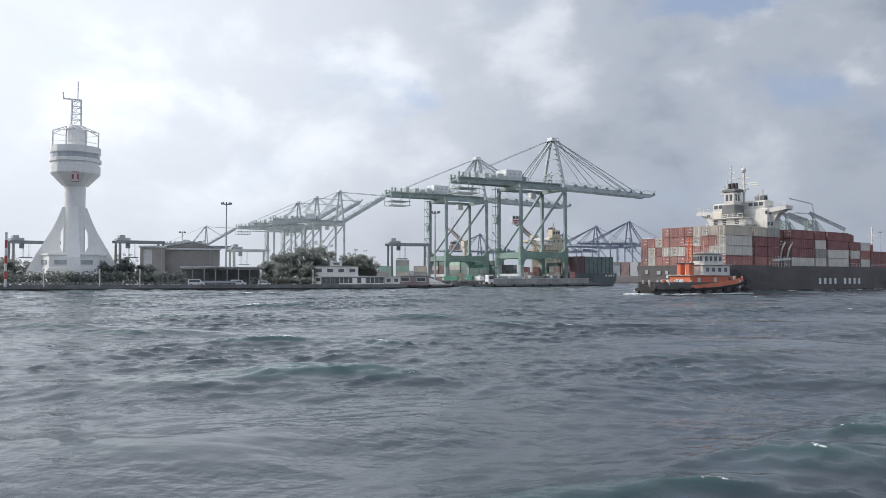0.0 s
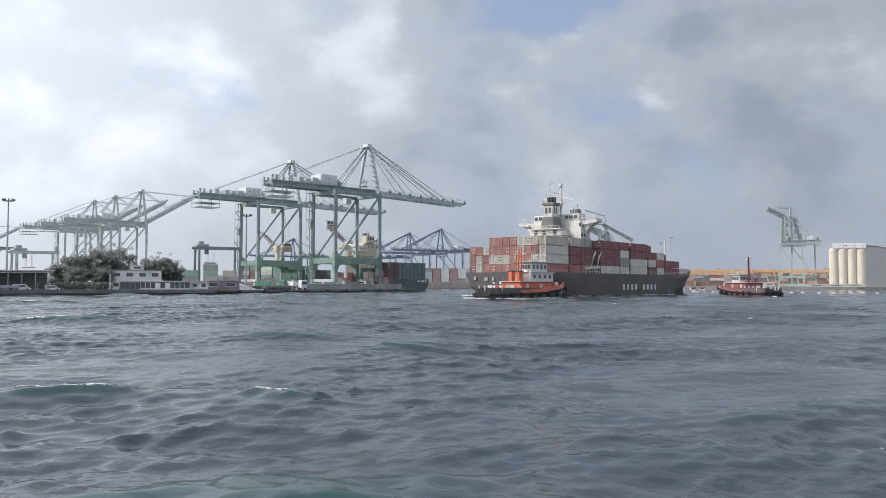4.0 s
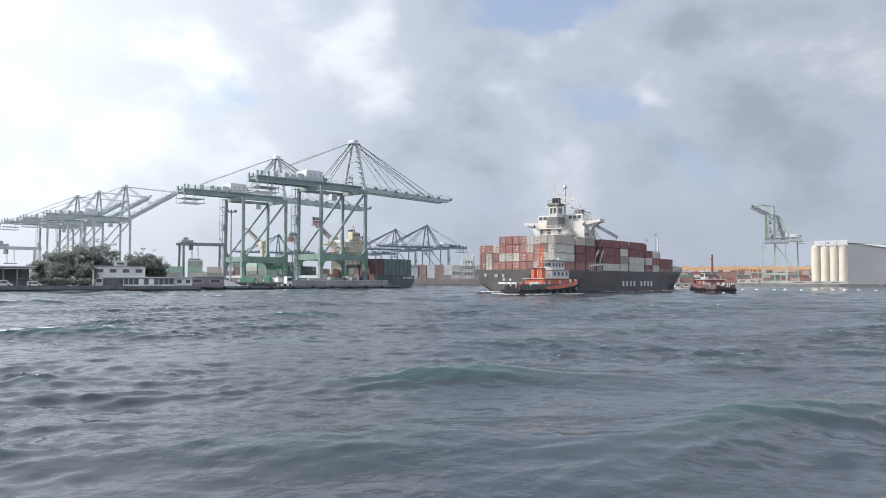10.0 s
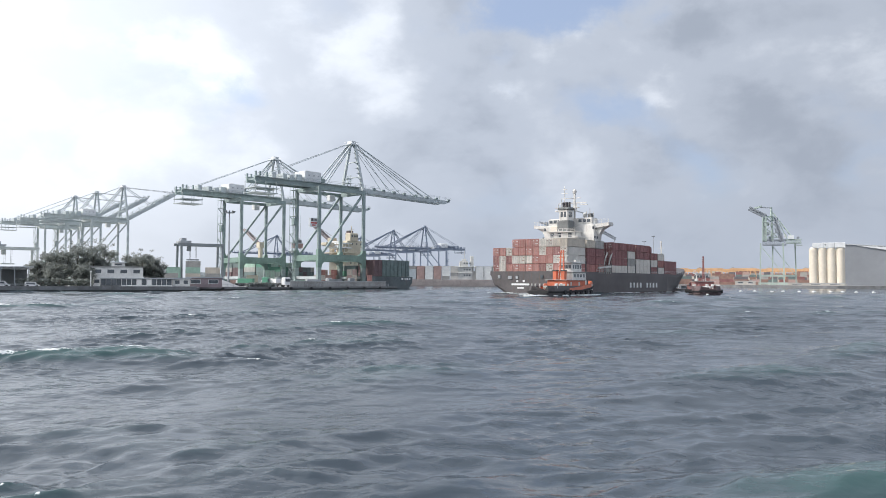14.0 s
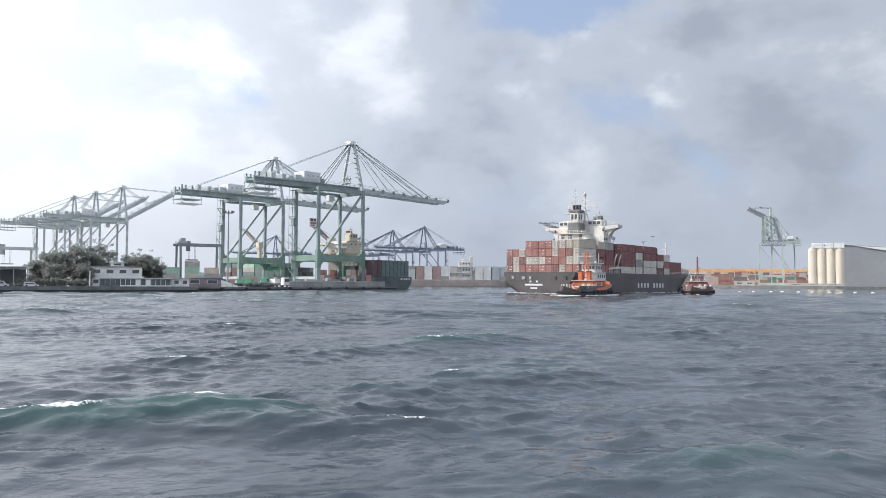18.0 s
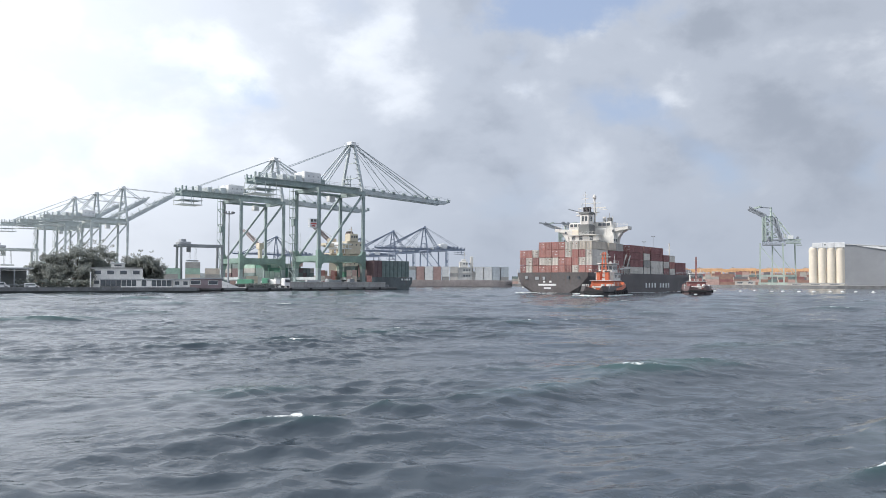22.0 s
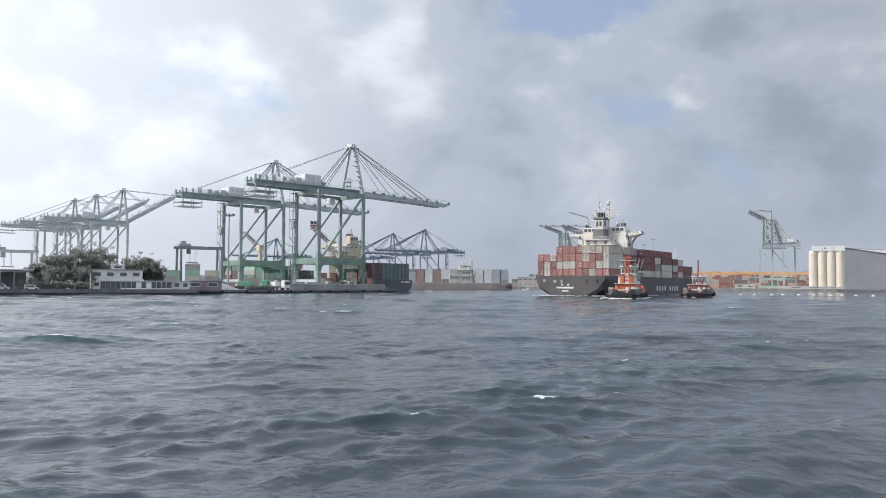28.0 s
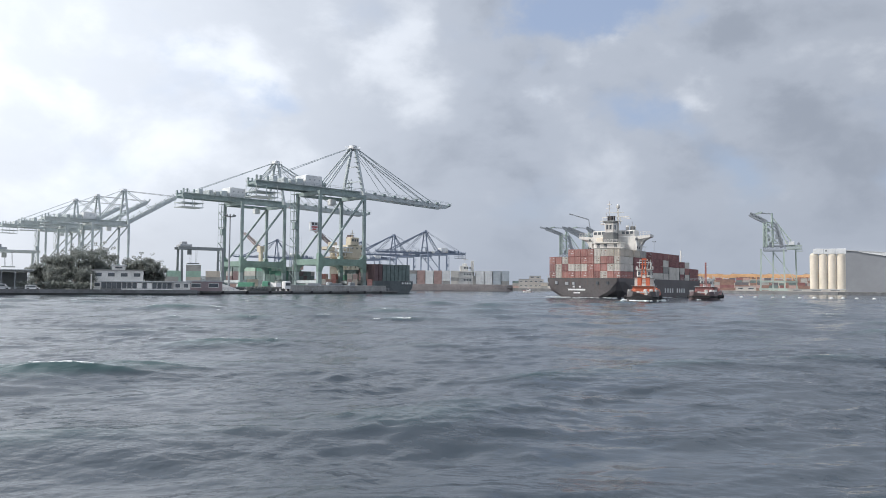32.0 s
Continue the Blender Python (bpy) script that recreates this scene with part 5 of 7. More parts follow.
# ---------------------------------------------------------------- ship at the quay
def docked_ship():
    t = thing("berthed_container_ship", pose(*quay(26.4, 14, 0), 0, 0, math.degrees(math.atan2(V.x, -V.y))), "dark green container ship with cream superstructure moored at the quay", "ship")
    # local +y runs up the quay, away from the harbour mouth
    k = Kit()
    st = [(-1.5, 12.3, 10.2, 5.8, 0.85), (3, 12.4, 11.2, 5.8, 0.8), (14, 12.4, 12.0, 5.8, 0.6), (160, 12.4, 12.2, 5.8, 0.5), (185, 7.0, 4.0, 8.0, 0.45), (198, 0.8, 0.4, 9.0, 0.4)]
    k.loft([hull_ring(u, a, b, z, flare=f) for u, a, b, z, f in st])
    part("hull", k, DOCKHULL, t)
    for x, w in ((5.4, 0.8), (7.2, 0.6), (8.6, 0.9), (10.2, 0.6)):
        part("mooring_port", Kit().box(x - w / 2, x + w / 2, -1.95, -1.2, 4.3, 5.2), MARK, t)
    for row in range(3):
        for c in range(9):
            part("container", box_mesh("teal" if c > 1 else "plum", 12.19), None, t, m=pose((c - 4) * 2.5, 11.8, 5.9 + row * 2.62, 0, 0, 180))
    rng = random.Random(4)
    for b in range(10):
        if 1 <= b <= 4:
            continue
        for row in range(2 if b < 6 else 3):
            for c in range(9):
                part("container", box_mesh(rng.choice(("teal", "green", "teal", "mint", "grey", "plum")), 12.19), None, t, m=pose((c - 4) * 2.5, 14 + b * 13.2, 5.9 + row * 2.62))
    part("accommodation", Kit().bevel_box(-3.0, 11.4, 44, 56, 5.8, 18.0, 0.3), CREAM, t, "cream accommodation block")
    part("boat_deck", Kit().bevel_box(-8.6, 10.4, 43.2, 56.6, 15.0, 15.5, 0.1), CREAM, t)
    part("boat_deck", Kit().bevel_box(-7.4, 10.4, 43.2, 56.6, 18.0, 18.5, 0.1), CREAM, t)
    for x in (-8.2, -5.2, -2.2, 0.8, 3.8, 6.8, 9.8):
        part("deck_post", Kit().beam((x, 43.5, 5.8), (x, 43.5, 18.2), 0.3), CREAM, t)
        part("rail_post", Kit().beam((x, 43.4, 18.5), (x, 43.4, 19.7), 0.16), CREAM, t)
    part("upper_house", Kit().bevel_box(-0.6, 10.4, 45, 55, 18.5, 24.8, 0.3), CREAM, t)
    for sx in (-1, 1):
        part("bridge_wing", Kit().loft([[(sx * x, y, z) for x, z in ((7.5, 21.4), (12.6, 22.2), (12.6, 23.4), (7.5, 23.4))] for y in (47, 53)]), CREAM, t)
    part("wheelhouse", Kit().bevel_box(1.0, 6.4, 44.4, 49, 24.8, 28.8, 0.35), CREAM, t)
    for x in (1.7, 3.3, 4.9):
        part("window", Kit().box(x, x + 0.9, 44.3, 44.5, 26.6, 27.8), GLASS, t)
    part("funnel", Kit().bevel_box(5.0, 8.4, 50.5, 54.5, 24.8, 29.8, 0.5), BOX_COL["plum"], t, "dull plum funnel")
    part("funnel_cap", Kit().bevel_box(5.4, 8.0, 50.9, 54.1, 29.8, 30.6, 0.3), HULL, t)
    part("life_raft", Kit().rod((8.0, 44.7, 20.4), (9.6, 44.7, 20.4), 0.7, 10), HOUSE_W, t)
    part("life_raft", Kit().rod((-5.6, 44.0, 16.4), (-3.8, 44.0, 16.4), 0.7, 10), HOUSE_W, t)
    # stepped open decks beside the house, with their posts
    for x, z in ((-7.0, 20.6), (-4.4, 23.0)):
        part("boat_deck", Kit().bevel_box(x, 2.0, 44.2, 54.6, z, z + 0.5, 0.1), HOUSE_W, t)
        part("boat_deck", Kit().bevel_box(x, x + 0.3, 44.2, 54.6, z + 0.5, z + 1.4, 0.05), HOUSE_W, t)
        for k in range(3):
            part("deck_post", Kit().beam((x + 0.6 + k * 1.9, 44.6, z - 2.3), (x + 0.6 + k * 1.9, 44.6, z), 0.25), HOUSE_W, t)
    for z in (12.6, 16.2, 22.6):
        x0, n = (-2.2, 5) if z < 19 else (2.2, 3)
        for i in range(n):
            part("window", Kit().box(x0 + i * 2.9, x0 + 0.8 + i * 2.9, 43.9 if z < 19 else 44.9, 44.1 if z < 19 else 45.1, z, z + 0.9), GLASS, t)
    k = Kit()
    k.beam((3.6, 47, 28.8), (3.6, 47, 32.6), 0.3)
    k.beam((2.2, 47, 31), (5.0, 47, 31), 0.2)
    part("mast", k, CREAM, t)
    # cargo cranes with their jibs raised towards the bow
    jib_red = paint("deck_crane_brown", (0.30, 0.265, 0.265), 0.6, 0.2, 0.3, 2.0, rust=0.2)
    for y in (53, 125):
        crane = part("deck_crane", Kit().bevel_box(2.6, 4.4, y - 1.4, y + 1.4, 5.8, 25.5, 0.3), CREAM, t, "cream deck crane with a brown lattice jib")
        part("crane_cab", Kit().bevel_box(1.8, 5.2, y - 2.0, y + 2.0, 23.0, 26.6, 0.25), CREAM, crane)
        part("jib", lattice(Kit(), (3.5, y + 1, 25.0), (3.5, y + 19, 35.5), 1.9, 1.8, 10, 0.45, 0.28), jib_red, crane)
        part("jib_stay", Kit().rod((3.5, y, 27.6), (3.5, y + 19, 35.8), 0.12, 6), CABLE, crane)
    upper = ("accommodation", "boat_deck", "deck_post", "rail_post", "upper_house", "bridge_wing", "funnel", "funnel_cap", "window", "mast", "wheelhouse", "life_raft")
    for ob in t.children:
        if ob.name.split(".")[0] in upper:
            ob.data.transform(Matrix.Translation((3.6, -6.0, 0)))
    return t


docked_ship()


# ---------------------------------------------------------------- far container ship
def far_ship():
    a, b = radians(18.65), radians(4.0)
    p, q = Vector((612 * math.sin(a), 612 * math.cos(a))), Vector((620 * math.sin(b), 620 * math.cos(b)))
    d = (q - p).normalized()
    t = thing("far_container_ship", pose(p.x, p.y, 0, 0, 0, math.degrees(math.atan2(-d.x, d.y))), "haze-pale brown-hulled container ship lying across the basin", "ship")
    k = Kit()
    st = [(-1.5, 10.5, 6.0, 5.2, 0.75), (4, 11.3, 10.6, 5.2, 0.7), (14, 11.4, 11.2, 5.2, 0.5), (125, 11.4, 11.2, 5.2, 0.5), (146, 6.0, 3.0, 7.5, 0.45), (158, 0.8, 0.3, 8.5, 0.4)]
    k.loft([hull_ring(u, x, w, z, flare=f) for u, x, w, z, f in st])
    part("hull", k, BROWNHULL, t)
    cols = ["pale", "pale", "bright", "bright", "", "", "white", "bright", "pink", "bright", "pink", "pale", "pink", "bright", "pink", "pink", "pink", "grey"]
    for i, c in enumerate(cols):
        if not c:
            continue
        for x in range(9):
            for row in range(4):
                cc = c if (x + row + i) % 7 else "grey"
                part("container", box_mesh(cc, 6.06), None, t, m=pose((x - 4) * 2.49, 1.5 + i * 6.6, 5.3 + row * 2.62))
    aft = pose(0, -5.0, 0)
    part("accommodation", Kit().bevel_box(-10.5, 10.5, 35, 47, 5.2, 15.2, 0.3), SHIP_W, t, m=aft)
    part("boat_deck", Kit().bevel_box(-11.2, 11.2, 33.0, 49.0, 15.0, 15.4, 0.1), SHIP_W, t, m=aft)
    part("boat_deck", Kit().bevel_box(-11.2, 11.2, 34.6, 47.0, 10.4, 10.8, 0.1), SHIP_W, t, m=aft)
    part("deckhouse", Kit().bevel_box(-8.0, 8.0, 32.4, 36.2, 5.2, 12.0, 0.2), SHIP_W, t, m=aft)
    part("bridge", Kit().bevel_box(-9.5, 9.5, 38.4, 45.0, 15.4, 19.8, 0.3), SHIP_W, t, m=aft)
    part("funnel", Kit().bevel_box(-2.5, 2.5, 33.8, 36.4, 12.0, 24.0, 0.4), SHIP_W, t, m=aft)
    part("mast", Kit().beam((0, 41, 19.8), (0, 41, 28), 0.4), SHIP_W, t, m=aft)
    part("yardarm", Kit().beam((0, 38.6, 25), (0, 43.4, 25), 0.25), SHIP_W, t, m=aft)
    part("monkey_island", Kit().bevel_box(-4, 4, 39.5, 43.0, 19.8, 21.6, 0.2), SHIP_W, t, m=aft)
    for z in (8, 12.4, 17.4):
        for i in range(3):
            part("window", Kit().box(*(sorted((-10.6, -10.4)) if z < 17 else (-9.6, -9.4)), 36.5 + i * 2.1, 37.6 + i * 2.1, z, z + 1.2), GLASS, t, m=aft)
    return t


far_ship()

# ---------------------------------------------------------------- distant blue cranes
BLUES = (BLUE_CRANE, BLUE_CRANE, paint("crane_faded_blue", (0.17, 0.21, 0.28), 0.6, 0.2))
far_crane = sts_crane(0, "distant faded blue container crane with its boom lowered", BLUES, 1.7)
tagged(far_crane, group="distant container cranes")
# an older type: a lower girder under a tall apex frame
for me in {ob.data for ob in far_crane.children_recursive}:
    for vert in me.vertices:
        z = vert.co.z
        vert.co.z = z * 0.877 if z < 46.6 else 40.85 + (z - 46.6) * 1.17
far_crane.matrix_basis = pose(183.6, 985.4, 3.0, 0, 0, 197)
for x, y in ((190, 898), (22, 1150), (146, 1140)):
    copy_thing(far_crane, pose(x + 17.6, y + 5.4, 3.0, 0, 0, 197))


# ---------------------------------------------------------------- load under the second crane
def hoisted_load():
    t = thing("hoisted_container", pose(0, 0, 0), "pale red container hanging from a white spreader under the crane", "container")
    part("load", box_mesh("pink", 6.06), None, t, m=pose(0, -3.03, -1.6))
    part("spreader", Kit().box(-1.15, 1.15, -3.2, 3.2, 1.05, 1.5), HOUSE_W, t)
    part("headblock", Kit().bevel_box(-1.2, 1.2, -2.2, 2.2, 1.5, 3.0, 0.15), SHIP_G, t)
    part("sheave", Kit().bevel_box(-1.0, 1.0, -1.6, 1.6, 3.0, 3.9, 0.15), HOUSE_W, t)
    for x in (-0.9, 0.9):
        for y in (-1.4, 1.4):
            part("hoist_rope", Kit().rod((x, y, 3.6), (x, y, 17.0), 0.05, 5), CABLE, t)
    return t


hoisted = hoisted_load()


# ---------------------------------------------------------------- gooseneck cranes across the harbour
def gooseneck_crane(arm=False, tip=(-29, 65)):
    t = thing("gooseneck_crane", pose(0, 0, 0), "pale green jointed-boom container crane standing with its boom folded up", "crane", "folded cranes across the harbour")
    pale = paint("crane_faded_green", (0.42, 0.50, 0.46), 0.6, 0.2, 0.1, 1.0, rust=0.1)
    grey = paint("crane_slate", (0.27, 0.30, 0.335), 0.6, 0.2, 0.1, 1.0)
    tx, tz = tip
    for sx in (-1, 1):
        for sy in (-1, 1):
            part("leg", Kit().beam((sx * 9.2 + 4.6 * sy - 2.4, sy * 8, 0), (sx * 8.6 + 4.6 * sy - 2.4, sy * 7, 35), 1.15, 1.15, (1, 0, 0)), pale, t)
    for sy in (-1, 1):
        part("diagonal_brace", Kit().beam((7.0 + 4.6 * sy, sy * 8, 8), (-11.0 + 4.6 * sy, sy * 7, 33), 0.55), pale, t)
        part("portal_beam", Kit().beam((-12.0 + 4.6 * sy, sy * 8, 8), (7.5 + 4.6 * sy, sy * 8, 8), 1.2, 1.5), pale, t)
        part("ground_beam", Kit().beam((-13 + 4.6 * sy, sy * 8, 1.4), (8.5 + 4.6 * sy, sy * 8, 1.4), 1.4, 1.8), pale, t)
    for sx in (-1, 1):
        part("cross_beam", Kit().beam((sx * 9.2 - 7.0, -8, 8), (sx * 9.2 + 2.2, 8, 8), 1.3, 1.6), pale, t)
    part("girder", lattice(Kit(), (-14, 0, 35.8), (4, 0, 35.8), 6.4, 4.2, 6, 0.8, 0.4), grey, t)
    part("rear_girder", lattice(Kit(), (4, 0, 36.6), (15.5, 0, 36.6), 6.0, 3.0, 6, 0.6, 0.35), pale, t)
    for y in (-3, 3):
        part("inner_boom", lattice(Kit(), (-12.6, y, 37), (-12.6, y, 58), 1.2, 2.6, 9, 0.95, 0.5), pale if y < 0 else grey, t)
        part("outer_boom", lattice(Kit(), (-11.5, y, 58), (tx, y, tz), 1.2, 2.4, 8, 1.0, 0.5), grey, t)
        part("boom_tip", Kit().beam((tx + 4, y, tz - 0.2), (tx + 10, y, tz + 1.4), 0.8, 1.0), pale, t)
        part("apex_leg", Kit().beam((-6.4, y, 37), (-7.2, y * 0.5, 65.5), 1.3), pale, t)
        part("rear_apex_leg", lattice(Kit(), (0.5, y, 37), (-4.5, y * 0.6, 57), 1.0, 2.2, 8, 0.8, 0.5), grey, t)
        part("link_stay", Kit().beam((tx + 9, y, tz + 0.6), (-7, y * 0.5, 65), 0.5), grey, t)
        part("back_stay", Kit().beam((-6.0, y * 0.5, 61), (10, y, 38), 0.75), pale, t)
        part("tie_rod", Kit().beam((-12, y, 57.5), (-3, y, 49), 0.6), grey, t)
        part("tie_rod", Kit().beam((-12, y, 48), (-2, y, 40), 0.5), pale, t)
        part("tie_rod", Kit().beam((-1, y, 52), (4.5, y, 39), 0.6), pale, t)
        part("tie_rod", Kit().beam((-12.4, y, 58), (-4.5, y * 0.6, 57), 0.8), pale, t)
    for i in range(6):
        part("boom_tie", Kit().beam((-12.5, -3, 39 + 3.6 * i), (-12.5, 3, 39 + 3.6 * i), 0.6), grey, t)
        part("walkway", Kit().box(-7.4 - 0.1 * i, -2.8 - 0.6 * i, -3.2, 3.2, 40 + 3.6 * i, 40.25 + 3.6 * i), pale, t)
    if arm:
        for y in (-2.4, 2.4):
            part("lowered_arm", lattice(Kit(), (-9.4, y, 65.5), (21.5, y, 48.0), 1.1, 2.3, 12, 0.8, 0.5), grey, t)
            part("arm_link", Kit().beam((-9.4, y, 65.5), (-7.0, y, 61.0), 0.9), grey, t)
            part("arm_strut", Kit().beam((21.5, y, 48.0), (16.0, y, 38), 0.6), grey, t)
            part("jib_nose", Kit().beam((-28, y, 64.4), (-35, y, 66.4), 0.9, 1.4), grey, t)
    part("machinery_house", Kit().bevel_box(5.5, 10, -4, 4, 38.4, 41.2, 0.3), HOUSE_W, t)
    part("operator_cab", Kit().bevel_box(-10.5, -8.8, -1.5, 1.5, 42, 45, 0.3), HOUSE_W, t)
    part("white_panel", Kit().box(-14.2, -13.6, -3.2, -0.4, 39, 49), HOUSE_W, t)
    for i, (x, z, w, h) in enumerate(((-10.6, 50, 1.8, 3.2), (-4.6, 44, 2.0, 3.4), (-1.4, 41, 2.6, 2.6), (2.4, 39.6, 2.4, 3.0), (-9.4, 38.6, 3.4, 2.4), (-5.6, 53, 1.6, 2.6))):
        part("winch_cabin", Kit().bevel_box(x, x + w, -2.6, 2.6 - (i % 2) * 2, z, z + h, 0.2), HOUSE_W if i % 3 == 0 else grey, t)
    for i in range(5):
        part("stair_flight", Kit().beam((-11.8 + (i % 2) * 4.6, -3.3, 38 + i * 3.9), (-7.2 - (i % 2) * 4.6, -3.3, 41.9 + i * 3.9), 0.5), pale, t)
    part("rope_drum", Kit().rod((13, -2.5, 39.4), (13, 2.5, 39.4), 1.1, 12), grey, t)
    part("service_platform", Kit().box(10.5, 16.2, -3.5, 3.5, 33.2, 33.6), pale, t)
    return t


g = gooseneck_crane(tip=(-24.5, 65.2))
g.matrix_basis = spot(37.5, 700, 2.2)
g2 = gooseneck_crane(True)
g2.matrix_basis = spot(23.25, 835, 2.2)
copy_thing(g2, spot(24.9, 835, 2.2))
# a slender jib raised behind the first of the two
slate_grey = paint("jib_grey", (0.38, 0.41, 0.44), 0.6, 0.15)
for y in (-1.2, 1.2):
    part("raised_jib", lattice(Kit(), (16.8, y, 74.4), (-3.6, y, 80.6), 0.45, 0.7, 10, 0.2, 0.11), slate_grey, g2)
    part("jib_mast", lattice(Kit(), (21.4, y, 48.0), (16.8, y, 74.4), 0.45, 0.7, 12, 0.2, 0.11), slate_grey, g2)


# ---------------------------------------------------------------- silos and the big shed
def silo_row():
    t = thing("silo_block", spot(40.3, 700, 2.2), "row of four pale concrete grain silos under a white headhouse", "silo")
    for i in range(4):
        k = Kit()
        k.turned([(3.26, 1.5), (3.26, 28.9), (3.1, 29.9), (2.6, 30.8), (1.6, 31.5), (0.3, 31.8)], 24, -9.9 + i * 6.6, 0)
        part("silo", k, SILO, t, smooth=False)
    part("headhouse", Kit().bevel_box(-10.5, 13.5, -3, 3, 30.9, 35.0, 0.25), HOUSE_W, t)
    for x in (-2.6, 5.6):
        part("joint_strip", Kit().box(x - 0.2, x + 0.2, -3.14, -2.95, 31.0, 34.8), WARE, t)
    for i in (1,):
        part("window", Kit().box(-8.5 + i * 7.0, -7.4 + i * 7.0, -3.1, -2.95, 32.7, 33.8), GLASS, t)
    part("plinth", Kit().box(-15, 14, -6, 6, 0, 1.6), CONCRETE, t)
    return t


silo_row()


def big_shed():
    t = thing("storage_shed", spot(44.55, 768, 2.2, 8), "very large grey sheet-metal storage shed", "warehouse")
    k = Kit()
    k.loft([[(x, y, z) for x, z in ((-43, 0), (76, 0), (76, 28), (-43, 36.1))] for y in (0, 80)])
    part("wall", k, paint("shed_blue_grey_sheet", (0.27, 0.285, 0.31), 0.7, 0.10, 0.03, 0.2), t)
    k = Kit()
    k.loft([[(x, y, z) for x, z in ((-44, 36.2), (77, 28.0), (77, 28.8), (-44, 37.0))] for y in (-1, 81)])
    part("roof", k, WARE_ROOF, t)
    part("pale_roof_face", Kit().loft([[(x, -1.25, a), (x, -1.05, a), (x, -1.05, b), (x, -1.25, b)] for x, a, b in ((-33, 35.0, 35.2), (-11, 31.2, 33.7), (76, 22.0, 27.6))]), HOUSE_W, t, "bright white roof sheeting")
    return t


big_shed()


# ---------------------------------------------------------------- rubber-tyred gantries
def yard_gantry(body, span=20.0, height=20.0, thick=1.1, label="green rubber-tyred gantry crane over the container yard", group="gantry cranes in the yard"):
    t = thing("yard_gantry", pose(0, 0, 0), label, "crane", group)
    h = span / 2
    for sx in (-1, 1):
        for y in (-4.6, 4.6):
            part("leg", Kit().beam((sx * h, y, 1.5), (sx * h, y * 0.8, height - 1.5), 0.8, 0.9, (1, 0, 0)), body, t)
        part("sill_beam", Kit().beam((sx * h, -6, 1.6), (sx * h, 6, 1.6), 0.9, 1.2), body, t)
        for y in (-5, -2.4, 2.4, 5):
            part("wheel", Kit().rod((sx * h - 0.4, y, 0.75), (sx * h + 0.4, y, 0.75), 0.75, 12), RUBBER, t)
    for y in (-3.6, 3.6):
        part("girder", Kit().beam((-h - 1.5, y, height - 1.2), (h + 0.8, y, height - 1.2), 0.8, thick), body, t)
    part("trolley", Kit().bevel_box(-h - 0.8, -h + 4.2, -3.6, 3.6, height - 0.5, height + 0.4, 0.15), POLE, t)
    part("drive_house", Kit().bevel_box(-h + 0.2, -h + 2.4, -2.4, 2.4, height + 0.4, height + 1.6, 0.15), POLE, t)
    part("operator_cab", Kit().bevel_box(-h + 3.2, -h + 4.8, -0.9, 0.9, height - 3.9, height - 1.9, 0.2), body, t)
    k = Kit()
    for x in (-h + 4.5, -h + 7.0):
        for y in (-1, 1):
            k.rod((x, y, height - 1), (x, y, height - 7.6), 0.06, 5)
    part("hoist_rope", k, CABLE, t)
    part("spreader", Kit().box(-h + 3.2, -h + 8, -1.2, 1.2, height - 8.0, height - 7.5), body, t)
    return t


slate = paint("gantry_slate", (0.23, 0.255, 0.27), 0.6, 0.2, 0.2, 1.5, rust=0.15)
rtg = yard_gantry(slate, 17.5, 18.9, 1.1, "dark grey rubber-tyred gantry crane over the container yard")
rtg.matrix_basis = spot(-3.95, 352, turn=14)
copy_thing(rtg, spot(-23.0, 352, turn=14))
copy_thing(rtg, spot(-18.0, 395, turn=14))
pale_rtg = yard_gantry(paint("gantry_pale_green", (0.50, 0.54, 0.525), 0.6, 0.2, 0.2, 1.5, rust=0.15), 16.0, 16.5, 1.1, "pale green rubber-tyred gantry crane over the container yard")
pale_rtg.matrix_basis = spot(-15.6, 372, turn=14)
copy_thing(rtg, spot(-29.5, 372, turn=14))
yel = yard_gantry(YELLOW, 24, 17.4, 2.6, "orange-yellow gantry crane in the far terminal", "yellow gantries across the harbour")
yel.matrix_basis = spot(29.6, 905, 2.2)
for az, r in ((30.6, 880), (31.7, 930), (32.9, 880), (34.0, 915), (35.1, 880), (36.3, 905), (37.4, 885), (38.5, 925), (39.7, 890), (28.5, 930), (27.3, 890), (26.1, 950),
              (28.0, 1000), (29.1, 990), (30.1, 1010), (31.2, 985), (32.3, 1005), (33.4, 990), (34.6, 1010), (35.8, 985), (36.9, 1000), (38.0, 990), (39.1, 1005)):
    copy_thing(yel, spot(az, r, 2.2))


# ---------------------------------------------------------------- container yards
def yard(az0, az1, r, rows, tiers, colours, seed, turn=0.0, length=12.19, z=LAND_Z, group="containers stacked in the yard"):
    rng = random.Random(seed)
    a0, a1 = radians(az0), radians(az1)
    x0, y0, x1, y1 = r * math.sin(a0), r * math.cos(a0), r * math.sin(a1), r * math.cos(a1)
    run = math.hypot(x1 - x0, y1 - y0)
    n = max(1, int(run / (length + 0.5)))
    for row in range(rows):
        for i in range(n):
            f = (i + 0.5) / n
            top = rng.randint(max(1, tiers - 1), tiers)
            for h in range(top):
                am = math.atan2(x0 + (x1 - x0) * f, y0 + (y1 - y0) * f)
                m = spot(math.degrees(am), r + row * 3.0, z) @ pose(length / 2, 0, h * 2.62, 0, 0, 90)
                box_at(rng.choice(colours), m, length, group=group)


def stack(az, r, wide, tiers, colours, seed, length=6.06):
    """Containers piled end-on to the water."""
    rng = random.Random(seed)
    for i in range(wide):
        for h in range(tiers - (1 if rng.random() < 0.25 else 0)):
            box_at(rng.choice(colours), spot(az, r) @ pose((i - (wide - 1) / 2) * 2.5, 0, h * 2.62), length)


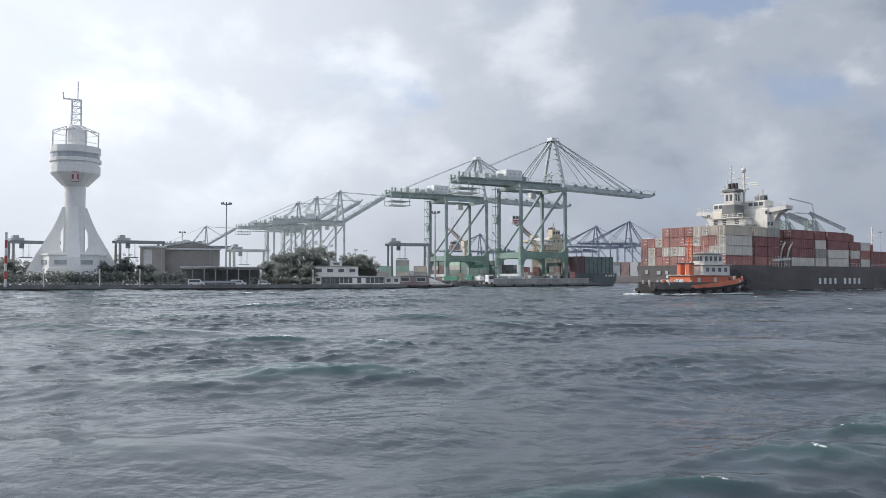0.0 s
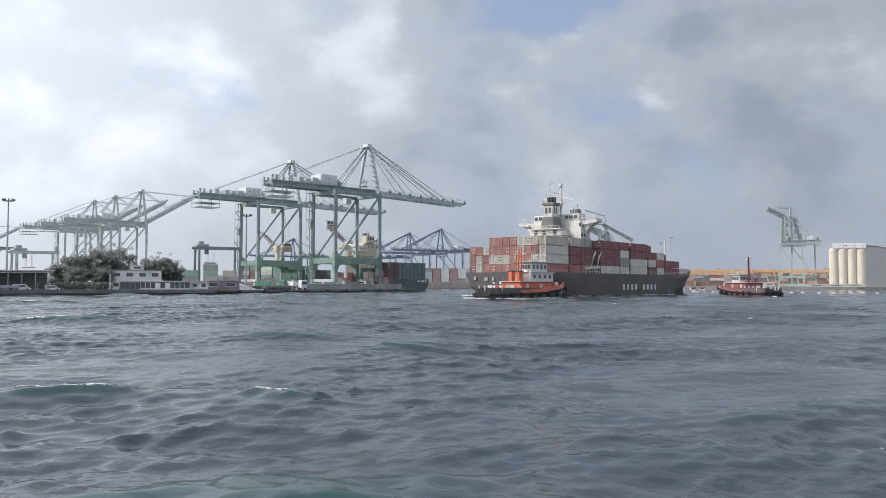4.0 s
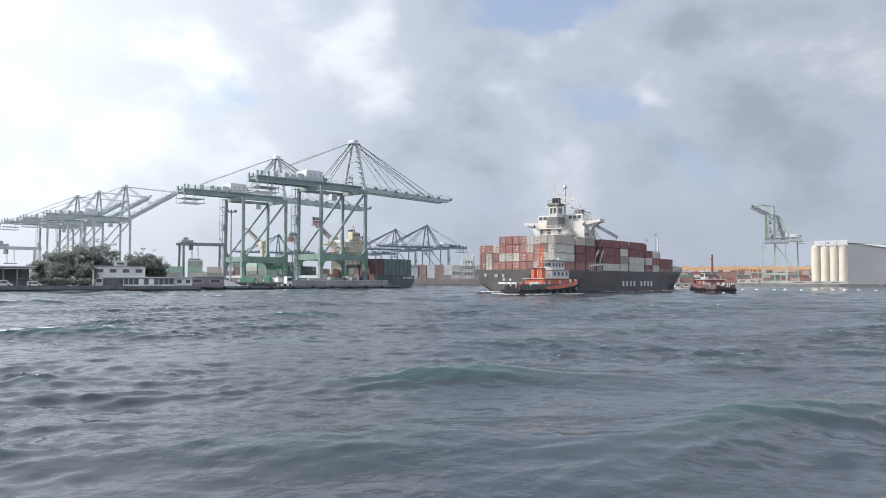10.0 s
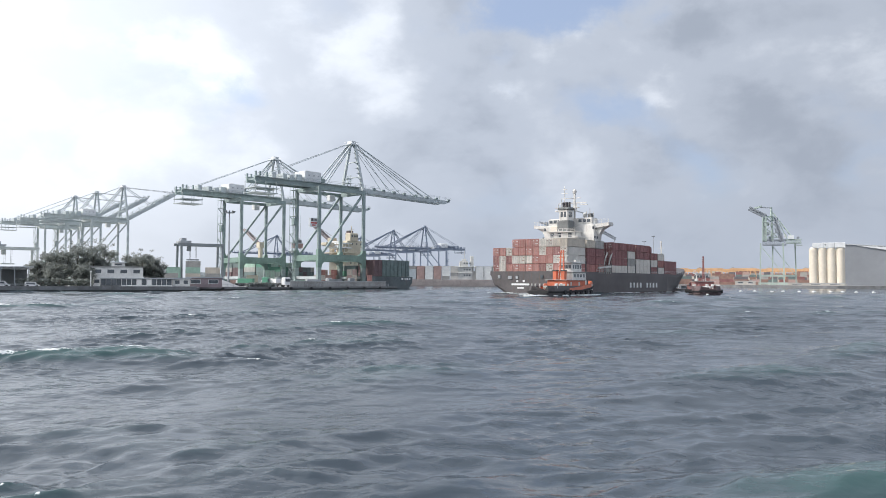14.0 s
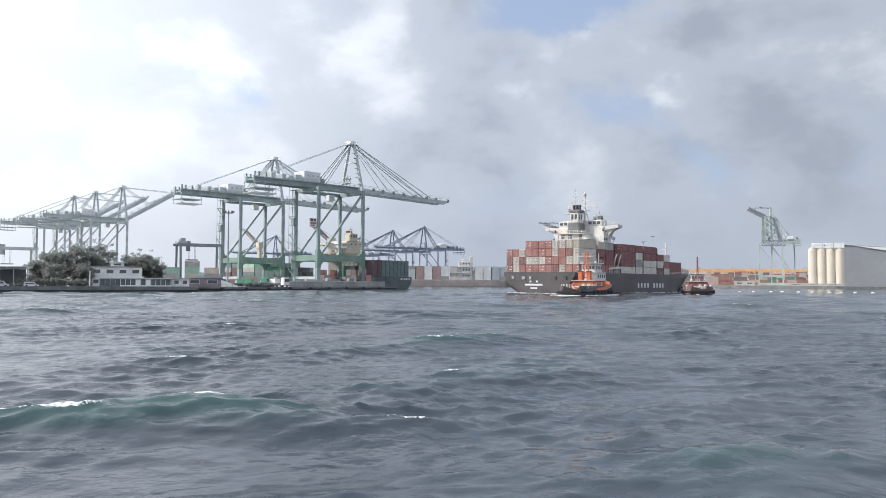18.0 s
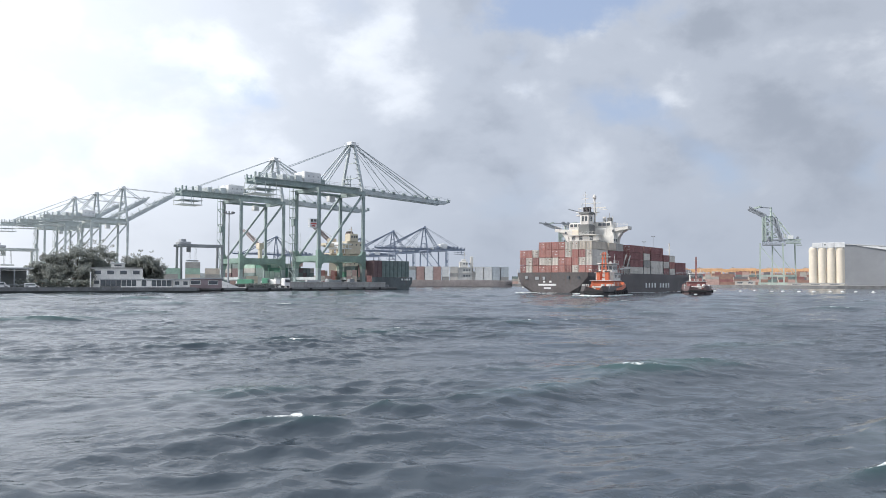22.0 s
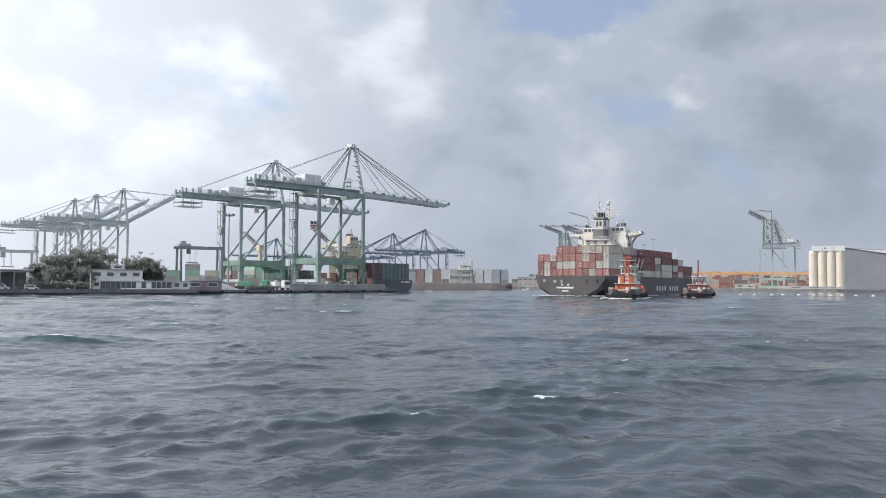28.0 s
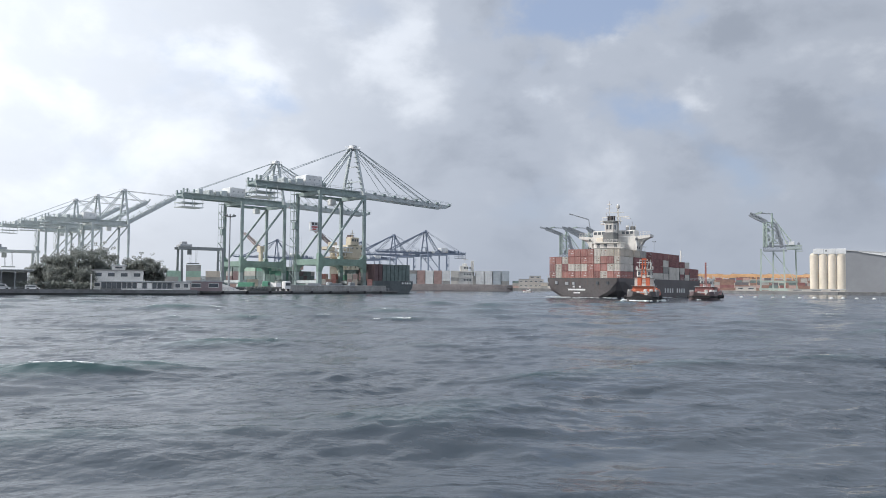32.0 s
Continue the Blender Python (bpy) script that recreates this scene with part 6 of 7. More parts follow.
yard(-3.5, -1.3, 318, 1, 2, ("grey", "white", "mint", "pink", "teal"), 1, length=6.06)
yard(-6.5, -3.0, 330, 2, 2, ("grey", "cream", "pale", "mint", "grey", "pale", "pink"), 2, length=6.06)
yard(-6.4, -2.4, 345, 1, 4, ("grey", "cream", "pale", "mint", "grey", "mint"), 21, length=6.06)
yard(-0.9, 0.3, 430, 1, 3, ("mint", "cream", "cream", "white"), 3, length=6.06)
yard(-2.4, -1.0, 455, 1, 2, ("grey", "pink"), 4, length=6.06)
stack(0.95, 420, 2, 3, ("mint",), 5)
stack(1.75, 411, 1, 2, ("cream", "white"), 51)
yard(2.4, 4.0, 396, 1, 2, ("green", "teal", "green", "mint", "teal"), 6, length=6.06)
stack(5.15, 377, 3, 3, ("red", "red", "pink", "white"), 7)
stack(5.5, 384, 4, 3, ("red", "pink", "cream", "white", "red"), 74)
stack(6.9, 363, 2, 3, ("pink", "cream", "teal"), 71)
yard(5.9, 7.7, 357, 1, 1, ("cream", "mint", "white"), 72, length=6.06)
stack(8.2, 350, 1, 2, ("red",), 73)
yard(-22.5, -20.2, 330, 1, 3, ("white", "grey", "teal"), 8)
yard(-14.5, -10.0, 360, 1, 3, ("grey", "white", "brown"), 9)
far_group = "containers stacked across the harbour"
yard(26.0, 40.0, 960, 1, 6, ("brown", "pink", "dark", "brown", "grey", "cream"), 41, z=2.2, group=far_group)
for i, (a, b, r, tr) in enumerate(((25.6, 30.6, 770, 4), (30.7, 35.4, 775, 4), (35.6, 39.0, 770, 3), (26.0, 33.0, 850, 5), (33.2, 40.0, 850, 5), (18.8, 20.6, 830, 3), (20.9, 25.4, 800, 3))):
    yard(a, b, r, 1, tr, ("pink", "brown", "dark", "brown", "teal", "grey", "brown", "navy", "cream") if a > 25.5 else ("pink", "brown", "white", "grey", "teal", "grey", "cream", "navy"), 20 + i, z=2.2, group=far_group, length=12.19 if i % 2 else 6.06)


# ---------------------------------------------------------------- buildings on the shore
def block(name, m, w, d, h, wall, roof, label, floors=1, bays=4, flat=True, window_h=1.1, eave=0.4):
    """A building with its front at y = 0, windows set into frames, a roof slab or a gable roof."""
    t = thing(name, m, label, "building")
    k = Kit()
    if flat:
        k.box(-w / 2, w / 2, 0, d, 0, h)
    else:
        k.loft([[(-w / 2, y, 0), (w / 2, y, 0), (w / 2, y, h), (0, y, h + w * 0.09), (-w / 2, y, h)] for y in (0, d)])
    part("wall", k, wall, t)
    k = Kit()
    if flat:
        k.box(-w / 2 - eave, w / 2 + eave, -eave, d + eave, h, h + 0.35)
    else:
        k.loft([[(-w / 2 - eave, y, h), (0, y, h + w * 0.09 + 0.06), (w / 2 + eave, y, h), (w / 2 + eave, y, h + 0.3), (0, y, h + w * 0.09 + 0.4), (-w / 2 - eave, y, h + 0.3)] for y in (-eave, d + eave)])
    part("roof", k, roof, t)
    fh = h / floors
    for f in range(floors):
        for i in range(bays):
            cx = -w / 2 + (i + 0.5) * w / bays
            ww = w / bays * 0.52
            z = f * fh + fh * 0.42
            win = part("window", Kit().box(cx - ww / 2, cx + ww / 2, -0.05, 0.02, z, z + window_h), GLASS, t)
            k = Kit()
            k.rim(cx - ww / 2, cx + ww / 2, z, z + window_h, -0.12, 0.0, 0.16)
            part("frame", k, WHITE_B, win)
    return t


MAUVE = paint("faded_mauve_wall", (0.34, 0.27, 0.28), 0.8, 0.2, 0.2, 1.5, rust=0.15, streak=True)
block("port_office", spot(-9.35, 262), 15.0, 9, 6.2, WHITE_B, CONCRETE, "whitewashed two-storey port office", 2, 4)
block("roof_shed", spot(-9.3, 266, LAND_Z + 6.5), 4.0, 4, 1.2, WHITE_B, WARE_ROOF, "small white stair head on the office roof", 1, 1, window_h=0.5)


def quay_office():
    """Long low office: a dark glazed front behind white mullions, with two bright blinds."""
    t = thing("quay_office", spot(-8.1, 251.5), "long low quayside office with a glazed front and white mullions", "building")
    slate_wall = paint("slate_render", (0.17, 0.175, 0.18), 0.8, 0.2)
    part("wall", Kit().box(-10.2, 10.2, 0.3, 5, 0, 2.7), paint("grey_render", (0.36, 0.37, 0.38), 0.8, 0.2), t)
    part("roof", Kit().bevel_box(-10.7, 10.7, -0.3, 5.4, 2.7, 2.98, 0.05), WARE_ROOF, t, "pale flat roof with an overhang")
    part("parapet", Kit().box(-4.35, 10.2, 0.0, 0.3, 0, 0.7), WHITE_B, t)
    part("parapet", Kit().box(-10.2, -4.35, 0.02, 0.3, 0, 0.7), slate_wall, t, "dark grey parapet")
    for i in range(14):
        x = -10.0 + i * 1.43
        if i in (7, 9):
            part("blind", Kit().box(x + 0.1, x + 1.3, 0.02, 0.12, 0.75, 2.45), paint("kiosk_white", (0.85, 0.85, 0.84), 0.5, 0.05), t, "bright white roller blind")
        else:
            part("window", Kit().box(x + 0.1, x + 1.32, 0.12, 0.26, 0.75, 2.5), GLASS, t)
        if i > 3:
            part("mullion", Kit().box(x - 0.07, x + 0.07, -0.06, 0.12, 0.7, 2.6), WHITE_B, t)
    part("door_post", Kit().box(-10.35, -10.15, -0.25, -0.05, 0, 2.7), WHITE_B, t)
    return t


quay_office()
block("annex", spot(-5.15, 254), 5.0, 5, 2.7, WHITE_B, WARE_ROOF, "small pale annex beside the quay office", 1, 2)
block("store", spot(-3.6, 262), 11.0, 6, 3.1, MAUVE, WARE_ROOF, "low faded mauve store near the water", 1, 2)


def warehouse(m, w, d, h, rise, wall, label, panel=False):
    """Plain sheet-clad shed with a pale eave gutter and a low gable."""
    t = thing("warehouse", m, label, "building")
    k = Kit()
    k.loft([[(-w / 2, y, 0), (w / 2, y, 0), (w / 2, y, h), (w * 0.1 * (rise > 0), y, h + rise), (-w / 2, y, h)] for y in (0, d)])
    part("wall", k, wall, t)
    k = Kit()
    k.loft([[(-w / 2 - 0.5, y, h + 0.05), (w * 0.1 * (rise > 0), y, h + rise + 0.06), (w / 2 + 0.5, y, h + 0.05), (w / 2 + 0.5, y, h + 0.3), (w * 0.1 * (rise > 0), y, h + rise + 0.4), (-w / 2 - 0.5, y, h + 0.3)] for y in (-0.1, d + 0.4)])
    part("roof", k, WARE, t)
    part("gutter", Kit().bevel_box(-w / 2 - 0.6, w / 2 + 0.6, -0.7, -0.12, h - 0.35, h + 0.25, 0.08), WARE_ROOF, t, "pale eave gutter")
    part("lean_to", Kit().loft([[(x, y, z) for y, z in ((-3.4, 0), (-0.02, 0), (-0.02, 4.2), (-3.4, 3.5))] for x in (-w * 0.3, w * 0.28)]), wall, t)
    for x in (-w * 0.36, w * 0.36):
        part("downpipe", Kit().rod((x, -0.2, 0), (x, -0.2, h - 0.3), 0.12, 6), POLE, t)
    if panel:
        part("pale_panel", Kit().box(-w * 0.34, -w * 0.02, -0.1, 0.02, h * 0.46, h * 0.92), WARE_ROOF, t, "pale roller-door panel")
        part("loading_door", Kit().box(w * 0.16, w * 0.4, -0.1, 0.02, 0.1, 3.4), GLASS, t)
    return t


warehouse(spot(-22.15, 312), 8.8, 18, 14.4, 0, paint("brown_grey_sheet", (0.29, 0.275, 0.265), 0.7, 0.15, 0.1, 1.0), "narrow brown-grey warehouse with a pale door panel behind the shore", True)
warehouse(spot(-19.85, 316), 24.5, 22, 13.8, 2.6, paint("dull_grey_sheet", (0.25, 0.245, 0.24), 0.7, 0.15, 0.1, 1.0), "wide grey warehouse with a pale eave and low gable")
BUFF = paint("pale_buff_wall", (0.52, 0.49, 0.45), 0.8, 0.15, 0.1, 1.0)
block("far_terminal_building", spot(20.2, 812, 2.2), 26, 14, 9.5, BUFF, WARE_ROOF, "pale buff terminal building across the harbour", 2, 5)
block("rooftop_plant", spot(20.5, 815, 12.05), 12, 8, 3.2, BUFF, WARE_ROOF, "buff plant room on the terminal roof", 1, 2)
block("far_terminal_building", spot(21.2, 806, 2.2), 14, 10, 6.0, BUFF, WARE_ROOF, "low buff office beside the far terminal", 1, 4)
block("far_terminal_building", spot(29.0, 800, 2.2), 34, 12, 9, WARE, WARE_ROOF, "grey terminal building across the harbour", 1, 6)
block("far_terminal_building", spot(35.2, 690, 2.2), 16, 8, 3.2, BUFF, WARE_ROOF, "low buff building on the far quay", 1, 2)
block("far_terminal_building", spot(39.6, 665, 2.2), 40, 8, 1.7, BUFF, WARE_ROOF, "low pale shed in front of the silos", 1, 3, window_h=0.5)


def open_shed():
    t = thing("open_shed", spot(-17.5, 252), "open-sided quay shed with a pale metal roof", "shed")
    k = Kit()
    k.loft([[(x, y, z) for y, z in ((-3, 5.75), (10, 5.35), (10, 5.6), (-3, 6.0))] for x in (-12.4, 13.4)])
    part("roof", k, HOUSE_W, t)
    for i in range(8):
        for y in (-2.6, 9.4):
            part("post", Kit().box(-12 + i * 3.43 - 0.12, -12 + i * 3.43 + 0.12, y - 0.12, y + 0.12, 0, 5.7 if y < 0 else 5.4), POLE, t)
    part("back_wall", Kit().box(-12.2, 12.2, 9.0, 9.3, 0, 5.3), SHIP_G, t)
    return t


open_shed()


# ---------------------------------------------------------------- lamps, posts, vehicles
def floodlight_mast(m, h, label="tall steel floodlight mast with a ring of lamps"):
    t = thing("floodlight_mast", m, label, "light mast", "floodlight masts")
    part("pole", Kit().rod((0, 0, 0), (0, 0, h), 0.38, 10, 0.2), POLE, t)
    part("lamp_ring", Kit().turned([(0.3, h - 0.3), (1.5, h - 0.25), (1.5, h), (0.3, h + 0.05)], 14), POLE, t)
    for i in range(8):
        a = math.pi / 4 * i
        k = Kit()
        k.box(-0.35, 0.35, -0.25, 0.25, -0.4, 0.3)
        part("floodlight", k, CABLE, t, m=pose(1.7 * math.cos(a), 1.7 * math.sin(a), h + 0.3, 0, 25, math.degrees(a)))
    return t


floodlight_mast(spot(-17.2, 300), 30.3)
floodlight_mast(spot(-20.2, 470), 28.8)
floodlight_mast(spot(-1.97, 292), 27.3)
floodlight_mast(spot(-28.2, 420), 18.8)
floodlight_mast(spot(28.4, 900, 2.2), 48.0, "very tall slender light mast across the harbour")
floodlight_mast(spot(29.05, 900, 2.2), 54.0, "very tall slender light mast across the harbour")


def striped_pole():
    t = thing("leading_mark", spot(-31.1, 236), "red and white banded leading mark pole", "marker pole")
    for i in range(7):
        part("band", Kit().rod((0, 0, i * 2.1), (0, 0, i * 2.1 + 2.1), 0.32, 10), RED_SIGN if i % 2 else MARK, t)
    return t


striped_pole()
post = thing("quay_post", spot(-22.95, 236.5), "white steel post on the seawall", "post", "posts on the seawall")
part("shaft", Kit().rod((0, 0, 0), (0, 0, 4.6), 0.14, 8), MARK, post)
part("cap", Kit().rod((0, 0, 4.6), (0, 0, 4.9), 0.25, 8), MARK, post)
for az, r in ((-28.9, 239.5), (-25.5, 238.5), (-11.0, 247.5)):
    copy_thing(post, spot(az, r))


def vehicle(m, body, label, length=5.4, width=2.0, height=2.3, name="van", category="vehicle"):
    """Side-on body with bonnet, windscreen, glass band and four wheels; x is forward."""
    t = thing(name, m, label, category, "vehicles on the quay")
    L, h = length / 2, height
    k = Kit()
    k.loft([[(-L, y, 0.4), (L, y, 0.4), (L, y, h * 0.48), (L * 0.72, y, h * 0.52), (L * 0.42, y, h * 0.97), (-L * 0.96, y, h), (-L, y, h * 0.9)] for y in (-width / 2, width / 2)])
    part("body", k, body, t)
    for y in (-width / 2 - 0.02, width / 2 - 0.04):
        part("side_window", Kit().box(-L * 0.85, L * 0.38, y, y + 0.06, h * 0.58, h * 0.86), GLASS, t)
    for x in (-L * 0.6, L * 0.62):
        for y in (-width / 2 + 0.1, width / 2 - 0.1):
            part("wheel", Kit().rod((x, y - 0.13, 0.36), (x, y + 0.13, 0.36), 0.36, 12), RUBBER, t)
    return t


white_car = paint("white_car_paint", (0.82, 0.82, 0.82), 0.3, 0.05)
vehicle(spot(-19.2, 245.0), white_car, "white pickup parked on the quay", 5.0, 1.9, 2.1)
vehicle(spot(-16.3, 246.0), white_car, "white pickup parked beside the shed", 4.6, 1.9, 1.9)
vehicle(spot(-14.5, 247.5), white_car, "small white car parked under the trees", 3.8, 1.7, 1.6, "car")


def trailer():
    t = thing("flatbed_trailer", spot(-17.75, 245.5), "long low grey flatbed trailer parked on the quay", "trailer", "vehicles on the quay")
    part("flatbed", Kit().bevel_box(-5.6, 5.6, -1.2, 1.2, 0.8, 1.55, 0.06), WARE, t)
    part("headboard", Kit().box(-5.6, -5.4, -1.2, 1.2, 1.55, 2.1), WARE, t)
    for x in (-4.4, -3.2, 3.6, 4.8):
        for y in (-1.0, 1.0):
            part("wheel", Kit().rod((x, y - 0.18, 0.42), (x, y + 0.18, 0.42), 0.42, 12), RUBBER, t)
    return t


trailer()


def truck(m, colour, label):
    t = thing("truck", m, label, "truck", "trucks on the pier")
    part("cab", Kit().bevel_box(4.2, 6.6, -1.25, 1.25, 0.7, 3.6, 0.2), colour, t)
    part("windscreen", Kit().box(6.55, 6.64, -1.05, 1.05, 2.0, 3.1), GLASS, t)
    part("chassis", Kit().box(-6.6, 4.4, -0.6, 0.6, 0.8, 1.25), SHIP_G, t)
    part("flatbed", Kit().box(-6.5, 3.9, -1.22, 1.22, 1.25, 1.45), SHIP_G, t)
    part("load", Kit().bevel_box(-5.5, 0.5, -1.1, 1.1, 1.45, 3.1, 0.06), colour, t)
    for x in (5.3, 1.5, -3.6, -4.9, -6.0):
        for y in (-1.05, 1.05):
            part("wheel", Kit().rod((x, y - 0.2, 0.52), (x, y + 0.2, 0.52), 0.52, 12), RUBBER, t)
    return t


truck(spot(1.5, 301, turn=-55), white_car, "white truck standing on the pier")
truck(spot(-0.3, 305, turn=-20), paint("truck_green", (0.12, 0.32, 0.22), 0.4, 0.1), "green truck standing on the pier")
truck(spot(4.4, 345, turn=25), WARE, "grey truck standing under the crane")
truck(spot(6.0, 330, turn=25), slate, "dark grey truck beside the crane")


def canopy():
    t = thing("boat_canopy", spot(-1.85, 284), "white sloping canopy with closed sides at the pier's edge", "canopy")
    k = Kit()
    k.loft([[(-3.2, y, 0.15), (3.2, y, 0.05), (3.2, y, 0.35), (-3.2, y, 2.7)] for y in (-1.2, 1.6)])
    part("sheet", k, white_car, t)
    for y in (-1.3, 1.7):
        part("post", Kit().rod((-3.3, y, 0), (-3.3, y, 2.8), 0.07, 6), POLE, t)
    return t


canopy()


def fence(pts, h, label, step=2.5):
    t = thing("fence", pose(0, 0, 0), label, "fence")
    (ax, ay), (bx, by) = pts
    n = int(math.hypot(bx - ax, by - ay) / step)
    me = Kit().box(-0.06, 0.06, -0.06, 0.06, 0, h).mesh("post", POLE)
    for i in range(n + 1):
        f = i / n
        part("post", me, None, t, m=pose(ax + (bx - ax) * f, ay + (by - ay) * f, LAND_Z))
    for z in (0.35, 0.7, 1.0):
        part("rail", Kit().beam((ax, ay, LAND_Z + h * z), (bx, by, LAND_Z + h * z), 0.07), POLE, t)
    return t


fence(((-17, 270.5), (58, 342)), 1.1, "grey steel railing along the pier")
fence(((-130, 212), (-60, 236)), 1.2, "grey steel railing along the seawall")


def pier_barrier():
    """Concrete flood wall along the pier, cast in panels with a coping."""
    t = tagged(new("pier_barrier"), "stained grey concrete barrier wall along the pier", "wall", kind="structure")
    a, b = Vector((12.6, 301.4)), Vector((57.0, 344.7))
    run, n = (b - a).length, 16
    turn = math.degrees(math.atan2(b.y - a.y, b.x - a.x))
    w = run / n
    panel = Kit().bevel_box(0.03, w - 0.03, -0.15, 0.15, 0, 2.1, 0.03).mesh("panel", CONCRETE)
    for i in range(n):
        p = a + (b - a) * (i / n)
        part("panel", panel, None, t, m=pose(p.x, p.y, LAND_Z, 0, 0, turn))
    part("coping", Kit().box(0, run, -0.24, 0.24, 2.1, 2.28), WARE_ROOF, t, m=pose(a.x, a.y, LAND_Z, 0, 0, turn))
    return t


pier_barrier()

# tyre fenders on the pier face
tyre_me = Kit().turned([(0.3, -0.15), (0.5, -0.2), (0.5, 0.2), (0.3, 0.15)], 12).mesh("tyre_fender", RUBBER)
d_pier = Vector((c1[0] + 18, c1[1] - 268)).normalized()
for i in range(9):
    p = Vector((-18, 268)) + d_pier * (9 + i * 11.3)
    ob = new("tyre_fender", tyre_me)
    ob.matrix_basis = pose(p.x + d_pier.y * 0.45, p.y - d_pier.x * 0.45, 0.65, 90, 0, math.degrees(math.atan2(d_pier.y, d_pier.x)))
    tagged(ob, "black rubber tyre fender hung on the pier face", "fender", "tyre fenders on the pier")


# mooring floats on the far side
def mooring_float():
    t = thing("mooring_float", pose(0, 0, 0), "white mooring float with a short post on the water", "buoy", "white floats on the water")
    part("drum", Kit().turned([(0.4, -0.35), (0.68, -0.2), (0.72, 0.3), (0.55, 0.5), (0.15, 0.55)], 14), MARK, t)
    part("post", Kit().rod((0, 0, 0.5), (0, 0, 0.95), 0.1, 6), POLE, t)
    return t


fl = mooring_float()
fl.matrix_basis = spot(34.9, 352, 0)
for az, r in ((35.8, 360), (36.9, 355), (37.6, 364), (38.6, 358), (39.5, 366), (40.5, 360), (41.2, 368), (42.0, 362), (33.2, 356), (31.9, 362), (43.0, 360)):
    copy_thing(fl, spot(az, r, 0))


# small craft lying off the far quay
def small_boat(trim, label):
    t = thing("small_boat", pose(0, 0, 0), label, "boat", "small boats off the far quay")
    st = [(-3.6, 1.1, 0.9, 0.9), (-2.6, 1.25, 1.1, 0.85), (1.0, 1.3, 1.1, 0.95), (2.8, 0.9, 0.6, 1.15), (4.0, 0.15, 0.1, 1.35)]
    part("hull", Kit().loft([[(x, y, z) for x, z in ((a, h), (b, 0.1), (b * 0.6, -0.4), (-b * 0.6, -0.4), (-b, 0.1), (-a, h))] for y, a, b, h in st]), MARK, t, "white hull")
    part("rubbing_strake", Kit().loft([[(x, y, z) for x, z in ((a + 0.08, h), (a + 0.08, h - 0.22), (-a - 0.08, h - 0.22), (-a - 0.08, h))] for y, a, b, h in st]), trim, t)
    cabin = part("cabin", Kit().bevel_box(-0.85, 0.85, -1.6, 1.0, 0.9, 2.3, 0.12), MARK, t)
    part("cabin_roof", Kit().bevel_box(-1.0, 1.0, -1.9, 1.3, 2.3, 2.42, 0.04), trim, cabin)
    for x in (-0.9, 0.82):
        part("window", Kit().box(x, x + 0.08, -1.2, 0.7, 1.5, 2.05), GLASS, cabin)
    part("mast", Kit().rod((0, -0.6, 2.4), (0, -0.6, 4.2), 0.05, 6), POLE, t)
    return t


boat = small_boat(TUGRED, "small white motor boat with a red strake and cabin")
boat.matrix_basis = spot(20.0, 520, 0.05, 60)
blue_boat = small_boat(BLUE_CRANE, "small white motor boat with a blue strake and cabin")
blue_boat.matrix_basis = spot(29.7, 352, 0.05, 75)
copy_thing(blue_boat, spot(30.5, 360, 0.05, 100))
copy_thing(boat, spot(31.1, 356, 0.05, 80))

# ---------------------------------------------------------------- trees
def clumps(k, centre, radii, n, rng, size=0.55):
    """Leaf clumps: small tilted leaf quads scattered in a lumpy volume."""
    for _ in range(n):
        d = Vector((rng.gauss(0, 1), rng.gauss(0, 1), rng.gauss(0, 1))).normalized()
        f = rng.random() ** 0.4
        p = Vector((centre[0] + d.x * radii[0] * f, centre[1] + d.y * radii[1] * f, centre[2] + d.z * radii[2] * f))
        a = Vector((rng.gauss(0, 1), rng.gauss(0, 1), rng.gauss(0, 0.6))).normalized() * size * rng.uniform(0.6, 1.3)
        b = a.cross(Vector((rng.gauss(0, 1), rng.gauss(0, 1), rng.gauss(0, 1)))).normalized() * size * rng.uniform(0.4, 0.9)
        k.add([p - a, p + b, p + a, p - b], [(0, 1, 2, 3)])


def tree(m, h, spread, seed, label):
    rng = random.Random(seed)
    t = thing("tree", m, label, "tree", "trees on the shore")
    k = Kit()
    k.rod((0, 0, 0), (0.2, 0, h * 0.35), 0.32, 8, 0.22)
    tips = []
    for i in range(7):
        a = 2 * math.pi * i / 7 + rng.uniform(-0.4, 0.4)
        q = (math.cos(a) * spread * rng.uniform(0.4, 0.75), math.sin(a) * spread * rng.uniform(0.4, 0.75), h * rng.uniform(0.45, 0.9))
        k.rod((0.2, 0, h * 0.3), q, 0.16, 6, 0.05)
        tips.append(q)
    k.rod((0.2, 0, h * 0.3), (0, 0, h * 0.9), 0.2, 6, 0.05)
    tips += [(0, 0, h * 0.82), (spread * 0.2, 0, h * 0.6), (-spread * 0.25, 0, h * 0.62), (spread * 0.5, 0.4, h * 0.36), (-spread * 0.5, -0.3, h * 0.34), (0, -0.5, h * 0.4)]
    part("trunk", k, BARK, t)
    k = Kit()
    for q in tips:
        r = spread * rng.uniform(0.34, 0.56)
        clumps(k, q, (r, r, r * rng.uniform(0.6, 0.9)), 330, rng, 0.24)
    for _ in range(46):
        # loose sprays that break the outline
        a, f = rng.uniform(0, 2 * math.pi), rng.uniform(0.55, 1.15)
        q = (math.cos(a) * spread * f, math.sin(a) * spread * f, h * (rng.uniform(0.35, 1.08) if f < 0.85 else rng.uniform(0.4, 0.85)))
        clumps(k, q, (0.75, 0.75, 0.55), 20, rng, 0.22)
    part("crown", k, LEAF, t)
    return t


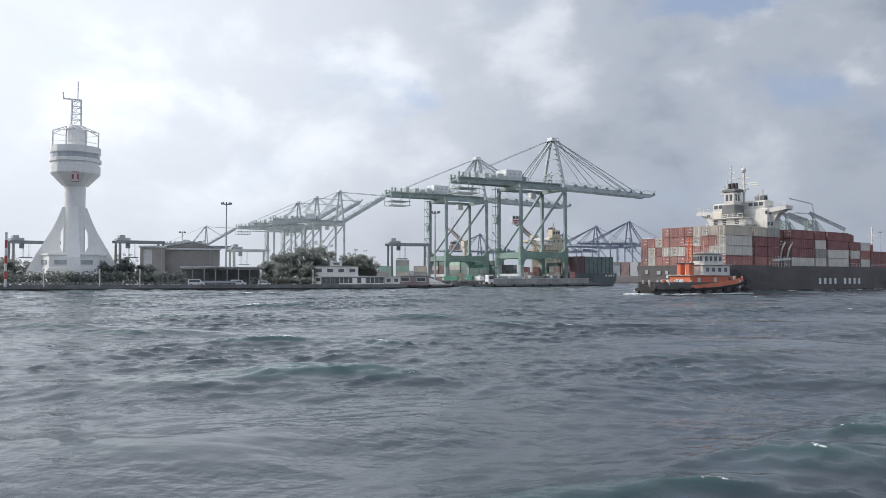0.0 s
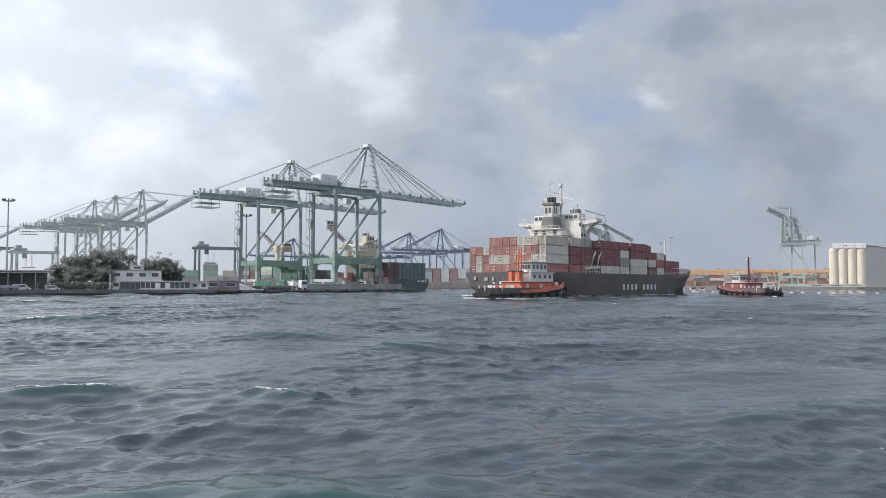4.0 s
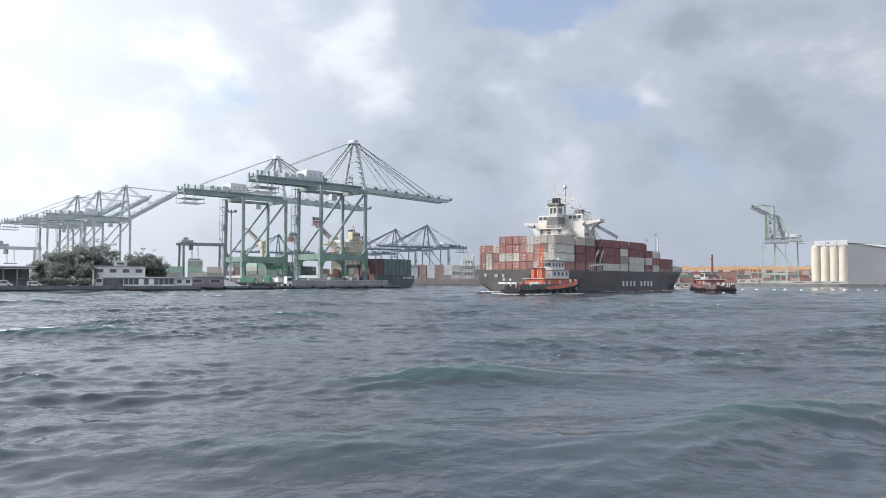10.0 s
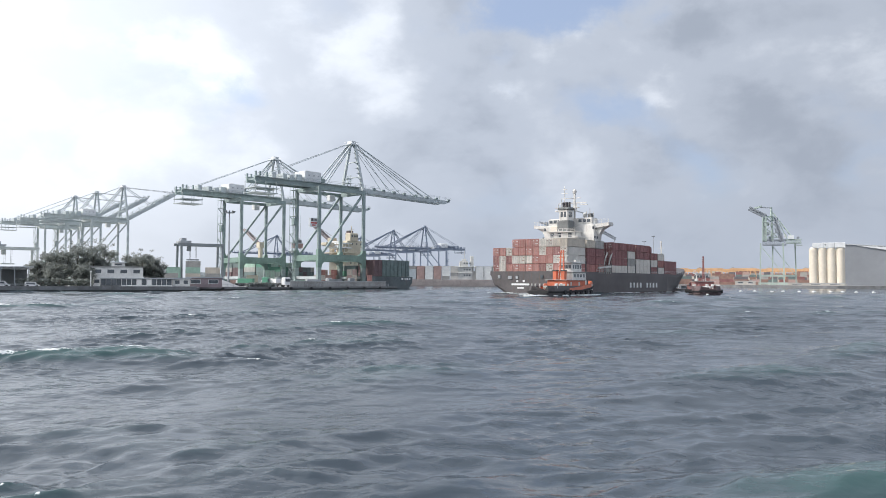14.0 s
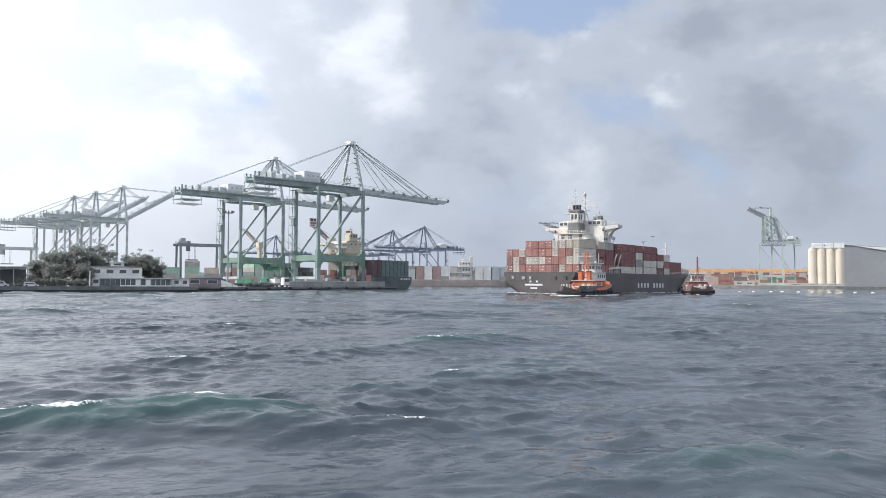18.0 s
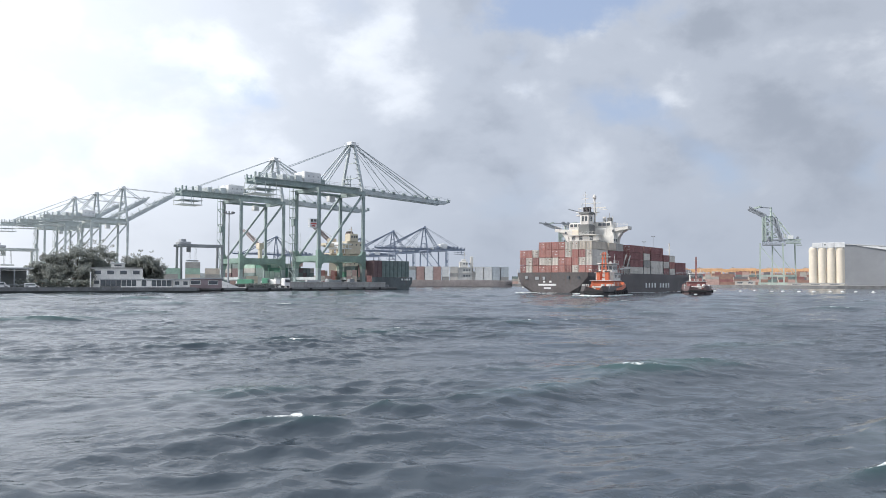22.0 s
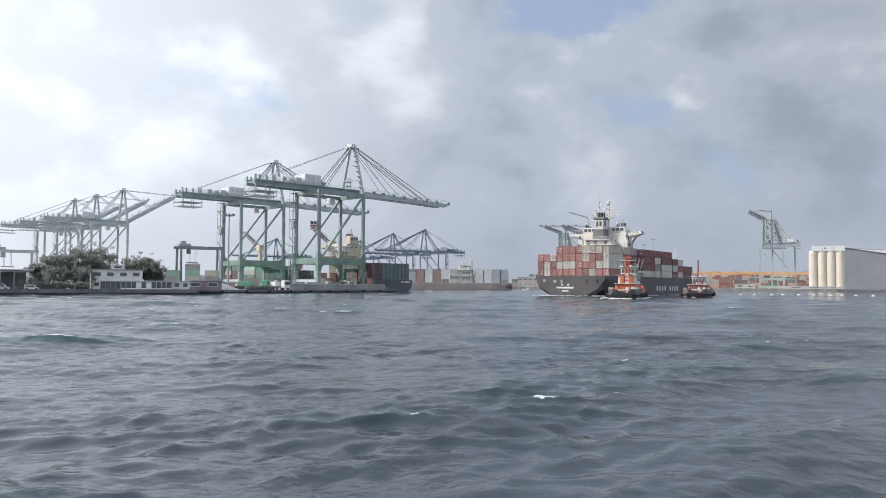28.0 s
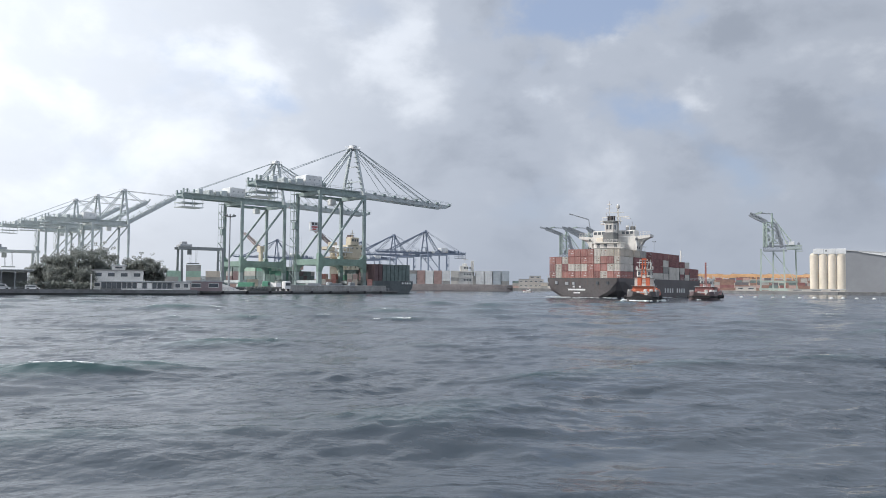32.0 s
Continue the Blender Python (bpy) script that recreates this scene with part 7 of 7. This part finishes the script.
for i, (az, r, h, s) in enumerate(((-14.2, 270, 8.0, 3.2), (-13.4, 272, 10.5, 3.8), (-12.7, 266, 11.5, 4.0), (-11.8, 270, 13.5, 4.2), (-10.9, 272, 14.5, 4.4),
                                   (-10.2, 276, 13.0, 3.8), (-8.4, 272, 10.4, 3.4), (-7.6, 268, 11.4, 3.8), (-6.9, 266, 9.6, 3.2),
                                   (-32.5, 262, 9, 4.5), (-31.0, 268, 8.5, 4.5), (-29.4, 266, 7.5, 4.0), (-13.1, 262, 7.0, 3.4), (-11.4, 262, 7.5, 3.4), (-34.5, 262, 10, 5.0), (-23.9, 258, 9.6, 3.0), (-22.6, 256, 6.5, 3.2), (-25.4, 258, 7.0, 3.2))):
    tree(spot(az, r), h, s, 30 + i, "grey-green feathery shore tree with an uneven crown")


def hedge(pts, h, seed, label):
    rng = random.Random(seed)
    k = Kit()
    for (ax, ay), (bx, by) in zip(pts, pts[1:]):
        n = int(math.hypot(bx - ax, by - ay) / 0.9)
        for i in range(n):
            f = (i + 0.5) / n
            clumps(k, (ax + (bx - ax) * f, ay + (by - ay) * f, LAND_Z + h * 0.45), (0.9, 1.2, h * rng.uniform(0.48, 0.64)), 60, rng, 0.42)
    return solid("hedge", k, HEDGE, pose(0, 0, 0), label, "hedge", kind="stuff")


hedge(((-262, 171), (-137, 214), (-100, 226.6), (-84, 232)), 4.6, 60, "dark clipped hedge along the seawall below the tower")
hedge(((-3.5, 285), (6.5, 295)), 1.7, 62, "scrubby bushes behind the pier railing")
hedge(((-66, 239), (-47, 245)), 2.8, 61, "dark low shrubs under the shore trees")


# ---------------------------------------------------------------- movement
SHIP_ROWS = [
    (0, 59.41, 208.63, 52.64),
    (2, 62.73, 211.07, 52.96),
    (4, 66.12, 213.77, 52.97),
    (6.5, 70.43, 217.47, 52.60),
    (9, 74.83, 221.37, 52.27),
    (11.5, 79.28, 225.53, 51.83),
    (14, 83.84, 229.62, 51.57),
    (16.5, 88.31, 233.66, 51.28),
    (19, 92.67, 237.53, 50.97),
    (21.5, 96.84, 241.04, 50.29),
    (24, 100.86, 244.12, 49.81),
    (27.5, 106.26, 248.19, 49.20),
    (30, 110.09, 250.96, 48.95),
    (32, 113.06, 253.21, 48.68),
]
TUG_A_ROWS = [
    (0, 51.95, 171.77, 57.00),
    (4, 60.87, 182.01, 58.00),
    (9, 71.79, 190.35, 54.00),
    (13, 80.28, 196.29, 49.00),
    (19, 93.08, 201.22, 40.00),
    (23, 98.79, 203.30, 37.00),
    (28, 104.85, 203.51, 33.50),
    (32, 109.43, 202.76, 31.00),
]
TUG_B_ROWS = [
    (0, 147.50, 206.79, 0.00),
    (4, 144.46, 213.77, 3.00),
    (9, 143.05, 220.70, 15.00),
    (13, 142.38, 223.50, 24.00),
    (19, 141.16, 225.46, 30.00),
    (23, 141.29, 226.55, 31.00),
    (28, 143.15, 227.75, 36.00),
    (32, 146.01, 228.30, 39.00),
]


LOAD_ROWS = [
    (0, -2.3, 20.5),
    (1, 0, 21),
    (2, 2.1, 21.4),
    (3.5, 7.8, 22),
    (4.5, 11.6, 22.8),
    (5.5, 14.4, 24.2),
    (6.5, 16.6, 25.4),
    (8, 19.6, 25.6),
    (9, 22.2, 26.3),
    (10, 23.5, 26.3),
    (10.5, 24.1, 26),
    (11, 25.2, 25.2),
    (12, 26.6, 24.3),
    (14, 27.6, 23.4),
    (16, 27.8, 19),
    (18, 27.8, 15.2),
    (20, 27.8, 13.6),
    (32, 27.8, 13.6),
]


def motions():
    walk(hoisted, [(t, pose(*quay(u, -68.5, z), 0, 0, YAW - 90)) for t, u, z in LOAD_ROWS])
    walk(ship, [(t, pose(x, y, 0, 0, 0, -h)) for t, x, y, h in SHIP_ROWS])
    walk(tug_a, [(t, pose(x, y, 0.1, 0, 0, -h)) for t, x, y, h in TUG_A_ROWS])
    walk(tug_b, [(t, pose(x, y, 0.1, 0, 0, -h)) for t, x, y, h in TUG_B_ROWS])
    along = pose(0, 0, 0, 0, 0, SEA_YAW)
    walk(sea, [(t, along @ pose(SEA_DRIFT[0] * f, SEA_DRIFT[1] * f, 0)) for t, f in ((0, -0.5), (32, 0.5))])
    walk(sky_backdrop, [(0, pose(0, 0, EYE, 0, 0, 2.2)), (32, pose(0, 0, EYE, 0, 0, -2.2))])


motions()
